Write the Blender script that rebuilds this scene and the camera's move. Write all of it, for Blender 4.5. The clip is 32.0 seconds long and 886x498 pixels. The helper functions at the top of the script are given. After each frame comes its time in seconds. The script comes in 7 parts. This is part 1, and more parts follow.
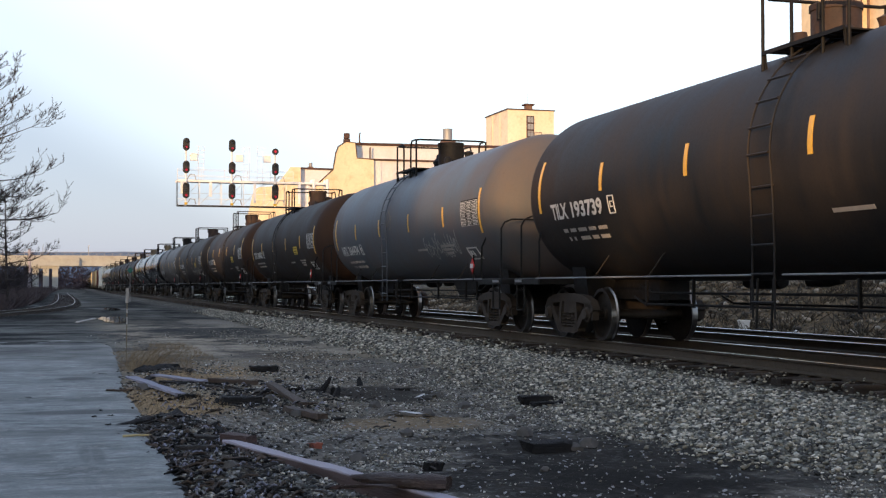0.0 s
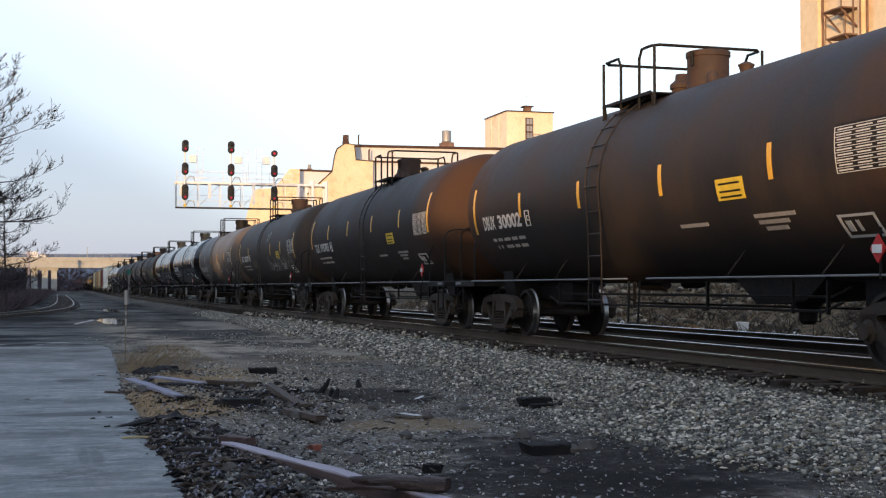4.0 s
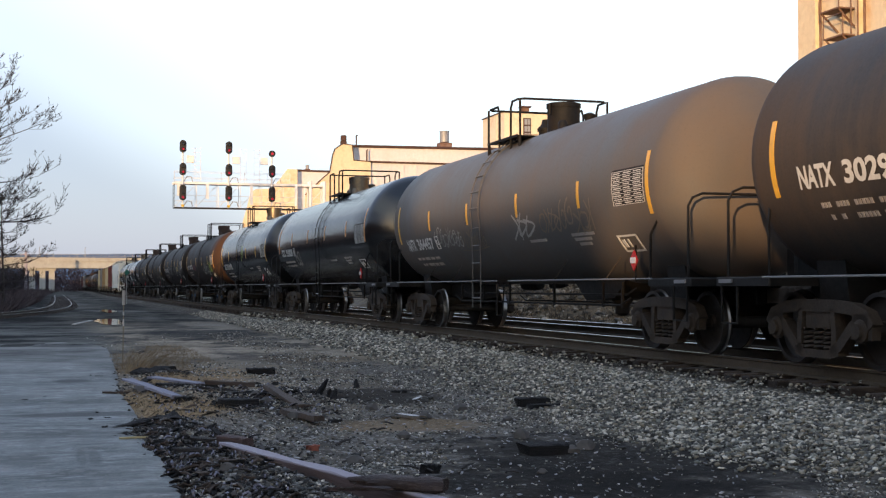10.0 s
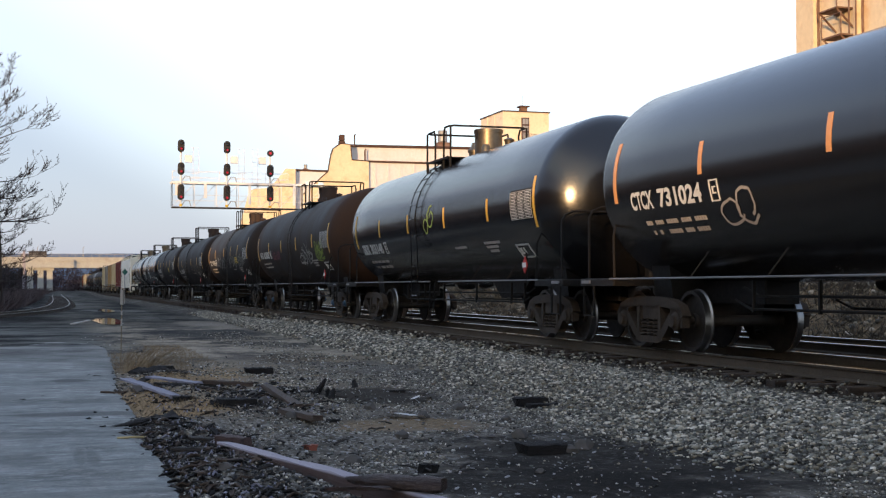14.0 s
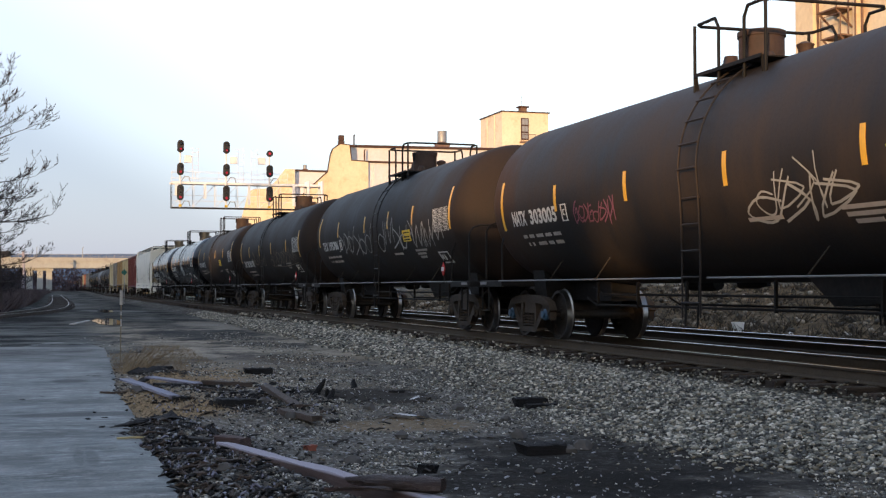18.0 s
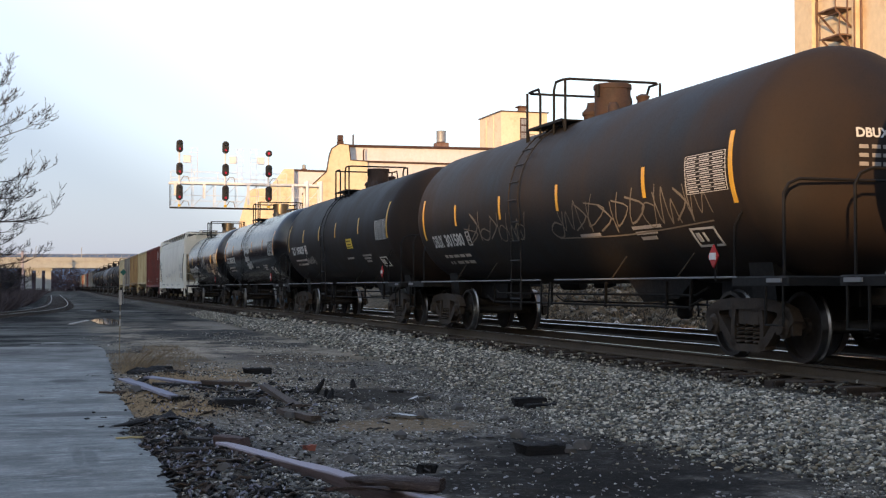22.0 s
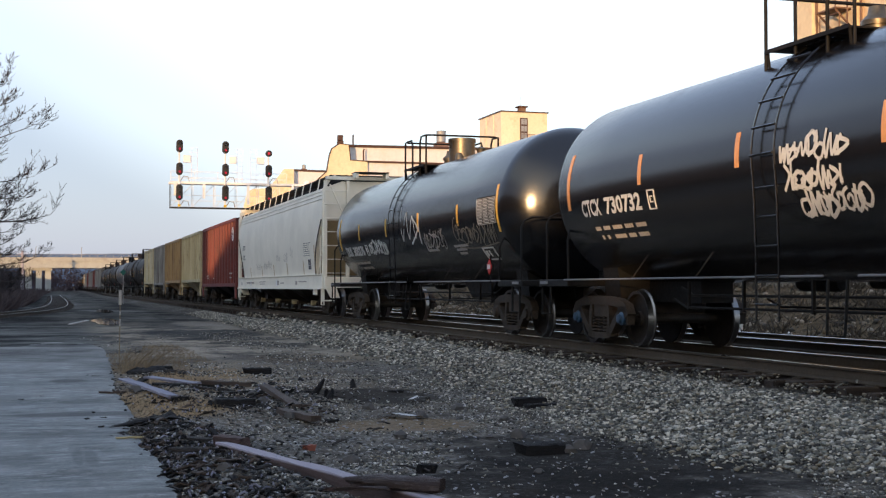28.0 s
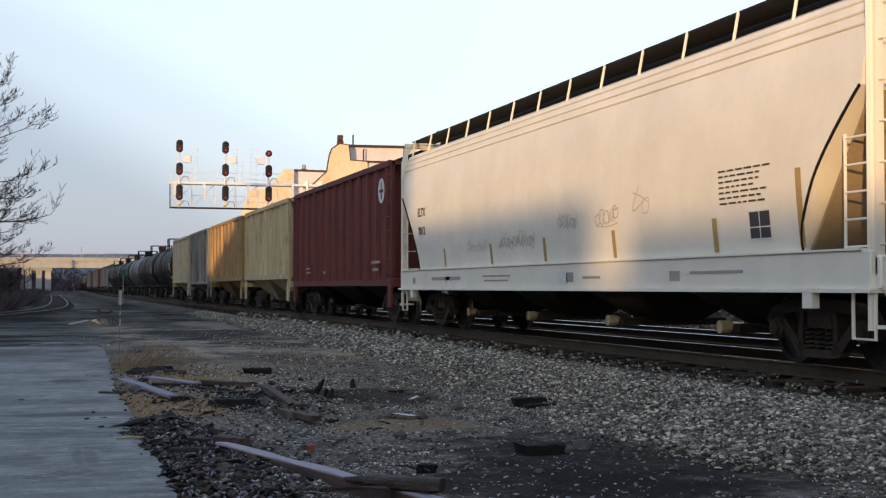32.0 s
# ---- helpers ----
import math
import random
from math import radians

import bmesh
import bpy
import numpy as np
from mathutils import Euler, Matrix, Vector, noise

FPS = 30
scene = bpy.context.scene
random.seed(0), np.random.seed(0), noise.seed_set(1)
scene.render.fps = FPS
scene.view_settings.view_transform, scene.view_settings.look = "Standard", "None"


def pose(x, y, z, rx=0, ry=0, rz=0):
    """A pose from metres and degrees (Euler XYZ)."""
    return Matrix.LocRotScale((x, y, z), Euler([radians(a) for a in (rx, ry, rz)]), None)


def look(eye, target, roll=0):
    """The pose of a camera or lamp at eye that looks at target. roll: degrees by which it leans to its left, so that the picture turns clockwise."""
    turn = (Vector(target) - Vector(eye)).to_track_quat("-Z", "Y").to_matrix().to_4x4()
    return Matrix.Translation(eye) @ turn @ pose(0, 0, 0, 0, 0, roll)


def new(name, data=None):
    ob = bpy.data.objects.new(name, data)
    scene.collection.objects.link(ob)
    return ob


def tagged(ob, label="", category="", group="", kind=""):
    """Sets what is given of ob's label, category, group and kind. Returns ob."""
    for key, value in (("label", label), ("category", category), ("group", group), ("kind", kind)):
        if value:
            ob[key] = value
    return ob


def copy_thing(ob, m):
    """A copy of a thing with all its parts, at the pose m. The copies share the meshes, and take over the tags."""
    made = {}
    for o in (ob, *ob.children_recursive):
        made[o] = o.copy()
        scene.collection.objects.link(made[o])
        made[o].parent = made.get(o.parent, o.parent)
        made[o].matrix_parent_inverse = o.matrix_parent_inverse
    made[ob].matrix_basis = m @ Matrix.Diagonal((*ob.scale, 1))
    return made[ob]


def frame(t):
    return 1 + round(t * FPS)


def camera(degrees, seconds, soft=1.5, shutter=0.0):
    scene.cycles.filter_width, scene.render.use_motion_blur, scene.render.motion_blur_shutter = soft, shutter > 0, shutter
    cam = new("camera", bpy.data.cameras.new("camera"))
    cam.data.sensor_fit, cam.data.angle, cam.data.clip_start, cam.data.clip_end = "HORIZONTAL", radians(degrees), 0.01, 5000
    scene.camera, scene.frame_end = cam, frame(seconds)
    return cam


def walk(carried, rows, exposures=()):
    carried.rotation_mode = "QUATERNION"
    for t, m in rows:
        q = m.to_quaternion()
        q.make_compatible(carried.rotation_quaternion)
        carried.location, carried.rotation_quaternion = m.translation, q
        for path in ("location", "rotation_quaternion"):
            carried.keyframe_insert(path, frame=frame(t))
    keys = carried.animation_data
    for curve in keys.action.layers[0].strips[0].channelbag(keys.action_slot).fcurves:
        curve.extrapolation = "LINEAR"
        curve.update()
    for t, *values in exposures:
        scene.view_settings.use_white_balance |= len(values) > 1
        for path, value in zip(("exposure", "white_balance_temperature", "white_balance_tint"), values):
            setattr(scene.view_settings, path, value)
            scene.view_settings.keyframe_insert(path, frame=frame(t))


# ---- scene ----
EYE = (0.0, 0.0, 1.51)
YAW, TILT = 16.92, 1.70          # degrees right of the track's direction, and up


def aim(dx, dy):
    """The camera's pose with its view turned a little left and up by dx, dy units of 1/2290 of a radian."""
    return pose(*EYE, 90 + TILT - math.degrees(dy / 2290), 0, -(YAW - math.degrees(dx / 2290)))


cam = camera(37.80, 32.0, soft=1.25)
PATH = [(0.0, aim(11.5, 3.5)), (1.0, aim(12.2, 2.0)), (2.0, aim(12.2, 2.0)), (3.0, aim(11.0, 1.0)), (5.5, aim(8.3, 0.0)), (7.0, aim(7.0, 0.0)),
        (9.0, aim(6.4, -0.3)), (11.0, aim(5.0, -0.2)), (13.0, aim(3.2, 0.4)), (16.5, aim(2.0, 0.0)), (19.0, aim(1.3, -0.3)), (21.5, aim(0.2, 0.0)),
        (25.0, aim(0.0, 0.0)), (32.0, aim(0.0, 0.0))]
walk(cam, PATH, exposures=[(0.0, 0.0), (29.0, 0.0), (30.0, -0.04), (31.0, -0.13), (32.0, -0.27)])

# ---- light ----
SUN_AZ, SUN_EL = radians(212), radians(4.5)     # towards the sun: clockwise from +y, and up
SUN = Vector((math.sin(SUN_AZ) * math.cos(SUN_EL), math.cos(SUN_AZ) * math.cos(SUN_EL), math.sin(SUN_EL)))
world = bpy.data.worlds.new("world")
scene.world = world
world.use_nodes = True
wn = world.node_tree
wn.nodes.clear()
sky = wn.nodes.new("ShaderNodeTexSky")
sky.sky_type, sky.sun_disc, sky.sun_elevation, sky.sun_rotation = "NISHITA", False, radians(9), SUN_AZ
sky.air_density, sky.dust_density, sky.ozone_density = 1.0, 1.5, 1.2
bg = wn.nodes.new("ShaderNodeBackground")
bg.inputs["Strength"].default_value = 0.06
# a thin even veil of high haze over the clear sky: lavender low down, white higher up, brighter towards the east
veil = wn.nodes.new("ShaderNodeBackground")
veil.inputs["Strength"].default_value = 0.80
coord = wn.nodes.new("ShaderNodeTexCoord")
dot = wn.nodes.new("ShaderNodeVectorMath")
dot.operation = "DOT_PRODUCT"
dot.inputs[1].default_value = (0.62, -0.12, 1.30)
wn.links.new(coord.outputs["Generated"], dot.inputs[0])
tone = wn.nodes.new("ShaderNodeValToRGB")
tone.color_ramp.interpolation = "EASE"
tone.color_ramp.elements[0].position, tone.color_ramp.elements[0].color = 0.0, (0.52, 0.585, 0.79, 1)
tone.color_ramp.elements[1].position, tone.color_ramp.elements[1].color = 0.95, (0.42, 0.58, 0.90, 1)
mid = tone.color_ramp.elements.new(0.19)
mid.color = (1.10, 1.27, 1.40, 1)
low = tone.color_ramp.elements.new(0.10)
low.color = (0.90, 1.00, 1.17, 1)
late = tone.color_ramp.elements.new(0.45)
late.color = (1.18, 1.28, 1.40, 1)
wn.links.new(dot.outputs["Value"], tone.inputs[0])
# clearer blue high in the north, away from the low sun
parts = wn.nodes.new("ShaderNodeSeparateXYZ")
wn.links.new(coord.outputs["Generated"], parts.inputs[0])
lift = wn.nodes.new("ShaderNodeMapRange")
lift.inputs["From Min"].default_value, lift.inputs["From Max"].default_value = 0.22, 0.50
wn.links.new(parts.outputs[2], lift.inputs["Value"])
north = wn.nodes.new("ShaderNodeMapRange")
north.inputs["From Min"].default_value, north.inputs["From Max"].default_value = 0.0, 0.5
wn.links.new(parts.outputs[1], north.inputs["Value"])
share = wn.nodes.new("ShaderNodeMath")
share.operation = "MULTIPLY"
wn.links.new(lift.outputs[0], share.inputs[0])
wn.links.new(north.outputs[0], share.inputs[1])
blue = wn.nodes.new("ShaderNodeMix")
blue.data_type = "RGBA"
blue.inputs[7].default_value = (0.72, 0.93, 1.36, 1)
wn.links.new(share.outputs[0], blue.inputs[0])
wn.links.new(tone.outputs[0], blue.inputs[6])
wn.links.new(blue.outputs[2], veil.inputs["Color"])
both = wn.nodes.new("ShaderNodeAddShader")
wo = wn.nodes.new("ShaderNodeOutputWorld")
wn.links.new(sky.outputs[0], bg.inputs["Color"])
wn.links.new(bg.outputs[0], both.inputs[0])
wn.links.new(veil.outputs[0], both.inputs[1])
wn.links.new(both.outputs[0], wo.inputs["Surface"])
sun = new("sun", bpy.data.lights.new("sun", "SUN"))
sun.data.energy, sun.data.angle, sun.data.color = 5.0, radians(0.5), (1.0, 0.62, 0.30)
sun.matrix_world = look(SUN * 50, (0, 0, 0))


# ---- mesh helpers ----
class Geo:
    """Vertices and faces gathered for one mesh."""

    def __init__(self):
        self.v, self.f = [], []

    def add(self, vs, fs):
        n = len(self.v)
        self.v.extend(vs)
        self.f.extend([tuple(i + n for i in f) for f in fs])
        return self

    def box(self, x0, x1, y0, y1, z0, z1):
        return self.add([(x, y, z) for z in (z0, z1) for y in (y0, y1) for x in (x0, x1)],
                        [(0, 2, 3, 1), (4, 5, 7, 6), (0, 1, 5, 4), (2, 6, 7, 3), (0, 4, 6, 2), (1, 3, 7, 5)])

    def slab(self, x0, x1, y0, y1, z0, z1, c=0.02):
        """A box with its upright and upper edges chamfered."""
        def ring(d, z):
            return [(x0 + d, y0 + c, z), (x0 + c, y0 + d, z), (x1 - c, y0 + d, z), (x1 - d, y0 + c, z),
                    (x1 - d, y1 - c, z), (x1 - c, y1 - d, z), (x0 + c, y1 - d, z), (x0 + d, y1 - c, z)]
        return self.loft([ring(0, z0), ring(0, z1 - c), ring(c, z1)], caps=True)

    def loft(self, rings, caps=True, closed=True):
        n, m = len(rings[0]), len(rings)
        fs = []
        for k in range(m - 1):
            for i in range(n if closed else n - 1):
                j = (i + 1) % n
                fs.append((k * n + i, k * n + j, (k + 1) * n + j, (k + 1) * n + i))
        if caps:
            fs.append(tuple(range(n - 1, -1, -1)))
            fs.append(tuple((m - 1) * n + i for i in range(n)))
        return self.add([p for r in rings for p in r], fs)

    def tube(self, pts, r, n=8, caps=True):
        """A round bar along a line of points; r one radius or one for each point."""
        pts = [Vector(p) for p in pts]
        rs = r if isinstance(r, (list, tuple)) else [r] * len(pts)
        rings, side = [], None
        for i, p in enumerate(pts):
            d = (pts[min(i + 1, len(pts) - 1)] - pts[max(i - 1, 0)]).normalized()
            if side is None:
                side = d.cross(Vector((0.31, 0.17, 0.93))).normalized()
            side = (side - d * side.dot(d)).normalized()
            up = d.cross(side)
            rings.append([tuple(p + (side * math.cos(a) + up * math.sin(a)) * rs[i]) for a in (2 * math.pi * k / n for k in range(n))])
        return self.loft(rings, caps)

    def rod(self, a, b, r, n=8):
        return self.tube([a, b], r, n)

    def lathe(self, prof, n=24, axis="y", at=(0, 0, 0), caps=True):
        """Turns (along, radius) pairs round an axis."""
        rings = []
        for u, r in prof:
            ring = []
            for k in range(n):
                a = 2 * math.pi * k / n
                c, s = r * math.cos(a), r * math.sin(a)
                p = {"x": (u, c, s), "y": (c, u, s), "z": (c, s, u)}[axis]
                ring.append((p[0] + at[0], p[1] + at[1], p[2] + at[2]))
            rings.append(ring)
        return self.loft(rings, caps)

    def prism(self, poly, x0, x1, axis="x"):
        """Extrudes a polygon of (a, b) pairs along an axis: x takes (y, z), y takes (x, z), z takes (x, y)."""
        def p(u, a, b):
            return {"x": (u, a, b), "y": (a, u, b), "z": (a, b, u)}[axis]
        return self.loft([[p(x0, a, b) for a, b in poly], [p(x1, a, b) for a, b in poly]], True)

    def mesh(self, name, material, sharp=38):
        me = bpy.data.meshes.new(name)
        me.from_pydata(self.v, [], self.f)
        bm = bmesh.new()
        bm.from_mesh(me)
        bmesh.ops.recalc_face_normals(bm, faces=bm.faces)
        bm.to_mesh(me)
        bm.free()
        me.polygons.foreach_set("use_smooth", [True] * len(me.polygons))
        me.set_sharp_from_angle(angle=radians(sharp))
        if material:
            me.materials.append(material)
        return me


def part(name, geo, material, parent=None, label="", m=None):
    """One mesh object, under a thing or a part."""
    ob = new(name, geo if isinstance(geo, bpy.types.Mesh) else geo.mesh(name, material))
    ob.parent = parent
    if m is not None:
        ob.matrix_basis = m
    return tagged(ob, label)


def thing(name, m, label, category, group="", kind=""):
    return tagged(new_at(name, m), label, category, group, kind)


def new_at(name, m):
    ob = new(name)
    ob.matrix_basis = m
    return ob


def arc(cx, cy, r, a0, a1, n=6):
    return [(cx + r * math.cos(radians(a0 + (a1 - a0) * i / n)), cy + r * math.sin(radians(a0 + (a1 - a0) * i / n))) for i in range(n + 1)]


def smooth(pts, n=6):
    """Catmull-Rom through the points."""
    pts = [Vector(p) for p in pts]
    out = []
    for i in range(len(pts) - 1):
        a, b, c, d = pts[max(i - 1, 0)], pts[i], pts[i + 1], pts[min(i + 2, len(pts) - 1)]
        for k in range(n):
            t = k / n
            out.append(0.5 * ((2 * b) + (c - a) * t + (2 * a - 5 * b + 4 * c - d) * t * t + (3 * b - a - 3 * c + d) * t ** 3))
    out.append(pts[-1])
    return [tuple(p) for p in out]


# ---- materials ----
def nodes_of(name):
    mt = bpy.data.materials.new(name)
    mt.use_nodes = True
    nt = mt.node_tree
    return mt, nt, nt.nodes["Principled BSDF"]


def link(nt, a, b):
    nt.links.new(a, b)


def noise_node(nt, scale, detail=6, rough=0.6, vec=None, stretch=None):
    n = nt.nodes.new("ShaderNodeTexNoise")
    n.inputs["Scale"].default_value, n.inputs["Detail"].default_value, n.inputs["Roughness"].default_value = scale, detail, rough
    if vec is None:
        vec = nt.nodes.new("ShaderNodeTexCoord").outputs["Object"]
    if stretch:
        mp = nt.nodes.new("ShaderNodeMapping")
        mp.inputs["Scale"].default_value = stretch
        link(nt, vec, mp.inputs["Vector"])
        vec = mp.outputs[0]
    link(nt, vec, n.inputs["Vector"])
    return n.outputs["Fac"]


def ramp(nt, fac, lo, hi, a=0.0, b=1.0):
    n = nt.nodes.new("ShaderNodeMapRange")
    n.inputs["From Min"].default_value, n.inputs["From Max"].default_value = lo, hi
    n.inputs["To Min"].default_value, n.inputs["To Max"].default_value = a, b
    link(nt, fac, n.inputs["Value"])
    return n.outputs[0]


def mix(nt, fac, a, b):
    n = nt.nodes.new("ShaderNodeMix")
    n.data_type = "RGBA"
    for s, v in ((n.inputs[0], fac), (n.inputs[6], a), (n.inputs[7], b)):
        if isinstance(v, (int, float)):
            s.default_value = v
        elif isinstance(v, tuple):
            s.default_value = (*v, 1.0)
        else:
            link(nt, v, s)
    return n.outputs[2]


def calc(nt, op, a, b=0.0):
    n = nt.nodes.new("ShaderNodeMath")
    n.operation = op
    for s, v in ((n.inputs[0], a), (n.inputs[1], b)):
        if isinstance(v, (int, float)):
            s.default_value = v
        else:
            link(nt, v, s)
    return n.outputs[0]


def tinted(nt, col, tint):
    """A colour multiplied by a tint."""
    n = nt.nodes.new("ShaderNodeMix")
    n.data_type, n.blend_type = "RGBA", "MULTIPLY"
    n.inputs[0].default_value = 1.0
    n.inputs[7].default_value = (*tint, 1.0)
    link(nt, col, n.inputs[6])
    return n.outputs[2]


def bump(nt, bsdf, height, strength, dist):
    n = nt.nodes.new("ShaderNodeBump")
    n.inputs["Strength"].default_value, n.inputs["Distance"].default_value = strength, dist
    link(nt, height, n.inputs["Height"])
    link(nt, n.outputs[0], bsdf.inputs["Normal"])


def surface(name, col, col2, rough=0.75, metal=0.0, big=0.6, fine=14.0, stretch=None, relief=0.3, dist=0.01, dirt=None, vary=0.0, rough2=None, spec=0.5):
    """A worn surface: two colours mixed by coarse noise, a fine grain, and dirt in patches."""
    mt, nt, b = nodes_of(name)
    coarse = noise_node(nt, big, 5, 0.6, stretch=stretch)
    grain = noise_node(nt, fine, 8, 0.65, stretch=stretch)
    c = mix(nt, ramp(nt, coarse, 0.35, 0.65), col, col2)
    c = mix(nt, ramp(nt, grain, 0.35, 0.75, 0.0, 0.35), c, tuple(x * 0.55 for x in col))
    if dirt:
        patch = noise_node(nt, big * 2.7, 7, 0.7, stretch=stretch)
        c = mix(nt, ramp(nt, patch, 0.52, 0.68, 0.0, 0.85), c, dirt)
    if vary:
        oi = nt.nodes.new("ShaderNodeObjectInfo")
        hs = nt.nodes.new("ShaderNodeHueSaturation")
        link(nt, ramp(nt, oi.outputs["Random"], 0, 1, 1 - vary, 1 + vary), hs.inputs["Value"])
        link(nt, c, hs.inputs["Color"])
        c = hs.outputs[0]
    link(nt, c, b.inputs["Base Color"])
    b.inputs["Metallic"].default_value = metal
    b.inputs["Specular IOR Level"].default_value = spec
    link(nt, ramp(nt, grain, 0.3, 0.7, rough, rough2 if rough2 is not None else min(1, rough + 0.15)), b.inputs["Roughness"])
    if relief:
        bump(nt, b, grain, relief, dist)
    return mt


def plain(name, col, rough=0.6, metal=0.0, glow=None, spec=0.5):
    mt, nt, b = nodes_of(name)
    g = noise_node(nt, 9.0, 4)
    link(nt, mix(nt, ramp(nt, g, 0.3, 0.8), col, tuple(x * 0.75 for x in col)), b.inputs["Base Color"])
    b.inputs["Roughness"].default_value, b.inputs["Metallic"].default_value = rough, metal
    b.inputs["Specular IOR Level"].default_value = spec
    if glow:
        b.inputs["Emission Color"].default_value, b.inputs["Emission Strength"].default_value = (*glow[:3], 1), glow[3]
    return mt


def tank_paint(name, paint, dust, rust, cover, end_rust, rough, gloss=0.2, dents=0.09):
    """Painted steel shell: dust and rust lie on it in patches and streaks, thicker near the heads. y runs along the shell."""
    mt, nt, b = nodes_of(name)
    oc = nt.nodes.new("ShaderNodeTexCoord").outputs["Object"]
    sep = nt.nodes.new("ShaderNodeSeparateXYZ")
    link(nt, oc, sep.inputs[0])
    ends = calc(nt, "ABSOLUTE", calc(nt, "SUBTRACT", sep.outputs[1], 8.92))
    patch = noise_node(nt, 0.55, 6, 0.62, vec=oc)
    streak = noise_node(nt, 1.0, 6, 0.6, vec=oc, stretch=(1.5, 5.0, 0.35))
    grain = noise_node(nt, 26.0, 6, 0.7, vec=oc)
    amount = calc(nt, "ADD", calc(nt, "MULTIPLY", patch, 0.65), calc(nt, "MULTIPLY", streak, 0.35))
    film = calc(nt, "MULTIPLY", ramp(nt, amount, 0.56 - cover * 0.4, 0.86 - cover * 0.4), 0.9)
    tail = calc(nt, "MULTIPLY", ramp(nt, calc(nt, "ADD", ends, calc(nt, "MULTIPLY", patch, 3.0)), 7.6, 9.6), end_rust)
    c = mix(nt, film, paint, dust)
    c = mix(nt, tail, c, rust)
    c = mix(nt, ramp(nt, grain, 0.55, 0.8, 0.0, 0.25), c, tuple(x * 0.5 for x in paint))
    link(nt, c, b.inputs["Base Color"])
    r = calc(nt, "ADD", calc(nt, "MULTIPLY", film, 0.2), calc(nt, "MULTIPLY", tail, 0.2))
    r = calc(nt, "ADD", r, ramp(nt, grain, 0.3, 0.7, rough - 0.04, rough + 0.06))
    link(nt, calc(nt, "MINIMUM", r, 0.85), b.inputs["Roughness"])
    b.inputs["Specular IOR Level"].default_value = gloss
    wob = calc(nt, "ADD", calc(nt, "MULTIPLY", noise_node(nt, 1.6, 2, 0.5, vec=oc), 1.0), calc(nt, "MULTIPLY", grain, 0.06))
    bump(nt, b, wob, dents, 0.02)
    return mt


BLACK = tank_paint("black_tank_paint", (0.005, 0.005, 0.0058), (0.02, 0.018, 0.017), (0.02, 0.016, 0.012), 0.0, 0.0, 0.19, 0.8, 0.03)
BROWN = tank_paint("sooty_brown_tank_paint", (0.0095, 0.0118, 0.0150), (0.046, 0.0345, 0.0265), (0.034, 0.021, 0.0145), 0.50, 0.65, 0.50, 0.16)
RUSTY = tank_paint("rusty_tank_paint", (0.0105, 0.0125, 0.0160), (0.050, 0.0355, 0.0260), (0.072, 0.033, 0.016), 0.58, 0.75, 0.50, 0.18)
UMBER = tank_paint("dusty_umber_tank_paint", (0.019, 0.024, 0.029), (0.092, 0.069, 0.053), (0.062, 0.041, 0.028), 0.58, 0.6, 0.50, 0.2)
GREY = tank_paint("grey_tank_paint", (0.075, 0.092, 0.112), (0.155, 0.125, 0.115), (0.12, 0.083, 0.057), 0.40, 0.5, 0.42)
TAUPE = tank_paint("taupe_tank_paint", (0.088, 0.092, 0.096), (0.140, 0.115, 0.098), (0.13, 0.09, 0.062), 0.5, 0.5, 0.42)
SHELLS = {"umber": UMBER, "taupe": TAUPE, "black": BLACK, "brown": BROWN, "rusty": RUSTY, "grey": GREY}
STEEL_BLACK = surface("sooty_black_steel", (0.006, 0.006, 0.006), (0.012, 0.010, 0.009), 0.6, spec=0.25, dirt=(0.018, 0.013, 0.010), relief=0.2)
TRUCK_STEEL = surface("dusty_cast_steel", (0.029, 0.0205, 0.014), (0.050, 0.035, 0.0235), 0.8, dirt=(0.02, 0.018, 0.016), big=2.0, fine=30, relief=0.4)
WHEEL_STEEL = surface("wheel_steel", (0.015, 0.012, 0.010), (0.030, 0.023, 0.018), 0.6, metal=0.2, big=3, relief=0.2)
TREAD = plain("polished_tread_steel", (0.32, 0.31, 0.30), 0.34, 1.0)
RAIL_TOP = surface("polished_rail_top", (0.62, 0.61, 0.6), (0.5, 0.5, 0.5), 0.22, metal=1.0, relief=0.02, stretch=(1, 0.1, 1))
RAIL_SIDE = surface("mud_brown_rail_side", (0.05, 0.038, 0.025), (0.07, 0.052, 0.034), 0.85, big=1.2, fine=22)
TIE_WOOD = surface("creosoted_tie_wood", (0.024, 0.0175, 0.0135), (0.065, 0.046, 0.034), 0.85, big=2.2, fine=18, stretch=(0.6, 6, 6), relief=0.7, dist=0.02, vary=0.35)
CHARRED = surface("blackened_tie_wood", (0.007, 0.0065, 0.007), (0.018, 0.016, 0.016), 0.75, big=2.0, fine=16, stretch=(0.5, 6, 6), relief=0.9, dist=0.02, vary=0.2, spec=0.25)
OLD_WOOD = surface("weathered_dark_timber", (0.016, 0.014, 0.013), (0.042, 0.033, 0.029), 0.8, big=2.0, fine=16, stretch=(0.5, 6, 6), relief=0.8, dist=0.02, vary=0.2)
BEAM_WOOD = surface("weathered_red_brown_beam_wood", (0.045, 0.024, 0.020), (0.085, 0.050, 0.046), 0.75, big=1.6, fine=14, stretch=(0.4, 7, 7), relief=0.8, dist=0.015, dirt=(0.07, 0.05, 0.045))
# pale lavender above 0.17 m of object height, as on the beam's top face
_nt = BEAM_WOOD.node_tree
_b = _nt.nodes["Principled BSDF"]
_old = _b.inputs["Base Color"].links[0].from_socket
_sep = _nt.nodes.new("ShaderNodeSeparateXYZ")
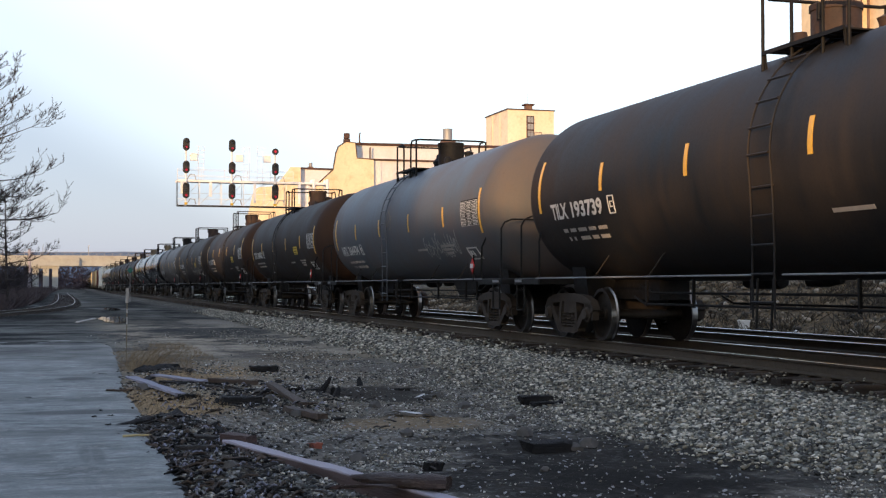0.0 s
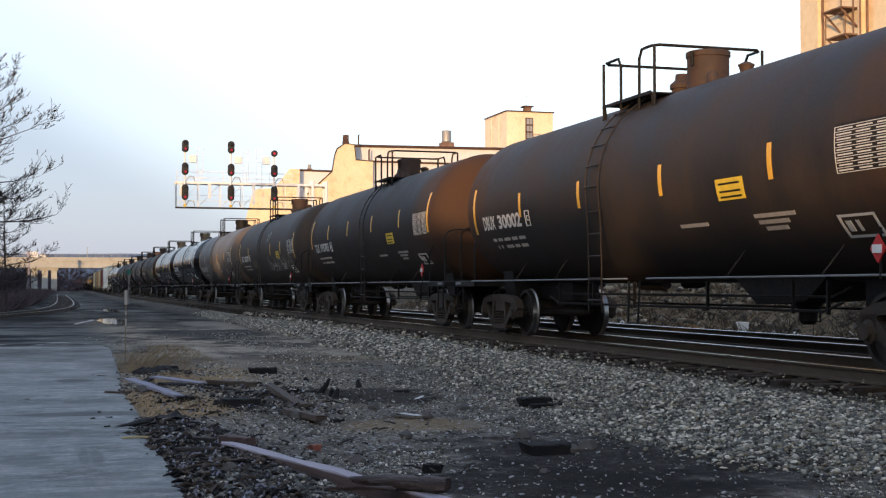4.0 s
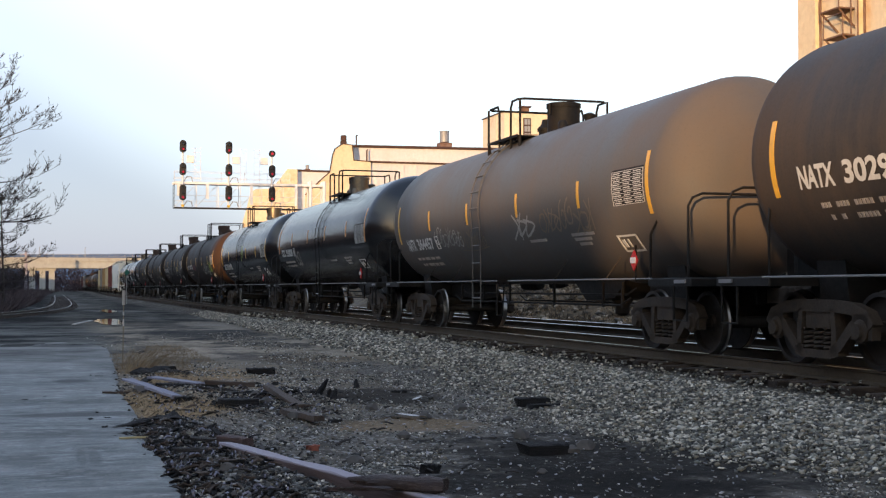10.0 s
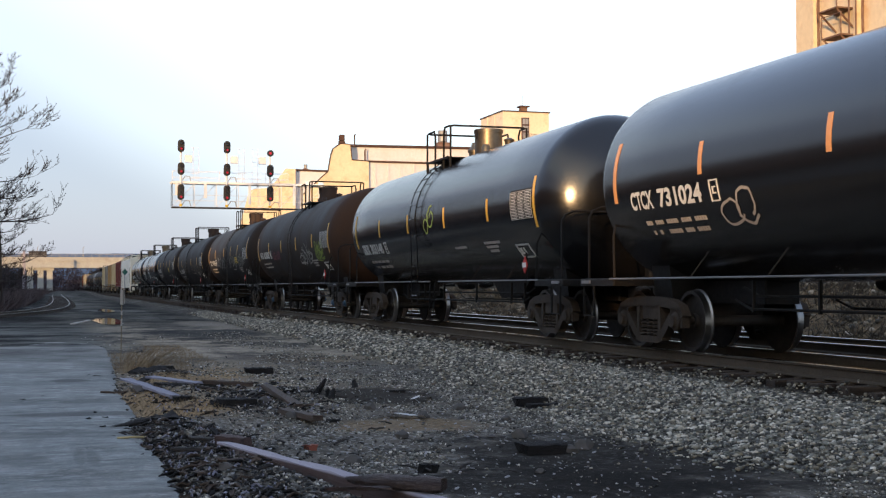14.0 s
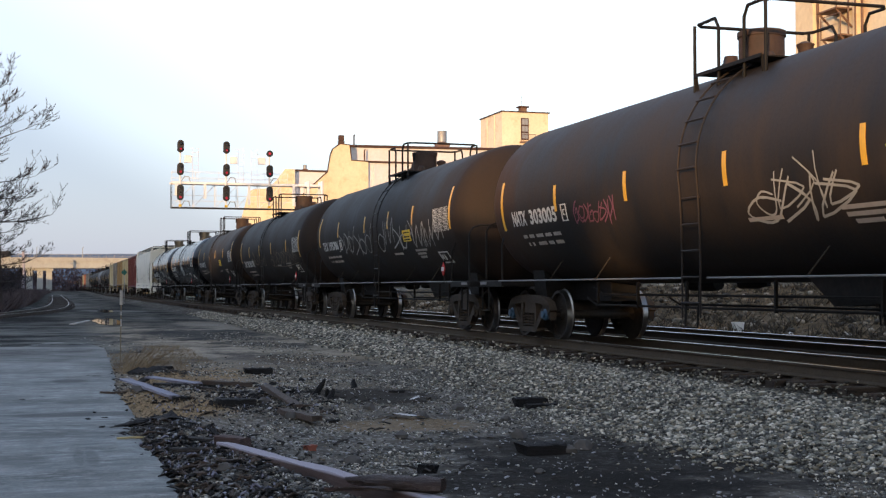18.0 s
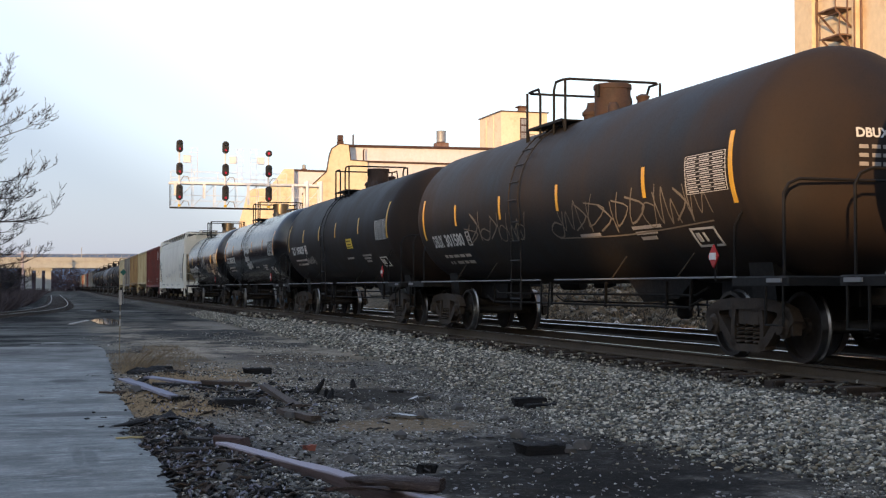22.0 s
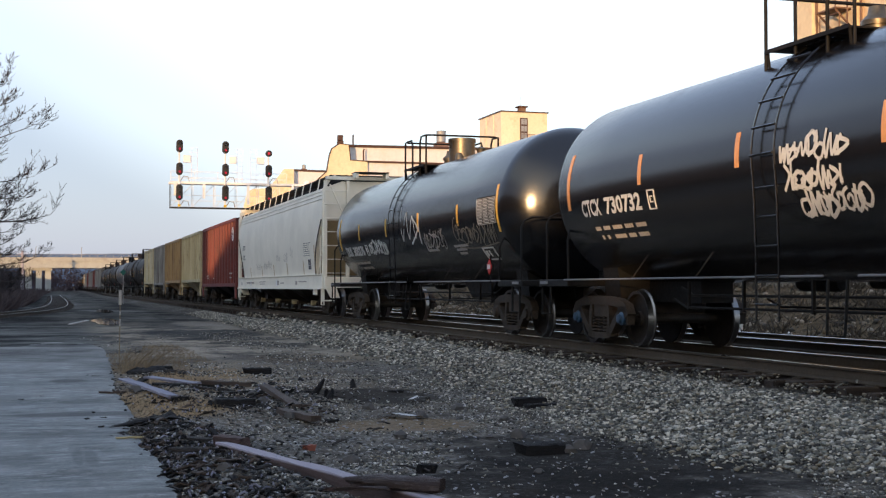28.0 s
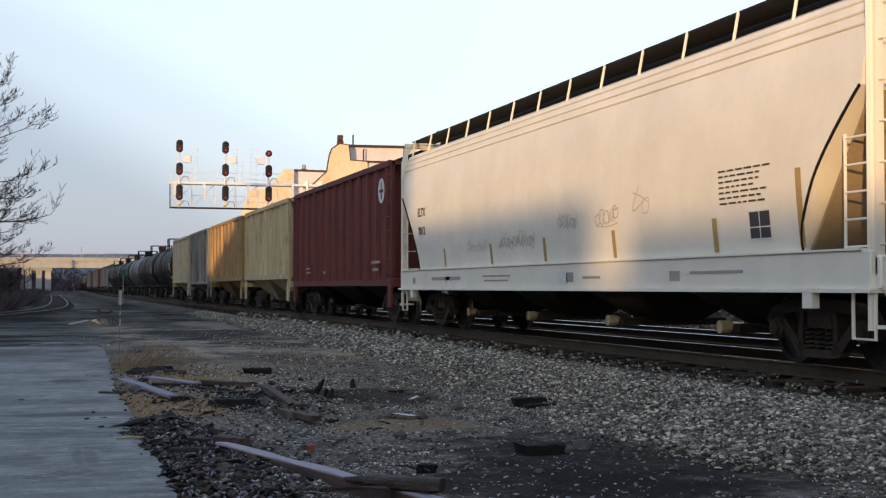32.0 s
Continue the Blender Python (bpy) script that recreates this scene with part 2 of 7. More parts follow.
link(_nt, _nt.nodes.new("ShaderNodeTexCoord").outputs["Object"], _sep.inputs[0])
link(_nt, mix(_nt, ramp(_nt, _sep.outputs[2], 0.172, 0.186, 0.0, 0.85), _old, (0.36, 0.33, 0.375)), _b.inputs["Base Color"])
STRIPE = plain("yellow_reflective_tape", (0.75, 0.42, 0.05), 0.35)
# the hopper's tape: its shade is put into this duller yellow
SHADED_TAPE = plain("worn_mustard_tape", (0.46, 0.31, 0.11), 0.5)
FAINT_SPRAY = surface("faint_grey_spray_paint", (0.52, 0.50, 0.45), (0.62, 0.59, 0.52), 0.7, relief=0)
RAIL_PIPE = surface("dull_side_pipe_steel", (0.24, 0.24, 0.25), (0.17, 0.165, 0.165), 0.5, relief=0.05)
PEACH_STRIPE = plain("peach_reflective_tape", (0.72, 0.33, 0.12), 0.35)
WHITE_PAINT = surface("white_lettering_paint", (0.68, 0.67, 0.64), (0.6, 0.59, 0.56), 0.6, relief=0)
STENCIL_DIM = surface("worn_stencil_paint", (0.33, 0.30, 0.27), (0.42, 0.38, 0.34), 0.7, relief=0)
SPRAY_WHITE = surface("faded_white_spray_paint", (0.30, 0.30, 0.28), (0.42, 0.41, 0.38), 0.7, relief=0)
SPRAY_GREEN = surface("yellow_green_spray_paint", (0.30, 0.38, 0.07), (0.22, 0.32, 0.06), 0.7, relief=0)
SPRAY_CREAM = surface("cream_spray_paint", (0.24, 0.195, 0.145), (0.17, 0.14, 0.105), 0.7, relief=0)
SPRAY_RED = surface("mauve_red_spray_paint", (0.26, 0.085, 0.10), (0.18, 0.07, 0.12), 0.7, relief=0)
CARD_YELLOW = plain("yellow_panel", (0.72, 0.5, 0.04), 0.5)
SIGN_RED = plain("red_placard", (0.55, 0.03, 0.03), 0.4)
SIGN_WHITE = plain("white_placard", (0.78, 0.77, 0.75), 0.45)
CAP_BLUE = plain("blue_bearing_cap", (0.028, 0.072, 0.13), 0.5)
GALV = surface("galvanised_steel", (0.82, 0.84, 0.88), (0.74, 0.76, 0.80), 0.5, metal=0.0, relief=0.05)
SIGNAL_BLACK = plain("signal_black", (0.012, 0.011, 0.014), 0.5)
LENS_RED = plain("lit_red_lens", (0.3, 0.01, 0.02), 0.3, glow=(1.0, 0.02, 0.08, 0.35))
LENS_DARK = plain("dark_lens", (0.02, 0.015, 0.02), 0.15)
HOPPER_GREY = surface("pale_grey_hopper_paint", (0.86, 0.82, 0.71), (0.82, 0.78, 0.67), 0.5, big=0.3, fine=0.9, relief=0, dirt=(0.76, 0.73, 0.62))
HOPPER_RED = surface("oxide_red_hopper_paint", (0.17, 0.03, 0.022), (0.12, 0.022, 0.018), 0.6, big=0.8, fine=10, stretch=(1, 3, 0.4), relief=0.1, dirt=(0.07, 0.025, 0.02))
HOPPER_CREAM = surface("cream_hopper_paint", (0.62, 0.54, 0.34), (0.46, 0.37, 0.20), 0.65, big=0.8, fine=10, stretch=(1, 3, 0.4), relief=0.1, dirt=(0.22, 0.13, 0.07))
HOPPER_YELLOW = surface("faded_orange_yellow_hopper_paint", (0.42, 0.27, 0.115), (0.28, 0.17, 0.075), 0.65, big=0.8, fine=10, stretch=(1, 3, 0.4), relief=0.1, dirt=(0.14, 0.08, 0.045))
HOPPER_DULL = surface("stained_grey_hopper_paint", (0.12, 0.11, 0.10), (0.36, 0.35, 0.33), 0.65, big=0.8, fine=10, stretch=(1, 3, 0.3), relief=0.1, dirt=(0.09, 0.07, 0.055))
PEACH_WALL = surface("peach_painted_concrete", (0.80, 0.67, 0.48), (0.75, 0.61, 0.42), 0.85, big=0.25, fine=3, relief=0.15, dist=0.03, dirt=(0.62, 0.43, 0.26))
PINK_WALL = surface("pale_pink_render", (0.72, 0.70, 0.72), (0.68, 0.66, 0.67), 0.85, big=0.2, fine=3, relief=0.1, dist=0.03, dirt=(0.62, 0.58, 0.57))
TRIM_BROWN = surface("brown_roof_trim", (0.085, 0.042, 0.032), (0.06, 0.034, 0.028), 0.8)
RUST_METAL = surface("rusty_roof_metal", (0.16, 0.075, 0.045), (0.24, 0.16, 0.12), 0.7, metal=0.2, big=1.5)
DUCT = surface("grey_sheet_metal", (0.38, 0.38, 0.38), (0.3, 0.29, 0.28), 0.5, metal=0.5)
CONCRETE = surface("bridge_concrete", (0.40, 0.41, 0.40), (0.35, 0.36, 0.35), 0.85, big=0.15, fine=2, relief=0.1, dist=0.03, dirt=(0.29, 0.28, 0.26))
BARK = surface("grey_brown_bark", (0.04, 0.034, 0.032), (0.06, 0.05, 0.046), 0.9, big=3, fine=25)
TWIG = surface("brown_twigs", (0.020, 0.016, 0.017), (0.028, 0.021, 0.021), 0.9, big=2, fine=20, relief=0)
SCRUB = surface("hazy_brown_scrub", (0.050, 0.040, 0.043), (0.082, 0.060, 0.060), 0.95, big=0.2, fine=3, relief=0)
DRY_GRASS = surface("dry_grass", (0.15, 0.11, 0.07), (0.25, 0.19, 0.115), 0.9, big=4, fine=20, relief=0)


# ---- ground ----
RAIL_Z, TRACK_X, TRACK2_X = 0.55, 9.9, 13.6


def height(x, y):
    """The lie of the land: a flat yard, the ballast bank, and a grassy bank behind the tracks."""
    def s(v, a, b):
        t = min(max((v - a) / (b - a), 0.0), 1.0)
        return t * t * (3 - 2 * t)
    edge = min(5.7 + 0.035 * max(y - 10, 0), 7.4)
    z = 0.27 * s(x, edge, edge + 1.6) - 0.03 * s(x, 8.0, 8.3) + 0.07 * s(x, 8.5, 8.7) - 0.10 * s(x, 15.2, 16.2) + 1.35 * s(x, 16.6, 24.0) + 0.4 * s(y, 200, 340)
    near = 1.0 if y < 90 else 0.4
    if 0.8 < x < 4.5 and 7 < y < 24:
        for cx, cy, rx, ry in HEAPS:
            d = ((x - cx) / rx) ** 2 + ((y - cy) / ry) ** 2
            if d < 4:
                z += 0.07 * math.exp(-d) * (1 + 0.8 * noise.noise((x * 4, y * 4, 3.0)))
    rough = (0.035 if y < 44 else 0.010) if x > 1.3 else 0.012
    if x < 8.2:
        z += near * rough * (noise.noise((x * 0.9, y * 0.9, 0.0)) + 0.6 * noise.noise((x * 2.9, y * 2.9, 5.0)) + 0.35 * noise.noise((x * 7, y * 7, 9.0)))
    elif x > 16.2:
        z += 0.09 * noise.noise((x * 0.7, y * 0.5, 2.0)) + 0.04 * noise.noise((x * 2.3, y * 2.3, 2.0))
    return z


HEAPS = ((1.55, 11.6, 0.5, 1.9), (1.85, 18.8, 0.75, 1.3), (3.3, 17.4, 0.7, 1.3), (1.25, 14.2, 0.35, 0.8), (2.4, 15.8, 0.6, 1.0), (1.5, 9.4, 0.45, 1.2), (1.9, 22.3, 0.4, 0.7), (0.98, 13.5, 0.35, 0.4))


def pave_edge(y):
    """Where the broken edge of the paved strip runs."""
    run = float(np.interp(y, (9.5, 10.7, 11.6, 12.4, 14.6, 19.7, 25.3, 33.0, 38.0), (0.93, 0.97, 0.94, 0.88, 0.99, 0.98, 1.17, 1.33, 0.95)))
    return run + 0.05 * noise.noise((0.0, y * 0.9, 3.0)) + 0.05 * noise.noise((0.0, y * 2.6, 7.0))


def streaks(nt, oc):
    """Damp dirt over old paving: light and dark streaks lying across the view."""
    s = noise_node(nt, 0.85, 8, 0.72, vec=oc, stretch=(0.35, 0.55, 1))
    return mix(nt, ramp(nt, s, 0.42, 0.58), (0.016, 0.018, 0.020), (0.13, 0.138, 0.138))


def ground_material():
    mt, nt, b = nodes_of("dirt_and_gravel")
    oc = nt.nodes.new("ShaderNodeTexCoord").outputs["Object"]
    sep = nt.nodes.new("ShaderNodeSeparateXYZ")
    link(nt, oc, sep.inputs[0])
    x, y = sep.outputs[0], sep.outputs[1]
    big = noise_node(nt, 0.42, 5, 0.6, vec=oc)
    mid = noise_node(nt, 2.1, 6, 0.65, vec=oc)
    fine = noise_node(nt, 19, 7, 0.7, vec=oc)
    stones = nt.nodes.new("ShaderNodeTexVoronoi")
    stones.inputs["Scale"].default_value = 26
    link(nt, oc, stones.inputs["Vector"])
    peb = stones.outputs["Color"]
    sepc = nt.nodes.new("ShaderNodeSeparateColor")
    link(nt, peb, sepc.inputs[0])
    speck = ramp(nt, sepc.outputs[0], 0.70, 0.98)
    c = mix(nt, ramp(nt, mid, 0.35, 0.65), (0.036, 0.034, 0.032), (0.145, 0.135, 0.124))
    c = mix(nt, calc(nt, "MULTIPLY", speck, ramp(nt, big, 0.35, 0.55, 0.3, 1.0)), c, (0.27, 0.275, 0.28))
    # dry grass and sandy soil near the pavement
    wob = calc(nt, "ADD", x, calc(nt, "MULTIPLY", calc(nt, "SUBTRACT", mid, 0.5), 3.0))
    sand = calc(nt, "MULTIPLY", calc(nt, "MULTIPLY", ramp(nt, wob, 0.9, 1.3), ramp(nt, wob, 5.6, 2.6)), ramp(nt, calc(nt, "ADD", y, calc(nt, "MULTIPLY", big, 6.0)), 17.0, 20.5))
    sand = calc(nt, "MULTIPLY", sand, ramp(nt, y, 48, 36))
    c = mix(nt, calc(nt, "MULTIPLY", sand, ramp(nt, fine, 0.35, 0.6, 0.25, 1.0)), c, mix(nt, ramp(nt, mid, 0.4, 0.6), (0.30, 0.245, 0.175), (0.17, 0.145, 0.12)))
    sand2 = ramp(nt, noise_node(nt, 0.8, 3, 0.5, vec=oc), 0.63, 0.70)
    c = mix(nt, calc(nt, "MULTIPLY", sand2, 0.6), c, (0.16, 0.13, 0.095))
    def blob(cx, cy, rx, ry, k):
        dx = calc(nt, "DIVIDE", calc(nt, "SUBTRACT", x, cx), rx)
        dy = calc(nt, "DIVIDE", calc(nt, "SUBTRACT", y, cy), ry)
        d = calc(nt, "ADD", calc(nt, "MULTIPLY", dx, dx), calc(nt, "MULTIPLY", dy, dy))
        d = calc(nt, "ADD", d, calc(nt, "MULTIPLY", calc(nt, "SUBTRACT", mid, 0.5), 3.0))
        return calc(nt, "MULTIPLY", ramp(nt, d, 1.3, 0.5), k)
    straw = mix(nt, ramp(nt, fine, 0.35, 0.65), (0.105, 0.076, 0.05), (0.36, 0.262, 0.155))
    for cx, cy, rx, ry in ((3.75, 13.7, 0.85, 0.75), (1.55, 16.3, 0.75, 1.5), (1.25, 18.0, 0.4, 1.6), (1.9, 20.9, 0.8, 1.4), (1.75, 26.5, 0.95, 4.2), (1.7, 31.0, 0.7, 3.4), (2.9, 23.0, 0.7, 1.6), (5.4, 27.5, 1.2, 1.8)):
        c = mix(nt, blob(cx, cy, rx, ry, 0.9 if cx < 3 else 0.5), c, straw)
    mud = mix(nt, ramp(nt, fine, 0.35, 0.65), (0.15, 0.138, 0.128), (0.37, 0.335, 0.30))
    for cx, cy, rx, ry in ((3.4, 30.5, 1.1, 3.6), (2.6, 36.5, 1.2, 1.6)):
        c = mix(nt, blob(cx, cy, rx, ry, 0.85), c, mud)
    for cx, cy, rx, ry in ((4.7, 10.4, 1.4, 2.4), (3.7, 9.2, 1.3, 1.6), (4.2, 17.5, 1.0, 1.5)):
        c = mix(nt, blob(cx, cy, rx, ry, 0.8), c, (0.016, 0.0155, 0.016))
    # dark damp flats beyond, pale dried mud in streaks
    far = ramp(nt, y, 38, 60)
    c = mix(nt, calc(nt, "MULTIPLY", ramp(nt, calc(nt, "ADD", y, calc(nt, "MULTIPLY", mid, 8.0)), 26, 31), ramp(nt, wob, 3.6, 1.8)), c, streaks(nt, oc))
    damp = mix(nt, ramp(nt, noise_node(nt, 0.42, 9, 0.74, vec=oc, stretch=(0.6, 0.32, 1)), 0.42, 0.60), (0.011, 0.0125, 0.0135), (0.105, 0.104, 0.096))
    c = mix(nt, calc(nt, "MULTIPLY", ramp(nt, calc(nt, "ADD", y, calc(nt, "MULTIPLY", mid, 16.0)), 56, 70), ramp(nt, wob, 1.9, 0.3)), c, (0.010, 0.010, 0.011))
    c = mix(nt, calc(nt, "MULTIPLY", calc(nt, "MULTIPLY", far, ramp(nt, x, -1.0, 1.5)), ramp(nt, x, 8.2, 6.6)), c, damp)
    pale = ramp(nt, noise_node(nt, 0.7, 9, 0.74, vec=oc, stretch=(0.5, 0.4, 1)), 0.43, 0.56)
    mask = calc(nt, "MULTIPLY", calc(nt, "MULTIPLY", ramp(nt, y, 23, 29), ramp(nt, y, 60, 46)), calc(nt, "MULTIPLY", ramp(nt, x, 1.0, 2.0), ramp(nt, x, 7.6, 6.6)))
    c = mix(nt, calc(nt, "MULTIPLY", mask, 0.75), c, mix(nt, pale, (0.03, 0.03, 0.031), (0.32, 0.285, 0.235)))
    c = mix(nt, blob(4.8, 42.5, 2.3, 4.5, 0.85), c, (0.030, 0.033, 0.037))
    c = mix(nt, blob(6.1, 54.5, 1.2, 4.0, 0.75), c, mix(nt, ramp(nt, fine, 0.35, 0.65), (0.12, 0.108, 0.096), (0.29, 0.26, 0.23)))
    # near-black bed between the rails, dead grass on the bank behind
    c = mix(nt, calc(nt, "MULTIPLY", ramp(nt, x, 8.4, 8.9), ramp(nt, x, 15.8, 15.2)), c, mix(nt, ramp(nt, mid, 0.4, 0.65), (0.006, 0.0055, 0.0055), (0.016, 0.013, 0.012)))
    bank = mix(nt, ramp(nt, mid, 0.35, 0.65), (0.036, 0.031, 0.023), (0.165, 0.135, 0.095))
    c = mix(nt, ramp(nt, x, 15.8, 17.2), c, mix(nt, ramp(nt, fine, 0.42, 0.62, 0, 0.75), bank, (0.022, 0.020, 0.017)))
    link(nt, tinted(nt, c, (1.05, 1.0, 0.92)), b.inputs["Base Color"])
    wet = calc(nt, "MULTIPLY", far, ramp(nt, noise_node(nt, 0.22, 4, 0.5, vec=oc, stretch=(1.0, 0.3, 1)), 0.52, 0.62))
    link(nt, ramp(nt, wet, 0, 1, 0.95, 0.6), b.inputs["Roughness"])
    b.inputs["Specular IOR Level"].default_value = 0.05
    bump(nt, b, calc(nt, "ADD", fine, calc(nt, "MULTIPLY", sepc.outputs[0], 0.7)), 0.7, 0.025)
    return mt


def steps(*spans):
    out = []
    for a, b, d in spans:
        n = max(1, round((b - a) / d))
        out += [a + (b - a) * i / n for i in range(n)]
    return out + [spans[-1][1]]


def make_ground():
    xs = steps((-3000, -200, 400), (-200, -12, 20), (-12, 0.6, 0.7), (0.6, 8.4, 0.13), (8.4, 16.0, 0.9), (16.0, 25.0, 0.45), (25, 60, 5), (60, 200, 35), (200, 3000, 400))
    ys = steps((-3000, -100, 400), (-100, 4, 13), (4, 22, 0.13), (22, 45, 0.32), (45, 100, 1.3), (100, 400, 10), (400, 1000, 100), (1000, 4000, 500))
    nx = len(xs)
    me = bpy.data.meshes.new("ground")
    vs = [(x, y, height(x, y)) for y in ys for x in xs]
    fs = [(j * nx + i, j * nx + i + 1, (j + 1) * nx + i + 1, (j + 1) * nx + i) for j in range(len(ys) - 1) for i in range(nx - 1)]
    me.from_pydata(vs, [], fs)
    me.polygons.foreach_set("use_smooth", [True] * len(fs))
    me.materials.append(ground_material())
    return tagged(new("ground", me), "dark dirt yard with gravel and patches of dry grass", "ground", kind="structure")


make_ground()


def pavement_material():
    mt, nt, b = nodes_of("worn_grey_asphalt")
    oc = nt.nodes.new("ShaderNodeTexCoord").outputs["Object"]
    big = noise_node(nt, 0.5, 6, 0.62, vec=oc, stretch=(1.0, 0.45, 1))
    cross = noise_node(nt, 0.8, 8, 0.66, vec=oc, stretch=(0.7, 1.1, 1))
    grain = noise_node(nt, 45, 6, 0.7, vec=oc)
    c = mix(nt, ramp(nt, big, 0.35, 0.65), (0.094, 0.111, 0.119), (0.172, 0.198, 0.210))
    c = mix(nt, ramp(nt, cross, 0.52, 0.60, 0, 0.8), c, (0.045, 0.050, 0.055))
    blot = noise_node(nt, 3.2, 8, 0.75, vec=oc, stretch=(0.8, 1.0, 1))
    c = mix(nt, ramp(nt, blot, 0.54, 0.64, 0, 0.6), c, (0.055, 0.062, 0.067))
    c = mix(nt, ramp(nt, noise_node(nt, 7.0, 8, 0.75, vec=oc), 0.53, 0.62, 0, 0.7), c, (0.23, 0.235, 0.24))
    c = mix(nt, ramp(nt, noise_node(nt, 0.35, 3, 0.5, vec=oc), 0.58, 0.66, 0, 0.6), c, (0.025, 0.025, 0.026))
    c = mix(nt, ramp(nt, grain, 0.52, 0.66, 0, 0.6), c, (0.25, 0.265, 0.275))
    c = mix(nt, ramp(nt, grain, 0.46, 0.34, 0, 0.65), c, (0.05, 0.056, 0.062))
    c = mix(nt, ramp(nt, noise_node(nt, 13.0, 6, 0.7, vec=oc, stretch=(0.6, 1, 1)), 0.52, 0.66, 0, 0.5), c, (0.06, 0.068, 0.074))
    c = mix(nt, ramp(nt, noise_node(nt, 1.5, 10, 0.78, vec=oc, stretch=(0.55, 1.2, 1)), 0.50, 0.62, 0, 0.6), c, (0.052, 0.064, 0.072))
    c = mix(nt, ramp(nt, noise_node(nt, 0.45, 6, 0.7, vec=oc, stretch=(0.5, 1.0, 1)), 0.52, 0.66, 0, 0.55), c, (0.045, 0.054, 0.062))
    sep = nt.nodes.new("ShaderNodeSeparateXYZ")
    link(nt, oc, sep.inputs[0])
    fleck = noise_node(nt, 5.0, 9, 0.8, vec=oc, stretch=(0.45, 1.0, 1))
    c = mix(nt, ramp(nt, fleck, 0.52, 0.66, 0, 0.75), c, (0.30, 0.335, 0.36))
    c = mix(nt, ramp(nt, fleck, 0.46, 0.36, 0, 0.75), c, (0.035, 0.042, 0.05))
    # oil stains, tyre scuffs and patched cracks
    wob = calc(nt, "MULTIPLY", calc(nt, "SUBTRACT", blot, 0.5), 1.8)
    for cx, cy, rx, ry, k in ((0.35, 15.7, 0.85, 0.30, 1.0), (0.25, 11.75, 0.05, 0.5, 0.5), (0.36, 11.65, 0.06, 0.5, 0.5), (-0.22, 11.7, 0.22, 0.4, 0.5), (0.3, 21.3, 0.3, 0.4, 0.95), (-0.4, 24.0, 0.8, 0.8, 0.5), (0.3, 30.0, 0.9, 1.0, 0.6), (-0.2, 13.6, 1.0, 0.35, 0.4), (0.5, 17.4, 0.4, 0.3, 0.5), (0.2, 9.6, 1.0, 0.16, 0.45), (-0.6, 18.5, 0.5, 0.4, 0.45)):
        dx = calc(nt, "DIVIDE", calc(nt, "SUBTRACT", sep.outputs[0], cx), rx)
        dy = calc(nt, "DIVIDE", calc(nt, "SUBTRACT", sep.outputs[1], cy), ry)
        d = calc(nt, "ADD", calc(nt, "ADD", calc(nt, "MULTIPLY", dx, dx), calc(nt, "MULTIPLY", dy, dy)), wob)
        c = mix(nt, ramp(nt, d, 1.4, 0.5, 0, k), c, (0.036, 0.042, 0.048))
    # damp dirt creeping in at the far end
    c = mix(nt, ramp(nt, calc(nt, "ADD", sep.outputs[1], calc(nt, "MULTIPLY", big, 14.0)), 29.0, 39.0), c, streaks(nt, oc))
    link(nt, tinted(nt, c, (1.05, 1.0, 0.92)), b.inputs["Base Color"])
    link(nt, ramp(nt, big, 0.4, 0.6, 0.55, 0.8), b.inputs["Roughness"])
    b.inputs["Specular IOR Level"].default_value = 0.3
    bump(nt, b, calc(nt, "ADD", calc(nt, "MULTIPLY", grain, 0.8), calc(nt, "MULTIPLY", blot, 0.5)), 0.5, 0.012)
    return mt


def make_pavement():
    g = Geo()
    ys = steps((-12, 6, 1.5), (6, 45, 0.22))
    cols = [-30, -12, -7, -5, -4, -3.2, -2.6, -2.1, -1.6, -1.2, -0.8, -0.4, -0.1, 0.2]
    rows = []
    for y in ys:
        e = pave_edge(y)
        xs = cols + [e - 0.25, e - 0.06, e]
        rows.append([(x, y + 0.0, height(-5, y) * 0.3 + 0.035 - 0.10 * min(max((y - 33) / 9, 0), 1) + 0.012 * noise.noise((x * 0.4, y * 0.4, 4.0)) + 0.03 * (noise.noise((x * 0.5, y * 0.25, 14.0)) + 0.5 * noise.noise((x * 1.7, y * 0.8, 15.0))) * min(max((y - 28) / 8, 0), 1) - (0.05 if i == len(xs) - 1 else 0.008 if i == len(xs) - 2 else 0)) for i, x in enumerate(xs)])
    g.loft(rows, caps=False, closed=False)
    ob = part("pavement", g, pavement_material())
    tagged(ob, "worn grey asphalt strip with a broken edge", "pavement", kind="structure")


make_pavement()


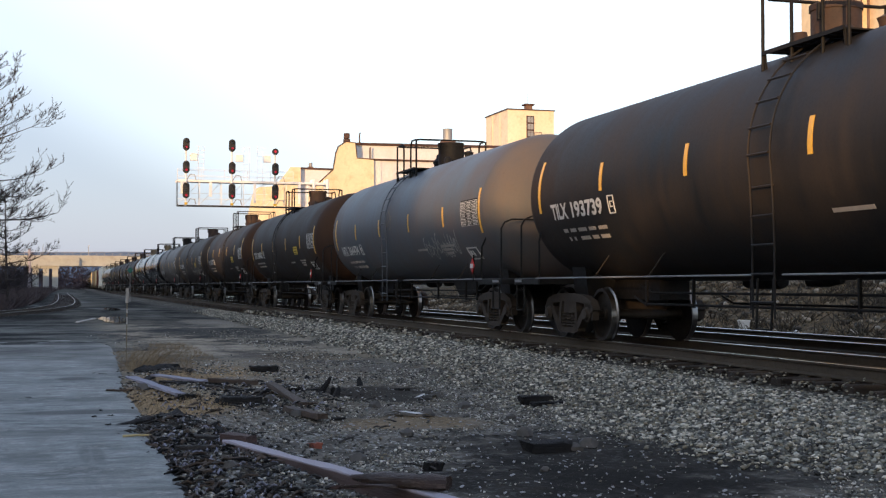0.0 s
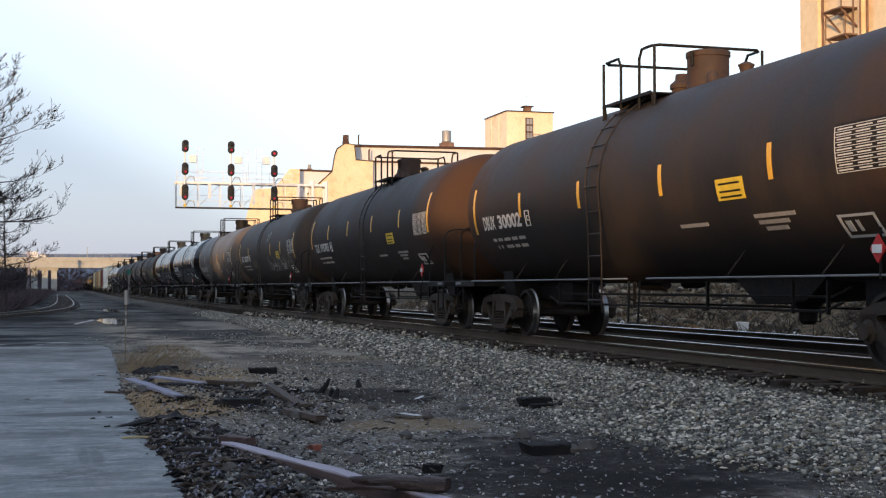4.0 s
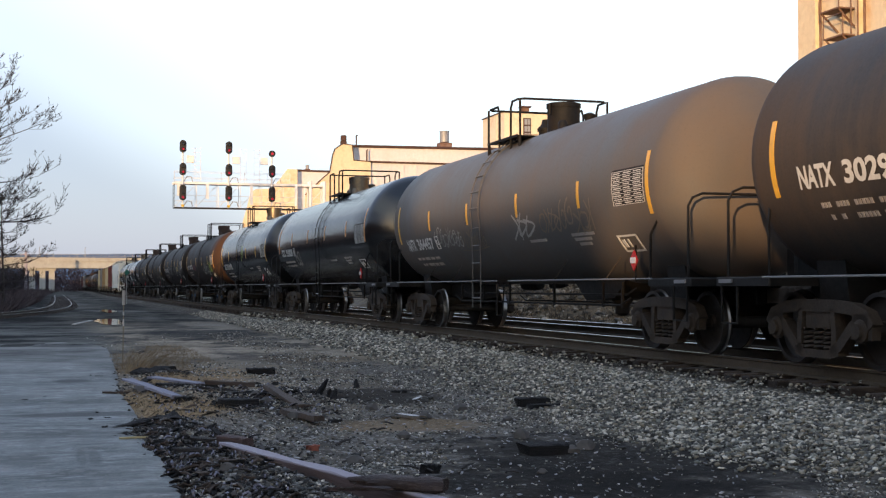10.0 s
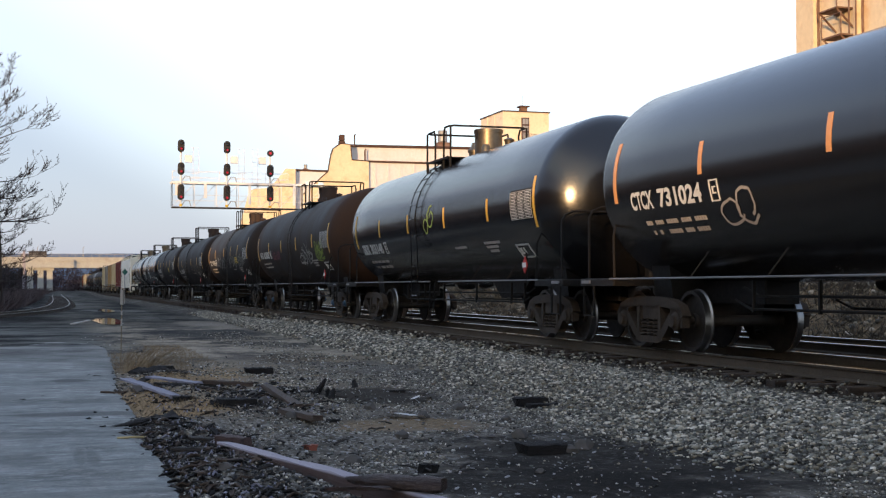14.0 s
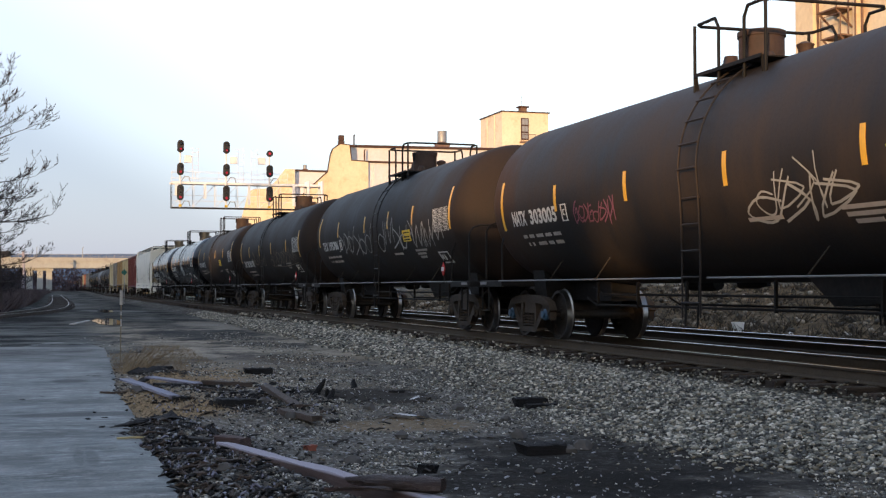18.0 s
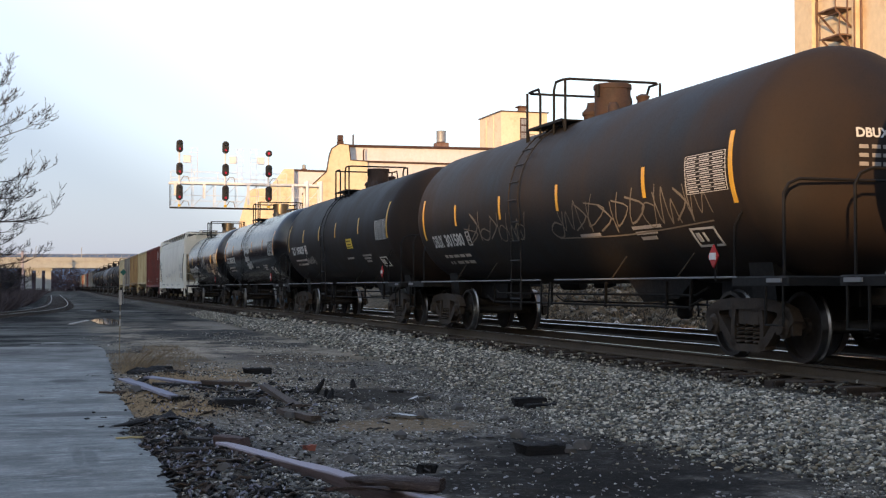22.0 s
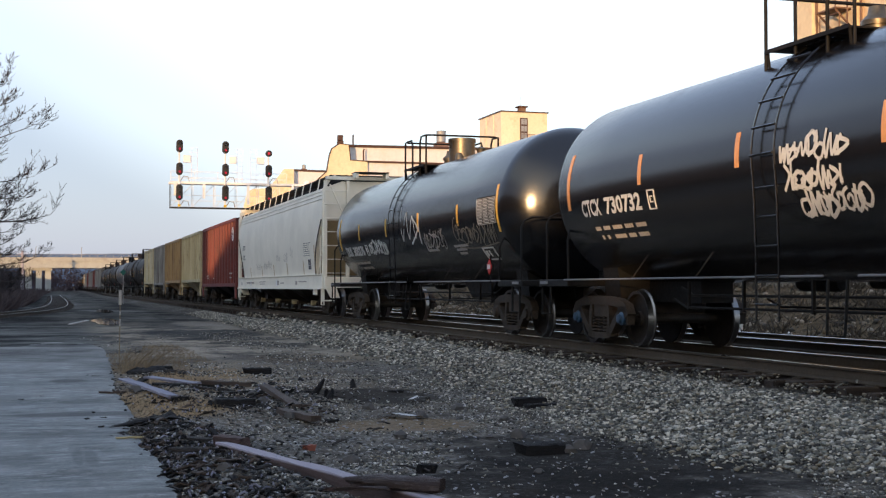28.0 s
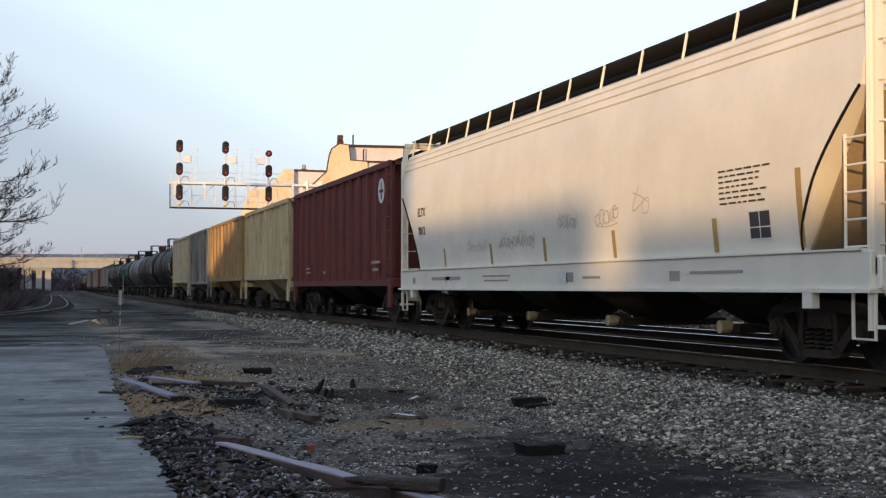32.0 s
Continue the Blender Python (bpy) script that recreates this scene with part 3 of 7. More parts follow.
def stone_mesh(name, spots, sizes, material, seed=1):
    """Many small angular stones in one mesh: squashed, turned octahedra with cut corners."""
    rng = np.random.RandomState(seed)
    n = len(spots)
    base = np.array([(1, 0.25, 0.1), (-1, -0.2, 0.05), (0.15, 1, 0.1), (-0.2, -1, 0), (0.55, 0.5, 0.8), (-0.6, 0.25, 0.85), (0.1, -0.65, 0.75), (0.1, 0.0, -0.7)], float)
    faces = np.array([(0, 2, 4), (2, 5, 4), (2, 1, 5), (1, 3, 6), (1, 6, 5), (3, 0, 6), (0, 4, 6), (4, 5, 6), (2, 0, 7), (1, 2, 7), (3, 1, 7), (0, 3, 7)])
    a = rng.rand(n) * 2 * np.pi
    k = base[None] * (1 + 0.35 * (rng.rand(n, 8, 1) - 0.5)) * ((0.55 + 0.9 * rng.rand(n, 1, 3)) * np.array([1.15, 1.0, 0.75])) * np.asarray(sizes)[:, None, None]
    tilt = (rng.rand(n) - 0.5) * 1.2
    c, s = np.cos(tilt)[:, None], np.sin(tilt)[:, None]
    ky, kz = k[..., 1] * c - k[..., 2] * s, k[..., 1] * s + k[..., 2] * c
    c, s = np.cos(a)[:, None], np.sin(a)[:, None]
    v = np.stack([k[..., 0] * c - ky * s, k[..., 0] * s + ky * c, kz], -1) + np.asarray(spots)[:, None, :]
    f = faces[None] + 8 * np.arange(n)[:, None, None]
    me = bpy.data.meshes.new(name)
    me.vertices.add(n * 8)
    me.vertices.foreach_set("co", v.ravel())
    me.loops.add(n * 36)
    me.loops.foreach_set("vertex_index", f.ravel().astype(np.int32))
    me.polygons.add(n * 12)
    me.polygons.foreach_set("loop_start", np.arange(0, n * 36, 3, dtype=np.int32))
    me.update(calc_edges=True)
    me.validate()
    me.materials.append(material)
    return me


def stone_material(name, a, b_, dark):
    mt, nt, b = nodes_of(name)
    gi = nt.nodes.new("ShaderNodeNewGeometry").outputs["Random Per Island"]
    cr = nt.nodes.new("ShaderNodeValToRGB")
    cr.color_ramp.elements[0].color, cr.color_ramp.elements[1].color = (*dark, 1), (*b_, 1)
    cr.color_ramp.elements[1].position = 1.0
    for at, k in ((0.34, (0.55, 0.58, 0.60)), (0.45, (1.05, 0.93, 0.74)), (0.62, (0.90, 1.0, 1.0)), (0.80, (1.85, 1.80, 1.66))):
        e = cr.color_ramp.elements.new(at)
        e.color = (a[0] * k[0], a[1] * k[1], a[2] * k[2], 1)
    link(nt, gi, cr.inputs[0])
    g = noise_node(nt, 30, 4, 0.7)
    link(nt, tinted(nt, mix(nt, ramp(nt, g, 0.4, 0.7, 0, 0.5), cr.outputs[0], dark), (1.03, 1.0, 0.965)), b.inputs["Base Color"])
    b.inputs["Roughness"].default_value = 0.85
    return mt


def bare(x, y):
    """Patches of fine soil with hardly a stone on them."""
    return any(((x - cx) / rx) ** 2 + ((y - cy) / ry) ** 2 < 1 for cx, cy, rx, ry in ((3.75, 13.7, 0.8, 0.7), (1.55, 16.3, 0.65, 1.4), (1.2, 18.0, 0.35, 1.6), (1.9, 20.9, 0.7, 1.2), (1.75, 26.5, 0.9, 4.0), (3.4, 31, 1.3, 5.0), (4.7, 10.4, 1.4, 2.3), (3.7, 9.2, 1.2, 1.5), (4.2, 17.5, 0.9, 1.3)))


def make_stones():
    rng = np.random.RandomState(4)
    # ballast bank beside the near track
    n = 170000
    y = 5.5 * np.exp(rng.rand(n) * math.log(75 / 5.5))
    edge = np.interp(y, (8.0, 9.0, 10.4, 14.5, 24, 40, 75), (5.9, 5.7, 4.9, 5.2, 6.2, 6.7, 7.2))
    x = edge + (8.45 - edge) * rng.rand(n) ** 0.7
    keep = rng.rand(n) < np.clip((x - edge - 0.5 * np.array([noise.noise((0, v * 0.6, 1.0)) for v in y])) / 1.3, 0.03, 1)
    x, y = x[keep], y[keep]
    size = (0.0085 + 0.023 * rng.rand(len(x)) ** 2.6) * np.clip(y / 20, 1, 1.5)
    spots = [(a, b, height(a, b) + 0.35 * s) for a, b, s in zip(x, y, size)]
    me = stone_mesh("ballast_stones", spots, size, stone_material("ballast_stone", (0.212, 0.205, 0.185), (0.76, 0.73, 0.65), (0.026, 0.025, 0.024)), 2)
    # stones that spill over the ends of the ties
    n2 = 5500
    y2 = 5.5 * np.exp(rng.rand(n2) * math.log(60 / 5.5))
    x2 = 8.32 + 0.62 * rng.rand(n2) ** 1.5
    lift = np.array([noise.noise((3.0, v * 1.9, 1.0)) for v in y2])
    k2 = lift + 0.5 * rng.rand(n2) > (x2 - 8.32) * 1.3 - 0.05
    x2, y2, lift = x2[k2], y2[k2], lift[k2]
    s2 = (0.010 + 0.022 * rng.rand(len(x2)) ** 2.2) * np.clip(y2 / 17, 1, 2.3)
    spots2 = [(a, b, 0.27 + 0.06 * max(l, 0) + 0.16 * (a - 8.32) + 0.05 * rng.rand()) for a, b, l in zip(x2, y2, lift)]
    me2 = stone_mesh("spilled_ballast", spots2, s2, me.materials[0], 5)
    tagged(new("spilled_ballast", me2), "ballast stones lying over the tie ends", "ballast", kind="stuff")
    tagged(new("ballast_stones", me), "loose pale grey crushed-stone ballast along the track", "ballast", kind="stuff")
    # scattered gravel over the yard
    n = 140000
    y = 5.5 * np.exp(rng.rand(n) * math.log(44 / 5.5))
    x = 0.7 + 5.4 * rng.rand(n)
    keep = np.array([(a > pave_edge(b) - 0.1 or rng.rand() < 0.06) and (b < 20 or rng.rand() < math.exp(-(b - 20) / 6.0) or (a > 4.6 and rng.rand() < 0.5)) and (noise.noise((a * 0.7, b * 0.45, 6.0)) > -0.12 or rng.rand() < 0.25) and (rng.rand() < 0.05 or not bare(a, b)) for a, b in zip(x, y)])
    x, y = x[keep], y[keep]
    size = (0.004 + 0.014 * rng.rand(len(x)) ** 4) * np.clip(y / 16, 1, 1.35)
    spots = [(a, b, height(a, b) + 0.3 * s) for a, b, s in zip(x, y, size)]
    me = stone_mesh("yard_gravel", spots, size, stone_material("gravel_stone", (0.185, 0.178, 0.165), (0.72, 0.70, 0.66), (0.014, 0.013, 0.012)), 3)
    tagged(new("yard_gravel", me), "scattered grey gravel and cinders on the dirt", "gravel", kind="stuff")


make_stones()


# ---- tracks ----
RAIL_PROFILE = [(-0.07, 0.0), (0.07, 0.0), (0.07, 0.012), (0.012, 0.035), (0.010, 0.13), (0.036, 0.142), (0.037, 0.165), (-0.037, 0.165), (-0.036, 0.142), (-0.010, 0.13), (-0.012, 0.035), (-0.07, 0.012)]


def rail_along(pts, z, material, name, parent):
    """A rail swept along a plan line, and its bright running surface on top."""
    pts = [Vector((p[0], p[1], 0)) for p in pts]
    rings, tops = [], []
    for i, p in enumerate(pts):
        d = (pts[min(i + 1, len(pts) - 1)] - pts[max(i - 1, 0)]).normalized()
        side = Vector((d.y, -d.x, 0))
        rings.append([tuple(p + side * a + Vector((0, 0, z - 0.17 + b))) for a, b in RAIL_PROFILE])
        tops.append([tuple(p + side * a + Vector((0, 0, z + b))) for a, b in ((-0.034, -0.006), (0.034, -0.006), (0.026, 0.0), (-0.026, 0.0))])
    rail = part(name, Geo().loft(rings), material, parent)
    part("running_surface", Geo().loft(tops), RAIL_TOP if z > 0.3 else STENCIL_DIM, rail, "polished steel top" if z > 0.3 else "dull worn rail top")
    return rail


def make_tracks():
    rng = random.Random(8)
    tie = Geo().slab(-1.3, 1.3, -0.115, 0.115, -0.18, 0.0, 0.012).mesh("tie", TIE_WOOD)
    plate = Geo().box(-0.15, 0.15, -0.09, 0.09, 0.0, 0.018).mesh("tie_plate", RAIL_SIDE)
    for k, cx in ((1, TRACK_X), (2, TRACK2_X)):
        tr = thing("track_%d" % k, pose(cx, 0, 0), "straight steel rails on dark wooden ties in ballast", "railway track", kind="structure")
        line = [(0, y) for y in (-120, 0, 60, 200, 800)]
        for sx in (-0.7525, 0.7525):
            rail_along([(sx, y) for _, y in line], RAIL_Z, RAIL_SIDE, "rail", tr)
        count = 170 if k == 1 else 110
        for i in range(count):
            y = 4.0 + i * 0.52 + rng.uniform(-0.03, 0.03)
            t = part("tie", tie, None, tr, m=pose(rng.uniform(-0.05, 0.16), y, RAIL_Z - 0.172 - rng.uniform(0, 0.012), rng.uniform(-1, 1), rng.uniform(-1.3, 0.3), rng.uniform(-1.8, 1.8)))
            if k == 1 and i < 60:
                part("tie_plate", plate, None, t, m=pose(-0.7525, 0, 0))
        g = Geo()
        for i in range(260):
            y = 4.0 + (count + i) * 0.52
            g.box(-1.3, 1.3, y - 0.115, y + 0.115, RAIL_Z - 0.35, RAIL_Z - 0.175)
        tagged(part("distant_ties", g, TIE_WOOD, tr), kind="stuff")
    # curved siding
    c = smooth([(-16, 40, 0), (-9, 52, 0), (-5, 61, 0), (-2.4, 72, 0), (-0.5, 84, 0), (0.6, 105, 0), (1.0, 150, 0), (1.1, 240, 0), (2.0, 330, 0)], 8)
    sd = thing("track_3", pose(0, 0, 0), "curved rusty siding sunk in dark dirt", "railway track", kind="structure")
    for off in (-0.7525, 0.7525):
        line = []
        for i, p in enumerate(c):
            d = (Vector(c[min(i + 1, len(c) - 1)]) - Vector(c[max(i - 1, 0)])).normalized()
            line.append((p[0] + d.y * off, p[1] - d.x * off))
        rail_along(line, 0.15, RAIL_SIDE, "rail", sd)
    g = Geo()
    for i in range(0, len(c) - 1):
        a, b = Vector(c[i]), Vector(c[i + 1])
        for k in range(max(1, int((b - a).length / 0.6))):
            p = a.lerp(b, k * 0.6 / max((b - a).length, 0.6))
            d = (b - a).normalized()
            s = Vector((d.y, -d.x, 0))
            q = [p + s * 1.25 + d * 0.11, p - s * 1.25 + d * 0.11, p - s * 1.25 - d * 0.11, p + s * 1.25 - d * 0.11]
            g.loft([[(v.x, v.y, z) for v in q] for z in (-0.05, 0.03)])
    tagged(part("siding_ties", g, TIE_WOOD, sd), kind="stuff")


make_tracks()


# ---- water ----
def make_puddles():
    mt, nt, b = nodes_of("standing_water")
    b.inputs["Base Color"].default_value = (0.02, 0.02, 0.02, 1)
    b.inputs["Roughness"].default_value = 0.03
    b.inputs["IOR"].default_value = 1.33
    bump(nt, b, noise_node(nt, 1.2, 3), 0.004, 0.02)
    for i, (cx, cy, rx, ry) in enumerate(((2.42, 58.5, 0.62, 5.6), (3.35, 85, 0.5, 5.5))):
        ring = []
        for k in range(40):
            a = 2 * math.pi * k / 40
            r = 0.95 + 0.28 * noise.noise((math.cos(a) * 1.9 + i * 7, math.sin(a) * 1.9, 1.0))
            ring.append((cx + rx * r * math.cos(a), cy + ry * r * math.sin(a), 0.024))
        g = Geo().add(ring, [tuple(range(40))])
        tagged(part("water", g, mt), "shallow rain puddle on the dirt, mirroring the sky", "puddle", "puddles", "structure")


make_puddles()


# ---- signal gantry ----
def make_gantry():
    th = thing("signal_gantry", pose(0, 107, 0), "pale galvanised cantilever signal bridge over the tracks", "signal gantry")
    x0, x1 = 9.35, 21.8
    for dy in (-0.5, 0.5):
        part("chord", Geo().box(x0 - 0.1, x1, dy - 0.07, dy + 0.07, 9.93, 10.08), GALV, th)
        # lower chord: the dark of its shadow side is put into the colour
        part("chord", Geo().box(x0, x1, dy - 0.04, dy + 0.04, 7.96, 8.05), SIGNAL_BLACK, th, "dark lower chord")
    xs = [x0 + (x1 - x0) * i / 7 for i in range(8)]
    for i, x in enumerate(xs):
        for dy in (-0.5, 0.5):
            part("upright", Geo().box(x - 0.022, x + 0.022, dy - 0.022, dy + 0.022, 8, 10), GALV if i else SIGNAL_BLACK, th)
            if i < 7 and i % 2 == (0 if dy < 0 else 1):
                part("diagonal", Geo().rod((x, dy, 8.05), (xs[i + 1], dy, 9.95), 0.022, 6), GALV, th)
    for x, z in ((x0 + 0.35, 8.95), (12.0, 8.75), (15.6, 8.3), (19.3, 8.3)):
        part("hanger_plate", Geo().box(x - 0.11, x + 0.11, -0.62, -0.57, z, 9.95), GALV, th, "white hanger plate")
    for z in (8.55, 9.0):
        part("cable_rail", Geo().rod((x0, -0.54, z), (x1, -0.54, z), 0.02, 6), GALV, th)
    part("walkway", Geo().box(x0, x1, -0.5, 0.5, 10.09, 10.12), GALV, th)
    for z in (10.45, 10.95):
        for dy in (-0.55, 0.55):
            part("handrail", Geo().rod((x0, dy, z), (x1 - 3, dy, z), 0.017, 6), GALV, th)
    for i in range(6):
        x = x0 + (x1 - 3 - x0) * i / 5
        part("handrail_post", Geo().rod((x, -0.55, 10.0), (x, -0.55, 10.95), 0.02, 6), GALV, th)
    for x in (20.55, 21.7):
        for dy in (-0.5, 0.5):
            part("leg", Geo().tube([(x, dy, 0.2), (x, dy, 10.4)], 0.14, 10), GALV, th)
    for i in range(6):
        z = 1.0 + i * 1.3
        part("leg_brace", Geo().rod((20.55, -0.5, z), (21.7, -0.5, z + 1.3), 0.04, 6), GALV, th)

    def head(x, z, h, lit):
        hd = part("signal_head", Geo().prism([(x + 0.27 * math.cos(radians(a)), z + (h / 2 - 0.27) * (1 if 0 <= a < 180 else -1) + 0.27 * math.sin(radians(a))) for a in range(0, 360, 15)], -0.98, -0.78, "y"), SIGNAL_BLACK, th, "black oval signal head")
        n = max(1, round(h / 0.42))
        for k in range(n):
            zz = z + (k - (n - 1) / 2) * (h / n * 0.92)
            part("lens", Geo().lathe([(-1.0, 0.02), (-1.0, 0.10), (-0.97, 0.11)], 14, "y", (x, 0, zz)), LENS_RED if (lit and k == 0) else LENS_DARK, hd, "red lit lens" if (lit and k == 0) else "")
            part("visor", Geo().lathe([(-1.18, 0.12), (-0.98, 0.125), (-0.98, 0.115), (-1.18, 0.11)], 12, "y", (x, 0, zz), False), SIGNAL_BLACK, hd)

    for j, x in enumerate((10.0, 13.7, 17.25)):
        part("mast", Geo().tube([(x, -0.68, 8.0), (x, -0.68, 12.9 if j < 2 else 12.6)], 0.075, 8), GALV, th)
        for z in (10.25, 8.25):
            part("conduit", Geo().tube([(x + 0.1, -0.7, z - 0.1), (x + 0.35, -0.7, z + 0.28), (x + 0.7, -0.7, z + 0.25), (x + 0.8, -0.7, z - 0.15)], 0.035, 6), DUCT, th, "grey bent conduit")
        part("base_plate", Geo().box(x - 0.11, x + 0.11, -0.85, -0.65, 8.06, 8.24), CARD_YELLOW, th, "yellow base bracket")
        head(x, 9.2, 1.28, True)
        head(x, 11.1, 1.02, True)
        if j < 2:
            head(x, 12.95, 1.02, True)
        else:
            hd = part("signal_head", Geo().lathe([(-0.98, 0.27), (-0.8, 0.27)], 20, "y", (x, 0, 12.55)), SIGNAL_BLACK, th, "round black signal head")
            part("lens", Geo().lathe([(-1.0, 0.02), (-1.0, 0.10), (-0.97, 0.11)], 14, "y", (x, 0, 12.55)), LENS_RED, hd, "red lit lens")
        sgn = 1 if j < 2 else -1
        part("relay_box", Geo().slab(x + sgn * 0.62 - 0.3, x + sgn * 0.62 + 0.3, -0.75, -0.45, 11.65, 12.25, 0.03), GALV, th, "white relay box")
        for s in (1.0, 1.45):
            part("ladder_rail", Geo().rod((x + sgn * s, -0.6, 10.1), (x + sgn * s, -0.6, 12.9), 0.018, 6), GALV, th)
        for k in range(8):
            part("rung", Geo().rod((x + sgn * 0.75, -0.6, 10.4 + k * 0.35), (x + sgn * 1.5, -0.6, 10.4 + k * 0.35), 0.013, 5), GALV, th)


make_gantry()


# ---- factory ----
def hall(name, poly, y0, y1, wall, label, trim=True):
    """A block with its gable outline as (x, z) pairs, standing from y0 to y1."""
    th = thing(name, pose(0, 0, 0), label, "factory")
    lean = (y1 - y0) * 0.21
    part("wall", Geo().loft([[(x, y0, z) for x, z in poly], [(x + lean, y1, z) for x, z in poly]]), wall, th)
    if trim:
        tops = [p for p in poly if p[1] > 5]
        for a, b in zip(tops, tops[1:]):
            d = Vector((b[0] - a[0], 0, b[1] - a[1]))
            if d.length > 1.2:
                part("roof_trim", Geo().tube([(a[0], y0 - 0.12, a[1] + 0.05), (b[0], y0 - 0.12, b[1] + 0.05)], 0.17, 6), TRIM_BROWN, th)
    return th


def make_factory():
    g0 = 1.2
    main = hall("factory_hall", [(33.7, g0), (33.7, 18.3), (62, 18.6), (62, g0)], 150.3, 196, PINK_WALL, "long pale pink rendered factory hall with a brown roof edge")
    part("lower_wall", Geo().box(35.6, 51, 149.0, 150.3, g0, 16.3), PINK_WALL, main)
    part("lower_cornice", Geo().box(35.6, 51, 148.8, 150.3, 16.3, 16.52), TRIM_BROWN, main)
    for i in range(9):
        part("pilaster", Geo().box(36.6 + i * 1.6, 36.85 + i * 1.6, 148.88, 149.0, g0, 16.2), PINK_WALL, main)
    gab = hall("factory_gable", [(28.0, g0), (28.0, 12.3), (29.4, 13.65), (30.9, 15.05), (31.22, 17.0), (31.5, 17.75), (32.45, 18.4), (33.6, 18.3), (33.8, 16.5), (35.85, 16.4), (35.9, g0)], 148.5, 150.2, PEACH_WALL, "sunlit peach concrete factory gable with a stepped outline", False)
    part("edge_trim", Geo().tube([(28.0, 148.45, 12.3), (29.4, 148.45, 13.65), (30.9, 148.45, 15.05), (31.22, 148.45, 17.0), (31.5, 148.45, 17.75), (32.45, 148.45, 18.4), (33.6, 148.45, 18.3), (33.8, 148.45, 16.5), (35.85, 148.45, 16.4)], 0.07, 6), TRIM_BROWN, gab)
    hall("factory_annex", [(36.8, g0), (36.8, 20.25), (60, 20.0), (60, g0)], 205, 240, PINK_WALL, "pale pink factory annex with a flat roof")
    hall("factory_gable", [(28.3, g0), (28.4, 11.6), (29.0, 13.7), (29.7, 16.5), (30.5, 17.0), (33.0, 17.2), (34.2, 18.6), (35.25, 20.0), (35.55, 20.35), (37.1, 20.3), (37.15, g0)], 203.4, 204.9, PEACH_WALL, "sunlit peach concrete gable of the annex", False)
    for nm, x, y, z, w, h, mt, lb in (("roof_vent", 32.75, 149.4, 18.3, 0.62, 1.2, TRIM_BROWN, "dark brown square roof vent"), ("duct_stack", 46.6, 154, 18.5, 1.4, 2.5, DUCT, "grey cylindrical duct stack on the roof"), ("roof_stack", 39.2, 206, 20.2, 0.7, 1.1, DUCT, "small grey roof stack")):
        th = thing(nm, pose(x, y, z), lb, "roof vent")
        part("base", Geo().box(-w * 0.55, w * 0.55, -w * 0.55, w * 0.55, 0, h * 0.4), TRIM_BROWN if nm == "roof_vent" else RUST_METAL, th, "rusty base")
        if nm == "roof_vent":
            part("cowl", Geo().slab(-w * 0.5, w * 0.5, -w * 0.5, w * 0.5, h * 0.45, h, 0.06), mt, th)
        else:
            part("stack", Geo().lathe([(h * 0.45, w * 0.42), (h * 0.97, w * 0.42), (h, w * 0.45)], 20, "z"), mt, th)
    for x, y, z0, h in ((34.3, 149.4, 18.3, 1.2), (35.6, 149.5, 16.5, 1.3), (40.4, 151, 15.7, 1.2)):
        th = thing("vent_pipe", pose(x, y, z0), "thin dark vent pipe on the roof", "pipe", "roof pipes")
        part("pipe", Geo().tube([(0, 0, 0), (0, 0, h), (0.12, 0, h + 0.1)], 0.09, 8), TRIM_BROWN, th)
    # roof tower, seen at its corner
    tw = thing("roof_tower", pose(58.44, 165, 16), "peach rendered roof tower with a thin brown eave and a window", "tower")
    part("wall", Geo().box(0, 6.72, 0, 9.2, 0, 9.35), PEACH_WALL, tw)
    part("eave", Geo().box(-0.15, 6.87, -0.15, 9.35, 9.35, 9.5), TRIM_BROWN, tw)
    for y in (3.1, 6.2):
        part("pilaster", Geo().box(-0.08, 0, y, y + 0.25, 0, 9.3), PEACH_WALL, tw)
    win = part("window", Geo().box(2.7, 3.8, -0.1, 0.02, 5.6, 8.6), TRIM_BROWN, tw, "tall rusty window")
    for z in (5.8, 6.75, 7.7):
        part("pane", Geo().box(2.85, 3.25, -0.13, -0.09, z, z + 0.75), DUCT, win)
        part("pane", Geo().box(3.3, 3.68, -0.13, -0.09, z, z + 0.75), DUCT, win)
    part("ledge", Geo().box(2.5, 4.6, -0.8, 0, 5.2, 5.35), RUST_METAL, tw, "rusty balcony floor")
    for x in (2.5, 3.55, 4.6):
        part("baluster", Geo().rod((x, -0.75, 5.3), (x, -0.75, 6.3), 0.04, 6), RUST_METAL, tw)
    part("balcony_rail", Geo().rod((2.5, -0.75, 6.3), (4.6, -0.75, 6.3), 0.04, 6), RUST_METAL, tw)
    part("chimney", Geo().box(2.9, 3.8, 0.6, 1.5, 9.5, 10.15), RUST_METAL, tw)
    part("chimney_cap", Geo().box(2.65, 4.05, 0.35, 1.75, 10.15, 10.32), TRIM_BROWN, tw)
    part("aerial", Geo().rod((3.2, 1.0, 10.2), (3.2, 1.0, 11.7), 0.03, 5), DUCT, tw)
    # grain elevator beside the line
    el = thing("grain_elevator", pose(34, 54, g0), "tall stained peach concrete grain elevator", "grain elevator")
    part("wall", Geo().box(0, 24, -30, 0, 0, 34), PEACH_WALL, el)
    for i in range(7):
        y = -1.6 - i * 3.4
        part("pilaster", Geo().box(-0.28, 0, y - 0.3, y, 0, 34), PEACH_WALL, el)
        part("downpipe", Geo().rod((-0.2, y - 0.6, 0), (-0.2, y - 0.6, 34), 0.06, 8), RUST_METAL, el, "rusty downpipe")
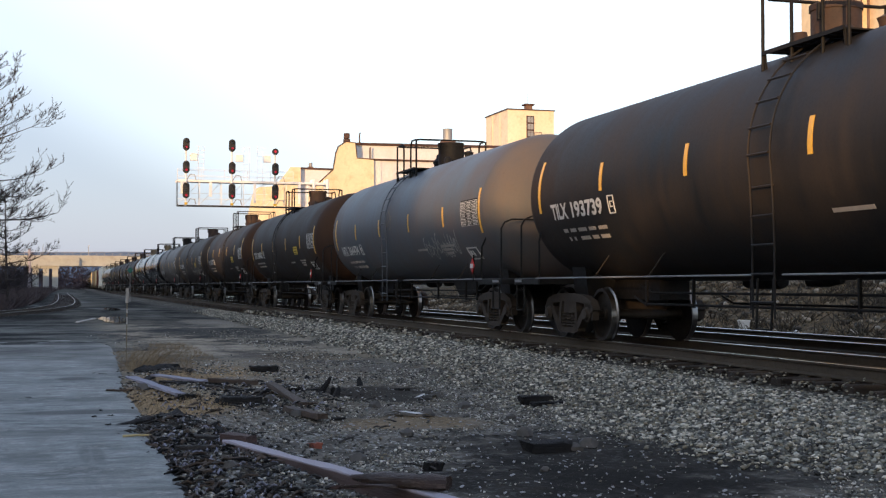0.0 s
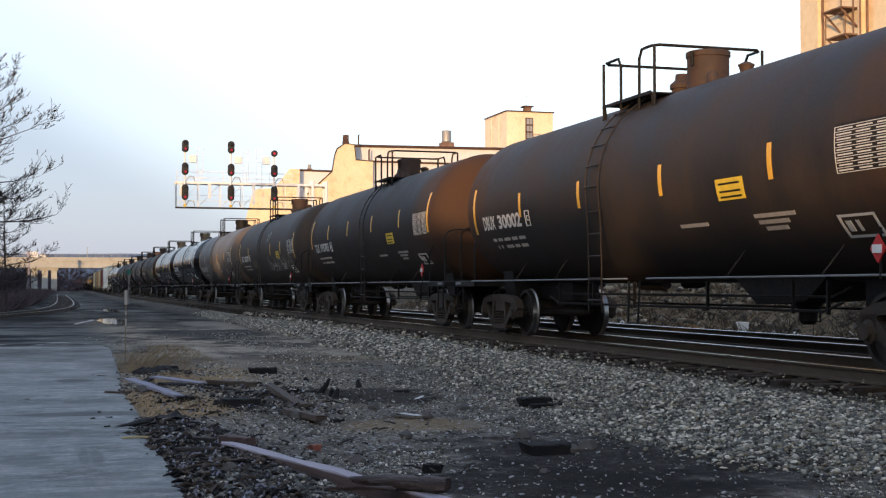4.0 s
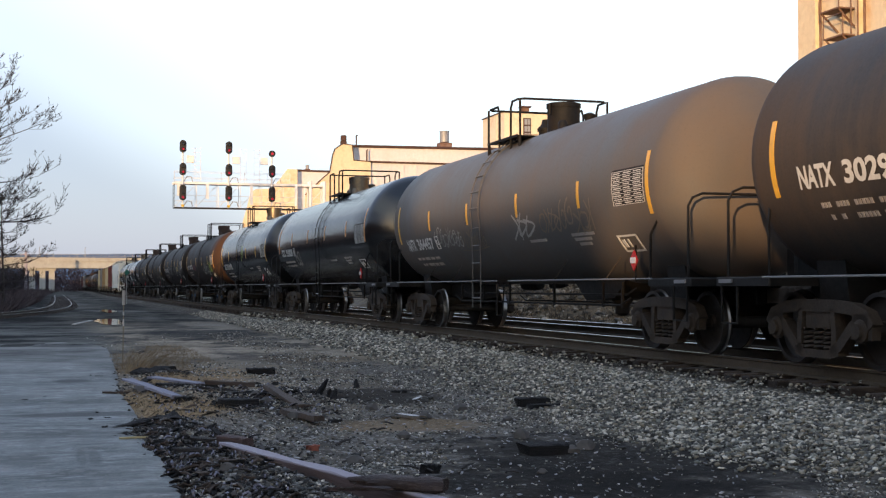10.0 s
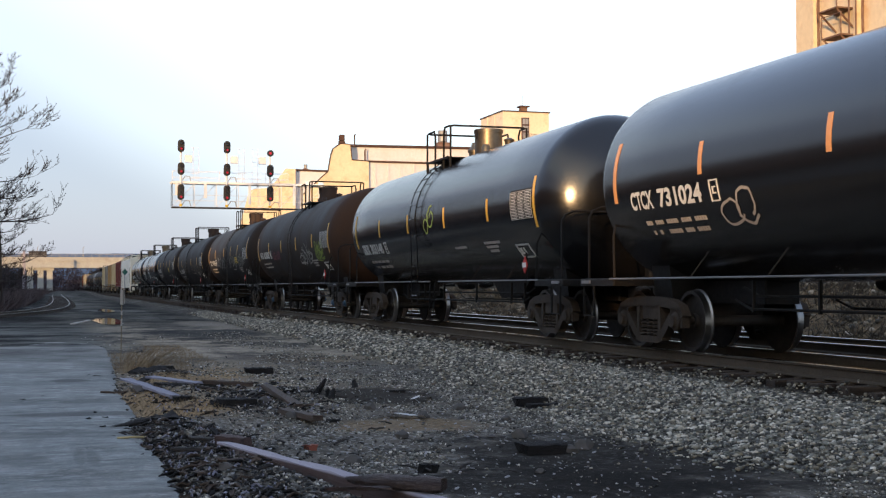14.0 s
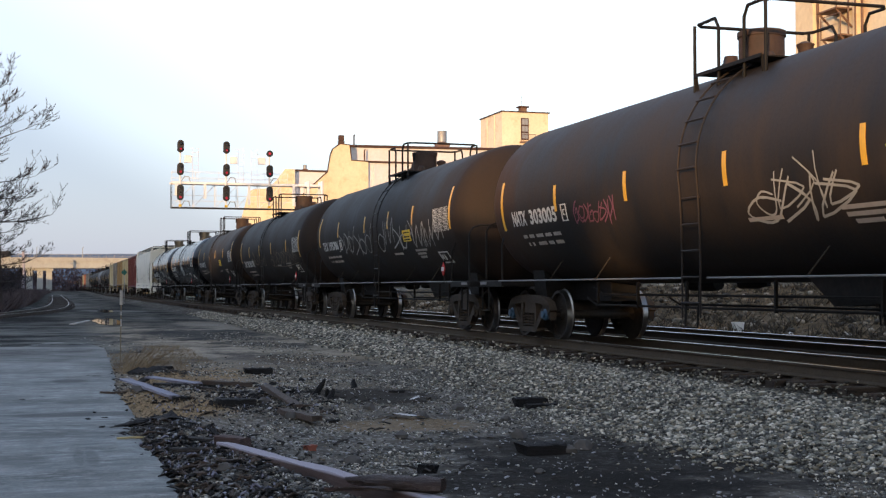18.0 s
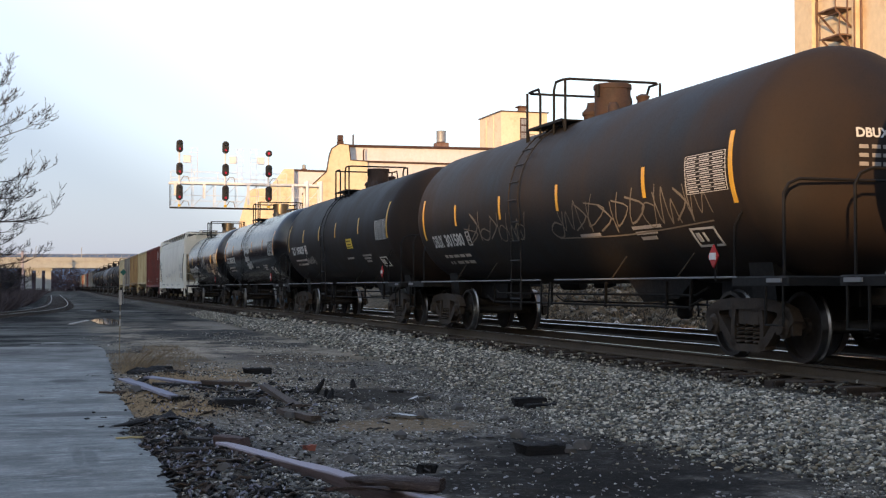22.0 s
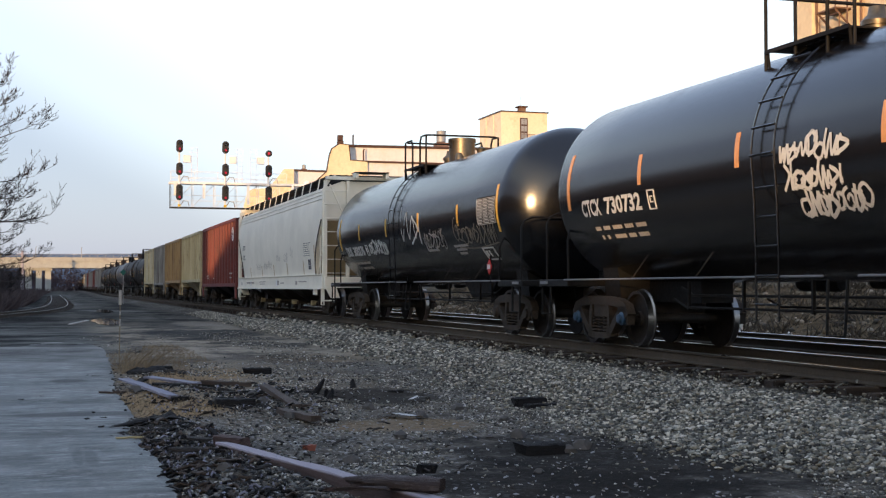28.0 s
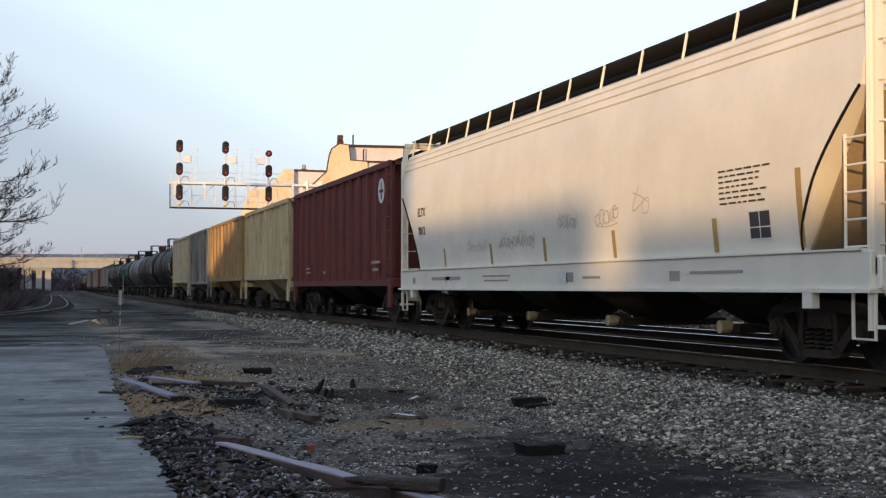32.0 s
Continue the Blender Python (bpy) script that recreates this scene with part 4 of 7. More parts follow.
    for z, y in ((12.65, -4.7), (11.4, -5.0), (14.9, -3.2)):
        part("platform", Geo().box(-0.9, 0, y, y + 1.5, z, z + 0.07), RUST_METAL, el, "rusty grating platform")
        part("bracket", Geo().rod((-0.85, y + 0.1, z), (0, y + 0.1, z - 0.8), 0.05, 6), RUST_METAL, el)
        part("bracket", Geo().rod((-0.85, y + 1.4, z), (0, y + 1.4, z - 0.8), 0.05, 6), RUST_METAL, el)
        part("guard_rail", Geo().tube([(-0.9, y, z), (-0.9, y, z + 1), (-0.9, y + 1.5, z + 1), (-0.9, y + 1.5, z)], 0.03, 6), RUST_METAL, el)
    part("ladder", Geo().rod((-0.35, -4.8, 0), (-0.35, -4.8, 34), 0.04, 6).rod((-0.35, -5.3, 0), (-0.35, -5.3, 34), 0.04, 6), RUST_METAL, el)
    part("conduit", Geo().rod((-0.12, -8.4, 0), (-0.12, -8.4, 34), 0.06, 6), RUST_METAL, el)


make_factory()


def make_retaining_wall():
    """Low stone wall at the back of the grassy bank, block by block."""
    rng = random.Random(3)
    mt = surface("wall_stone", (0.26, 0.235, 0.19), (0.20, 0.18, 0.15), 0.9, big=1.0, fine=9, relief=0.6, dist=0.03, vary=0.25)
    core = surface("wall_mortar", (0.12, 0.11, 0.095), (0.15, 0.135, 0.115), 0.95)
    w = part("wall_east", Geo().box(24.03, 24.7, 10, 110, 0.9, 2.6), core)
    tagged(w, "low rough stone retaining wall behind the tracks", "retaining wall", kind="structure")
    kinds = [Geo().slab(-0.04, 0.3, -l / 2, l / 2, 0, 0.38, 0.03).mesh("block", mt) for l in (0.62, 0.85, 1.05)]
    for row in range(4):
        y = 16 + rng.random()
        while y < 62:
            k = rng.randrange(3)
            l = (0.62, 0.85, 1.05)[k]
            part("block", kinds[k], None, w, m=pose(24.0 + rng.uniform(-0.03, 0.02), y + l / 2, 0.98 + row * 0.40))
            y += l + 0.03


def make_bridge():
    th = thing("road_bridge", pose(0, 350, 0), "pale concrete road overbridge on square piers", "bridge")
    part("deck", Geo().box(-520, 560, 0, 11, 6.75, 7.3), CONCRETE, th)
    part("girder", Geo().box(-120, 160, -0.25, 0.2, 6.55, 8.35), CONCRETE, th)
    part("girder", Geo().box(-120, 160, 10.8, 11.3, 6.55, 8.35), CONCRETE, th)
    part("parapet", Geo().box(-120, 160, -0.5, -0.1, 8.35, 9.2), CONCRETE, th)
    part("coping", Geo().box(-120, 160, -0.62, 0.02, 9.2, 9.32), CONCRETE, th)
    for x in (-5.2, -2.6, -0.3, 30, 33, 36, -42, -45):
        for y in (1.0, 8.0):
            part("pier", Geo().slab(x - 0.75, x + 0.75, y, y + 1.5, 0, 6.6, 0.08), CONCRETE, th)
    for x0, x1 in ((-6.2, 0.7), (29, 37), (-46, -41)):
        part("crosshead", Geo().box(x0, x1, 0.6, 10.2, 5.9, 6.6), CONCRETE, th)
    for i in range(60):
        part("railing_post", Geo().box(-60 + i * 2, -59.92 + i * 2, -0.3, -0.22, 9.3, 10.1), DUCT, th)
    part("railing", Geo().box(-60, 60, -0.3, -0.22, 10.05, 10.12).box(-60, 60, -0.3, -0.22, 9.65, 9.7), DUCT, th)
    for x in (-3.5, 8.2):
        lp = thing("street_lamp", pose(x, 360.4, 7.3), "thin grey lamp pole on the bridge", "street lamp", "bridge lamps")
        part("pole", Geo().tube([(0, 0, 0), (0, 0, 4.8), (0.3, 0, 5.1)], 0.08, 6), DUCT, lp)


def make_backdrop():
    """Far hazy hill and woods."""
    # the blue of the distant air is put into the ridge's base colour
    haze = surface("hazy_far_woods", (0.075, 0.13, 0.27), (0.065, 0.115, 0.24), 1.0, big=0.02, fine=0.2, relief=0, spec=0)
    g = Geo()
    top, n = [], 160
    for i in range(n + 1):
        x = -700 + i * 14
        top.append((x, 1500, 38.5 + 1.6 * noise.noise((x * 0.006, 0, 0)) + 0.8 * noise.noise((x * 0.05, 3, 0))))
    g.loft([[(x, y, 0) for x, y, _ in top], top, [(x, y + 250, z + 4) for x, y, z in top]], caps=False, closed=False)
    tagged(part("backdrop", g, haze), "distant hazy wooded ridge", "ridge", kind="structure")
    brush = surface("distant_brown_brush", (0.110, 0.082, 0.088), (0.080, 0.062, 0.072), 1.0, big=0.05, fine=0.6, relief=0, spec=0)
    g = Geo()
    rng = random.Random(6)
    for i in range(520):
        x, y = rng.uniform(-70, 50), rng.uniform(372, 450)
        h, w = rng.uniform(3.0, 8.2), rng.uniform(1.2, 2.6)
        for k in range(44):
            p = Vector((x + w * rng.gauss(0, 0.45), y + w * rng.gauss(0, 0.45), h * rng.random() ** 0.7))
            q = [p + Vector((rng.uniform(-1, 1), rng.uniform(-1, 1), rng.uniform(-1, 1.6))) * 0.3 for _ in range(4)]
            g.add([tuple(v) for v in q], [(0, 1, 2), (0, 2, 3), (0, 3, 1), (1, 3, 2)])
    tagged(part("far_brush", g, brush), "brown leafless brush beyond the bridge", "brush", kind="stuff")


make_retaining_wall()
make_bridge()
make_backdrop()


# ---- things lying in the yard ----
def rough_bar(l, w, h, seed, n=9):
    """A weathered length of timber with uneven edges and split ends, along x."""
    rng = random.Random(seed)
    rings = []
    for i in range(n):
        x = -l / 2 + l * i / (n - 1)
        e = 0.012 if 0 < i < n - 1 else 0.03
        rings.append([(x + rng.uniform(-e, e), y * w / 2 + rng.uniform(-0.008, 0.008), (z * 0.5 + 0.5) * h + rng.uniform(-0.008, 0.008))
                      for y, z in ((-0.9, -1), (0.9, -1), (1, -0.85), (1, 0.8), (0.86, 1), (-0.86, 1), (-1, 0.8), (-1, -0.85))])
    return Geo().loft(rings)


def lay(name, x, y, rz, geo, material, label, category, group="", rx=0, ry=0, dz=0.0):
    ob = part(name, geo, material, m=pose(x, y, height(x, y) - 0.015 + dz, rx, ry, rz))
    return tagged(ob, label, category, group)


# ---- trees ----
def bare_tree(seed, h, spread, lean, depth=5, twigs=3, fine=0.009):
    rng = random.Random(seed)
    trunk, crown = Geo(), Geo()

    def grow(p, d, length, r, level):
        pts, rs, n = [p], [r], 4
        for i in range(n):
            d = (d + Vector((rng.uniform(-1, 1), rng.uniform(-1, 1), rng.uniform(-0.35, 0.95))) * 0.20).normalized()
            p = p + d * (length / n)
            pts.append(p)
            rs.append(max(r * (1 - 0.5 * (i + 1) / n), fine))
        (trunk if level < 2 else crown).tube(pts, rs, 7 if level < 2 else 4 if level < 4 else 3, False)
        if level >= depth:
            return
        for k in range(rng.randint(twigs, twigs + 2) if level else 9):
            j = rng.randint(2 if level else 1, n)
            side = Vector((rng.uniform(-1, 1), rng.uniform(-1, 1), rng.uniform(-0.15, 0.55))).normalized()
            nd = (d * (0.55 if level else 0.25) + side * spread).normalized()
            grow(pts[j], nd, length * rng.uniform(0.48, 0.72), rs[j] * rng.uniform(0.42, 0.62), level + 1)

    grow(Vector((0, 0, 0)), Vector((lean, 0, 1)).normalized(), h * 0.62, h * 0.016, 0)
    return trunk, crown


def spreading_tree(seed, h, reach, limbs, low=0.15):
    """A leafless tree: a tapered trunk, limbs that rise, level out and turn up at the tip, side branches and fine twigs."""
    rng = random.Random(seed)
    trunk, crown = Geo(), Geo()
    line = [Vector((0.10 * math.sin(3 * k / 10 + seed), 0.1 * math.cos(2 * k / 10), h * k / 10)) for k in range(11)]
    trunk.tube(line, [h * 0.013 * (1 - 0.9 * k / 10) + 0.01 for k in range(11)], 8)

    def branch(p, d, length, r, level, up):
        pts, rs, n = [p], [r], 5
        for i in range(n):
            d = (d + Vector((rng.uniform(-1, 1), rng.uniform(-1, 1), rng.uniform(-1, 1))) * 0.13 + Vector((0, 0, up * (i - 1) * 0.06))).normalized()
            p = p + d * (length / n)
            pts.append(p)
            rs.append(max(r * (1 - 0.85 * (i + 1) / n), 0.009))
        (trunk if level == 0 else crown).tube(pts, rs, 6 if level == 0 else 4 if level == 1 else 3, False)
        if level == 3:
            return
        for k in range((10, 6, 4)[level]):
            j = rng.randint(1, n)
            side = d.cross(Vector((rng.uniform(-0.7, 0.7), rng.uniform(-0.7, 0.7), 1))).normalized() * rng.choice((-1, 1))
            nd = (d * 0.75 + side * rng.uniform(0.35, 0.8) + Vector((0, 0, rng.uniform(-0.12, 0.45)))).normalized()
            branch(pts[j], nd, length * rng.uniform(0.28, 0.5) * (1.1 - 0.08 * j), rs[j] * 0.62, level + 1, up)

    for i in range(limbs):
        k = low + (0.97 - low) * (i + rng.uniform(0, 0.8)) / limbs
        a = i * 2.4 + seed
        q = h * k
        spread = reach * (1.05 - 0.75 * max(0, k - 0.35) / 0.65) * rng.uniform(0.75, 1.1)
        rise = 0.05 + 0.75 * k * k
        branch(Vector((0, 0, q)), Vector((math.cos(a), math.sin(a), rise)).normalized(), spread, 0.012 + 0.006 * h * (1 - k), 0, 0.9)
    return trunk, crown


def make_trees():
    for x, y, h, reach, limbs, low, seed in ((-4.6, 72, 14.6, 5.4, 34, 0.30, 4), (-3.1, 88, 7.6, 2.7, 24, 0.10, 2), (-7.0, 80, 11.5, 6.0, 16, 0.15, 7)):
        th = thing("tree", pose(x, y, 0), "leafless grey-brown tree with fine twigs", "tree", "bare trees")
        a, b = spreading_tree(seed, h, reach, limbs, low)
        part("trunk", a, BARK, th)
        part("crown", b, TWIG, th)
    pole = thing("utility_pole", pose(-6.3, 330, 0), "brown wooden utility pole by the bridge", "utility pole")
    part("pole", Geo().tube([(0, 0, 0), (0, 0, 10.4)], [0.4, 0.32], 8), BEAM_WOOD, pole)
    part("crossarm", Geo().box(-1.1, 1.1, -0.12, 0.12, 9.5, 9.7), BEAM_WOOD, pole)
    rng = random.Random(21)
    a, b = bare_tree(3, 3.4, 1.0, 0.0, 3, 3)
    shrub0 = None
    for i in range(34):
        m = pose(rng.uniform(-14, -3.8), rng.uniform(86, 190), 0, 0, 0, rng.uniform(0, 360))
        if shrub0 is None:
            shrub0 = thing("shrub", m, "tangled leafless brown shrub beside the siding", "shrub", "brush by the siding")
            part("trunk", a, TWIG, shrub0)
            part("crown", b, TWIG, shrub0)
        else:
            copy_thing(shrub0, m @ Matrix.Scale(1.0, 4))
    lay("board", 1.25, 57.6, 82, rough_bar(6.0, 0.16, 0.06, 90, 7), STENCIL_DIM, "pale board lying by the puddle", "board")
    # dense dark scrub behind the shrubs
    g = Geo()
    for i in range(5200):
        x, y = rng.uniform(-26, -4.2), rng.uniform(92, 330)
        x += 5.0 * (y - 95) / 235
        h = rng.uniform(0.25, 0.8) * (1 + (y - 92) / 260)
        d = Vector((rng.uniform(-1.3, 1.3), rng.uniform(-1, 1), 1))
        p = Vector((x, y, 0))
        g.tube([p, p + d * h * 0.5, p + d * h + Vector((rng.uniform(-0.3, 0.3), 0, 0))], [0.04, 0.03, 0.01], 3, False)
    for i in range(2600):
        y = rng.uniform(82, 200)
        x = min(-0.5 + 1.3 * (1 - math.exp(-(y - 84) / 25)), 1.0) - 2.1 - 6.0 * rng.random() ** 1.6
        h, p = rng.uniform(0.15, 0.9) * (0.7 + y / 200), Vector((x, y, 0))
        d = Vector((rng.uniform(-1.3, 1.3), rng.uniform(-1, 1), 1))
        g.tube([p, p + d * h * 0.5, p + d * h + Vector((rng.uniform(-0.3, 0.3), 0, 0))], [0.035, 0.028, 0.01], 3, False)
    tagged(part("scrub", g, SCRUB), "dense dark leafless scrub along the siding", "scrub", kind="stuff")


make_trees()


def make_yard_things():
    LOGX, LOGY, LOGA = 2.25, 8.56, -40
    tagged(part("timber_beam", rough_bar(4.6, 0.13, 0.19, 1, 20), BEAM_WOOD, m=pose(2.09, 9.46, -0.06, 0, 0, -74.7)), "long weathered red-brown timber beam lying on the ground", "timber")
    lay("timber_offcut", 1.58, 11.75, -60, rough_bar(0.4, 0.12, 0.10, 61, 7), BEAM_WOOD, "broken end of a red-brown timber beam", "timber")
    # a split half log that lies on the beam
    rng = random.Random(12)
    rings = []
    for i in range(12):
        k = i / 11
        r = (0.022 + 0.032 * min(1, k * 3)) * rng.uniform(0.9, 1.1)
        rings.append([(-0.36 + 0.72 * k + rng.uniform(-0.015, 0.015), r * 1.25 * math.cos(a) * rng.uniform(0.85, 1.12), 0.065 + r * math.sin(a) * rng.uniform(0.85, 1.12)) for a in (2 * math.pi * j / 12 for j in range(12))])
    LOG = surface("wet_red_brown_log", (0.024, 0.0125, 0.010), (0.045, 0.024, 0.018), 0.5, big=2.5, fine=20, stretch=(0.4, 6, 6), relief=0.9, dist=0.02, dirt=(0.13, 0.10, 0.085))
    tagged(part("timber_offcut", Geo().loft(rings), LOG, m=pose(LOGX, LOGY, 0.118, 0, 0, LOGA)), "short split red-brown half log resting on the beam", "timber")
    for k, (dx, dy, rz) in enumerate(((-0.30, 0.02, -4), (-0.22, -0.06, -16), (-0.1, 0.07, -20))):
        tagged(part("splinter", rough_bar(0.34, 0.022, 0.02, 63 + k, 6), LOG if k else BEAM_WOOD, m=pose(LOGX + dx, LOGY + dy, 0.14 + 0.012 * k, 0, 0, rz)), "long splinter torn off the split log", "splinter", "log splinters")
    # black broken pieces of ties: x, y, turn, length, width, height
    for i, (x, y, rz, l, w, h) in enumerate(((4.31, 11.1, 2, 0.42, 0.24, 0.105), (5.88, 15.55, 4, 0.42, 0.16, 0.115), (5.95, 15.25, 6, 0.46, 0.13, 0.055), (3.5, 22.7, -6, 0.46, 0.25, 0.13), (2.18, 15.85, -4, 0.47, 0.18, 0.11), (1.97, 23.2, 4, 0.22, 0.2, 0.12), (1.66, 17.35, -6, 0.24, 0.1, 0.08), (3.3, 17.7, -6, 0.36, 0.1, 0.055), (2.55, 18.0, 6, 0.62, 0.10, 0.05), (2.3, 17.3, -12, 0.4, 0.1, 0.05), (4.75, 17.9, 5, 0.2, 0.1, 0.05), (3.05, 14.3, 0, 0.14, 0.08, 0.045), (2.95, 10.15, 5, 0.12, 0.09, 0.09))):
        lay("tie_chunk", x, y, rz, rough_bar(l, w, h, 20 + i, 8), CHARRED, "short black broken piece of old railway tie", "timber", "tie pieces")
    BOARD_BROWN = surface("damp_brown_board", (0.040, 0.026, 0.018), (0.075, 0.050, 0.036), 0.75, big=2.0, fine=16, stretch=(0.5, 6, 6), relief=0.8, dist=0.015)
    LAVENDER = surface("pale_weathered_board", (0.17, 0.17, 0.225), (0.25, 0.245, 0.30), 0.7, fine=18, stretch=(0.4, 6, 6), dirt=(0.13, 0.12, 0.15))
    # boards: x, y, turn, length, width, thickness, material, tilt
    for i, (x, y, rz, l, w, h, mt, ry, dz) in enumerate((
            (1.74, 19.35, -58, 1.15, 0.17, 0.03, LAVENDER, 2, 0.09), (1.33, 18.6, -75, 2.1, 0.15, 0.03, LAVENDER, 3, 0.05), (1.85, 18.95, -38, 1.0, 0.09, 0.06, CHARRED, 0, 0.0),
            (2.53, 19.45, 2, 0.74, 0.10, 0.085, BOARD_BROWN, 4, 0.0), (0.86, 18.75, -14, 0.36, 0.05, 0.025, BOARD_BROWN, 0, 0.03), (2.84, 16.5, -86, 1.75, 0.13, 0.05, BOARD_BROWN, 4, 0.06),
            (2.72, 14.6, -78, 1.0, 0.13, 0.06, BOARD_BROWN, 0, 0.03), (1.38, 20.8, 28, 0.34, 0.20, 0.022, CHARRED, -24, 0.05), (1.45, 20.2, -40, 0.5, 0.16, 0.03, OLD_WOOD, 8, 0.03),
            (2.9, 18.2, 3, 0.55, 0.07, 0.04, OLD_WOOD, 0, 0.0), (2.2, 18.4, -20, 0.55, 0.06, 0.03, OLD_WOOD, 5, 0.02), (1.3, 11.5, -15, 0.55, 0.05, 0.03, OLD_WOOD, 0, 0.02), (1.55, 10.6, 12, 0.5, 0.04, 0.02, BOARD_BROWN, 3, 0.02), (1.5, 12.4, 18, 0.55, 0.09, 0.03, OLD_WOOD, 6, 0.03), (1.28, 10.2, 8, 0.42, 0.07, 0.025, BOARD_BROWN, 0, 0.02))):
        lay("plank", x, y, rz, rough_bar(l, w, h, 40 + i, 7), mt, "weathered broken plank in the rubble", "plank", "broken planks", ry=ry, dz=dz)
    for i, (x, y, rx, ry, h) in enumerate(((3.47, 17.45, 6, 22, 0.27), (3.53, 16.75, -8, 18, 0.17), (3.58, 17.1, 4, -40, 0.12), (4.42, 19.2, 5, 10, 0.15), (3.9, 20.6, 0, 14, 0.10))):
        g = Geo().tube([(0, 0, 0), (0.01, 0, h * 0.35), (0.03, 0.01, h * 0.7), (0.035, 0.0, h)], [0.055, 0.045, 0.036, 0.015], 6)
        lay("stump", x, y, 30 * i, g, CHARRED, "small charred stake sticking out of the gravel", "stake", "stakes", rx, ry)
    # crumpled sheet of black tar paper over the pavement's edge
    sheet = [[(-0.42 + 0.095 * i, -0.16 * min(1, 0.12 + i * 0.16) + 0.32 * min(1, 0.12 + i * 0.16) * j / 5, 0.02 + 0.014 * i * abs(noise.noise((i * 0.9, j * 0.8, 6.0))) + 0.03 * math.sin(j * 0.7) * min(1, i / 4)) for j in range(6)] for i in range(10)]
    sheet += [[(x, y, z - 0.012) for x, y, z in row] for row in reversed(sheet)]
    lay("tar_paper", 0.92, 13.75, 38, Geo().loft(sheet, False, False), CHARRED, "crumpled torn sheet of black tar paper", "tar paper", dz=0.03)
    lay("stick", 0.77, 12.99, -1, Geo().tube([(-0.14, 0, 0.02), (0, 0.004, 0.025), (0.16, 0, 0.022)], [0.013, 0.011, 0.009], 7), surface("straw_yellow_stick", (0.42, 0.33, 0.16), (0.34, 0.27, 0.13), 0.7), "pale yellow stick with a white end on the pavement", "stick", dz=0.03)
    paper = plain("pale_scrap", (0.55, 0.53, 0.52), 0.8)
    for i, (x, y, rz, l, w, lift) in enumerate(((3.87, 14.35, -52, 0.62, 0.12, 0.05), (3.92, 14.0, -20, 0.2, 0.04, 0.03), (4.7, 16.5, 30, 0.36, 0.09, 0.05), (2.75, 17.2, -40, 0.25, 0.03, 0.03), (2.62, 17.5, 20, 0.14, 0.03, 0.03), (1.13, 10.88, -2, 0.25, 0.012, 0.02), (2.0, 11.0, -35, 0.16, 0.02, 0.03), (0.63, 13.0, 0, 0.05, 0.03, 0.04), (1.42, 20.4, -10, 0.12, 0.05, 0.05))):
        g = Geo().loft([[(-l / 2, -w / 2, lift * 0.4), (-l / 2, w / 2, 0.01)], [(-l / 6, -w / 2, lift), (-l / 6, w / 2, lift * 0.8)], [(l / 5, -w / 3, lift * 0.6), (l / 5, w / 2, lift * 0.7)], [(l / 2, -w / 4, lift * 0.8), (l / 2, w / 4, 0.01)]], False, False)
        lay("scrap", x, y, rz, g, paper, "pale torn scrap of paper on the dirt", "litter", "litter", dz=0.03)
    for i, (x, y, l) in enumerate(((0.74, 22.4, 0.12), (0.62, 22.6, 0.06), (0.51, 15.85, 0.06), (-0.34, 17.93, 0.06), (-0.11, 18.44, 0.07), (0.54, 14.18, 0.07), (0.42, 15.1, 0.09), (0.6, 15.2, 0.05))):
        lay("leaf", x, y, 47 * i, rough_bar(l, l * 0.5, 0.02, 95 + i, 5), CHARRED, "dark dead leaf on the asphalt", "leaf", "dead leaves", dz=0.035)
    lay("brick_piece", 2.29, 11.72, 20, rough_bar(0.12, 0.07, 0.055, 77, 5), surface("orange_brick", (0.26, 0.075, 0.045), (0.2, 0.06, 0.04), 0.8, fine=30), "broken piece of orange-red brick", "brick", dz=0.01)
    rk = surface("dark_rock", (0.06, 0.055, 0.05), (0.10, 0.09, 0.085), 0.9, big=4, fine=25, relief=0.6)
    rng = random.Random(5)
    mound = Geo().lathe([(0, 0.22), (0.05, 0.21), (0.09, 0.15), (0.12, 0.05)], 14, "z")
    mound.v = [(a * rng.uniform(0.8, 1.2), b * rng.uniform(0.8, 1.3), c * rng.uniform(0.7, 1.15)) for a, b, c in mound.v]
    lay("clod", 1.5, 22.9, 10, mound, CHARRED, "dark clod of earth and roots under the weeds", "clod")
    lay("clod", 1.75, 22.7, 80, mound.mesh("clod", CHARRED), None, "dark clod of earth and roots under the weeds", "clod")
    for i in range(26):
        x, y = rng.uniform(1.1, 5.2), rng.uniform(8.5, 20)
        r = rng.uniform(0.04, 0.10)
        g = Geo().lathe([(0, 0.05 * r), (0.02, r), (r * 0.7, r * 0.85), (r * 1.1, r * 0.3)], 7, "z")
        g.v = [(a + rng.uniform(-0.3, 0.3) * r, b * rng.uniform(0.6, 1.2), c) for a, b, c in g.v]
        lay("rock", x, y, rng.uniform(0, 360), g, rk, "dark lump of slag on the dirt", "rock", "slag lumps")
    # splintered bark, twigs and black chips strewn over the dirt
    dark = surface("black_splinters", (0.010, 0.009, 0.009), (0.035, 0.028, 0.024), 0.8, big=6, relief=0)
    g = Geo()
    for i in range(1300):
        if rng.random() < 0.7:
            cx, cy, rx, ry = rng.choice(HEAPS)
            x, y = rng.gauss(cx, rx * 0.5), rng.gauss(cy, ry * 0.5)
        else:
            y = 7.5 + 17 * rng.random() ** 1.3
            x = pave_edge(y) + 3.4 * rng.random() ** 2.0 - 0.08
        l, w, a = 0.03 + 0.16 * rng.random() ** 3, rng.uniform(0.003, 0.013), rng.uniform(0, 3.14)
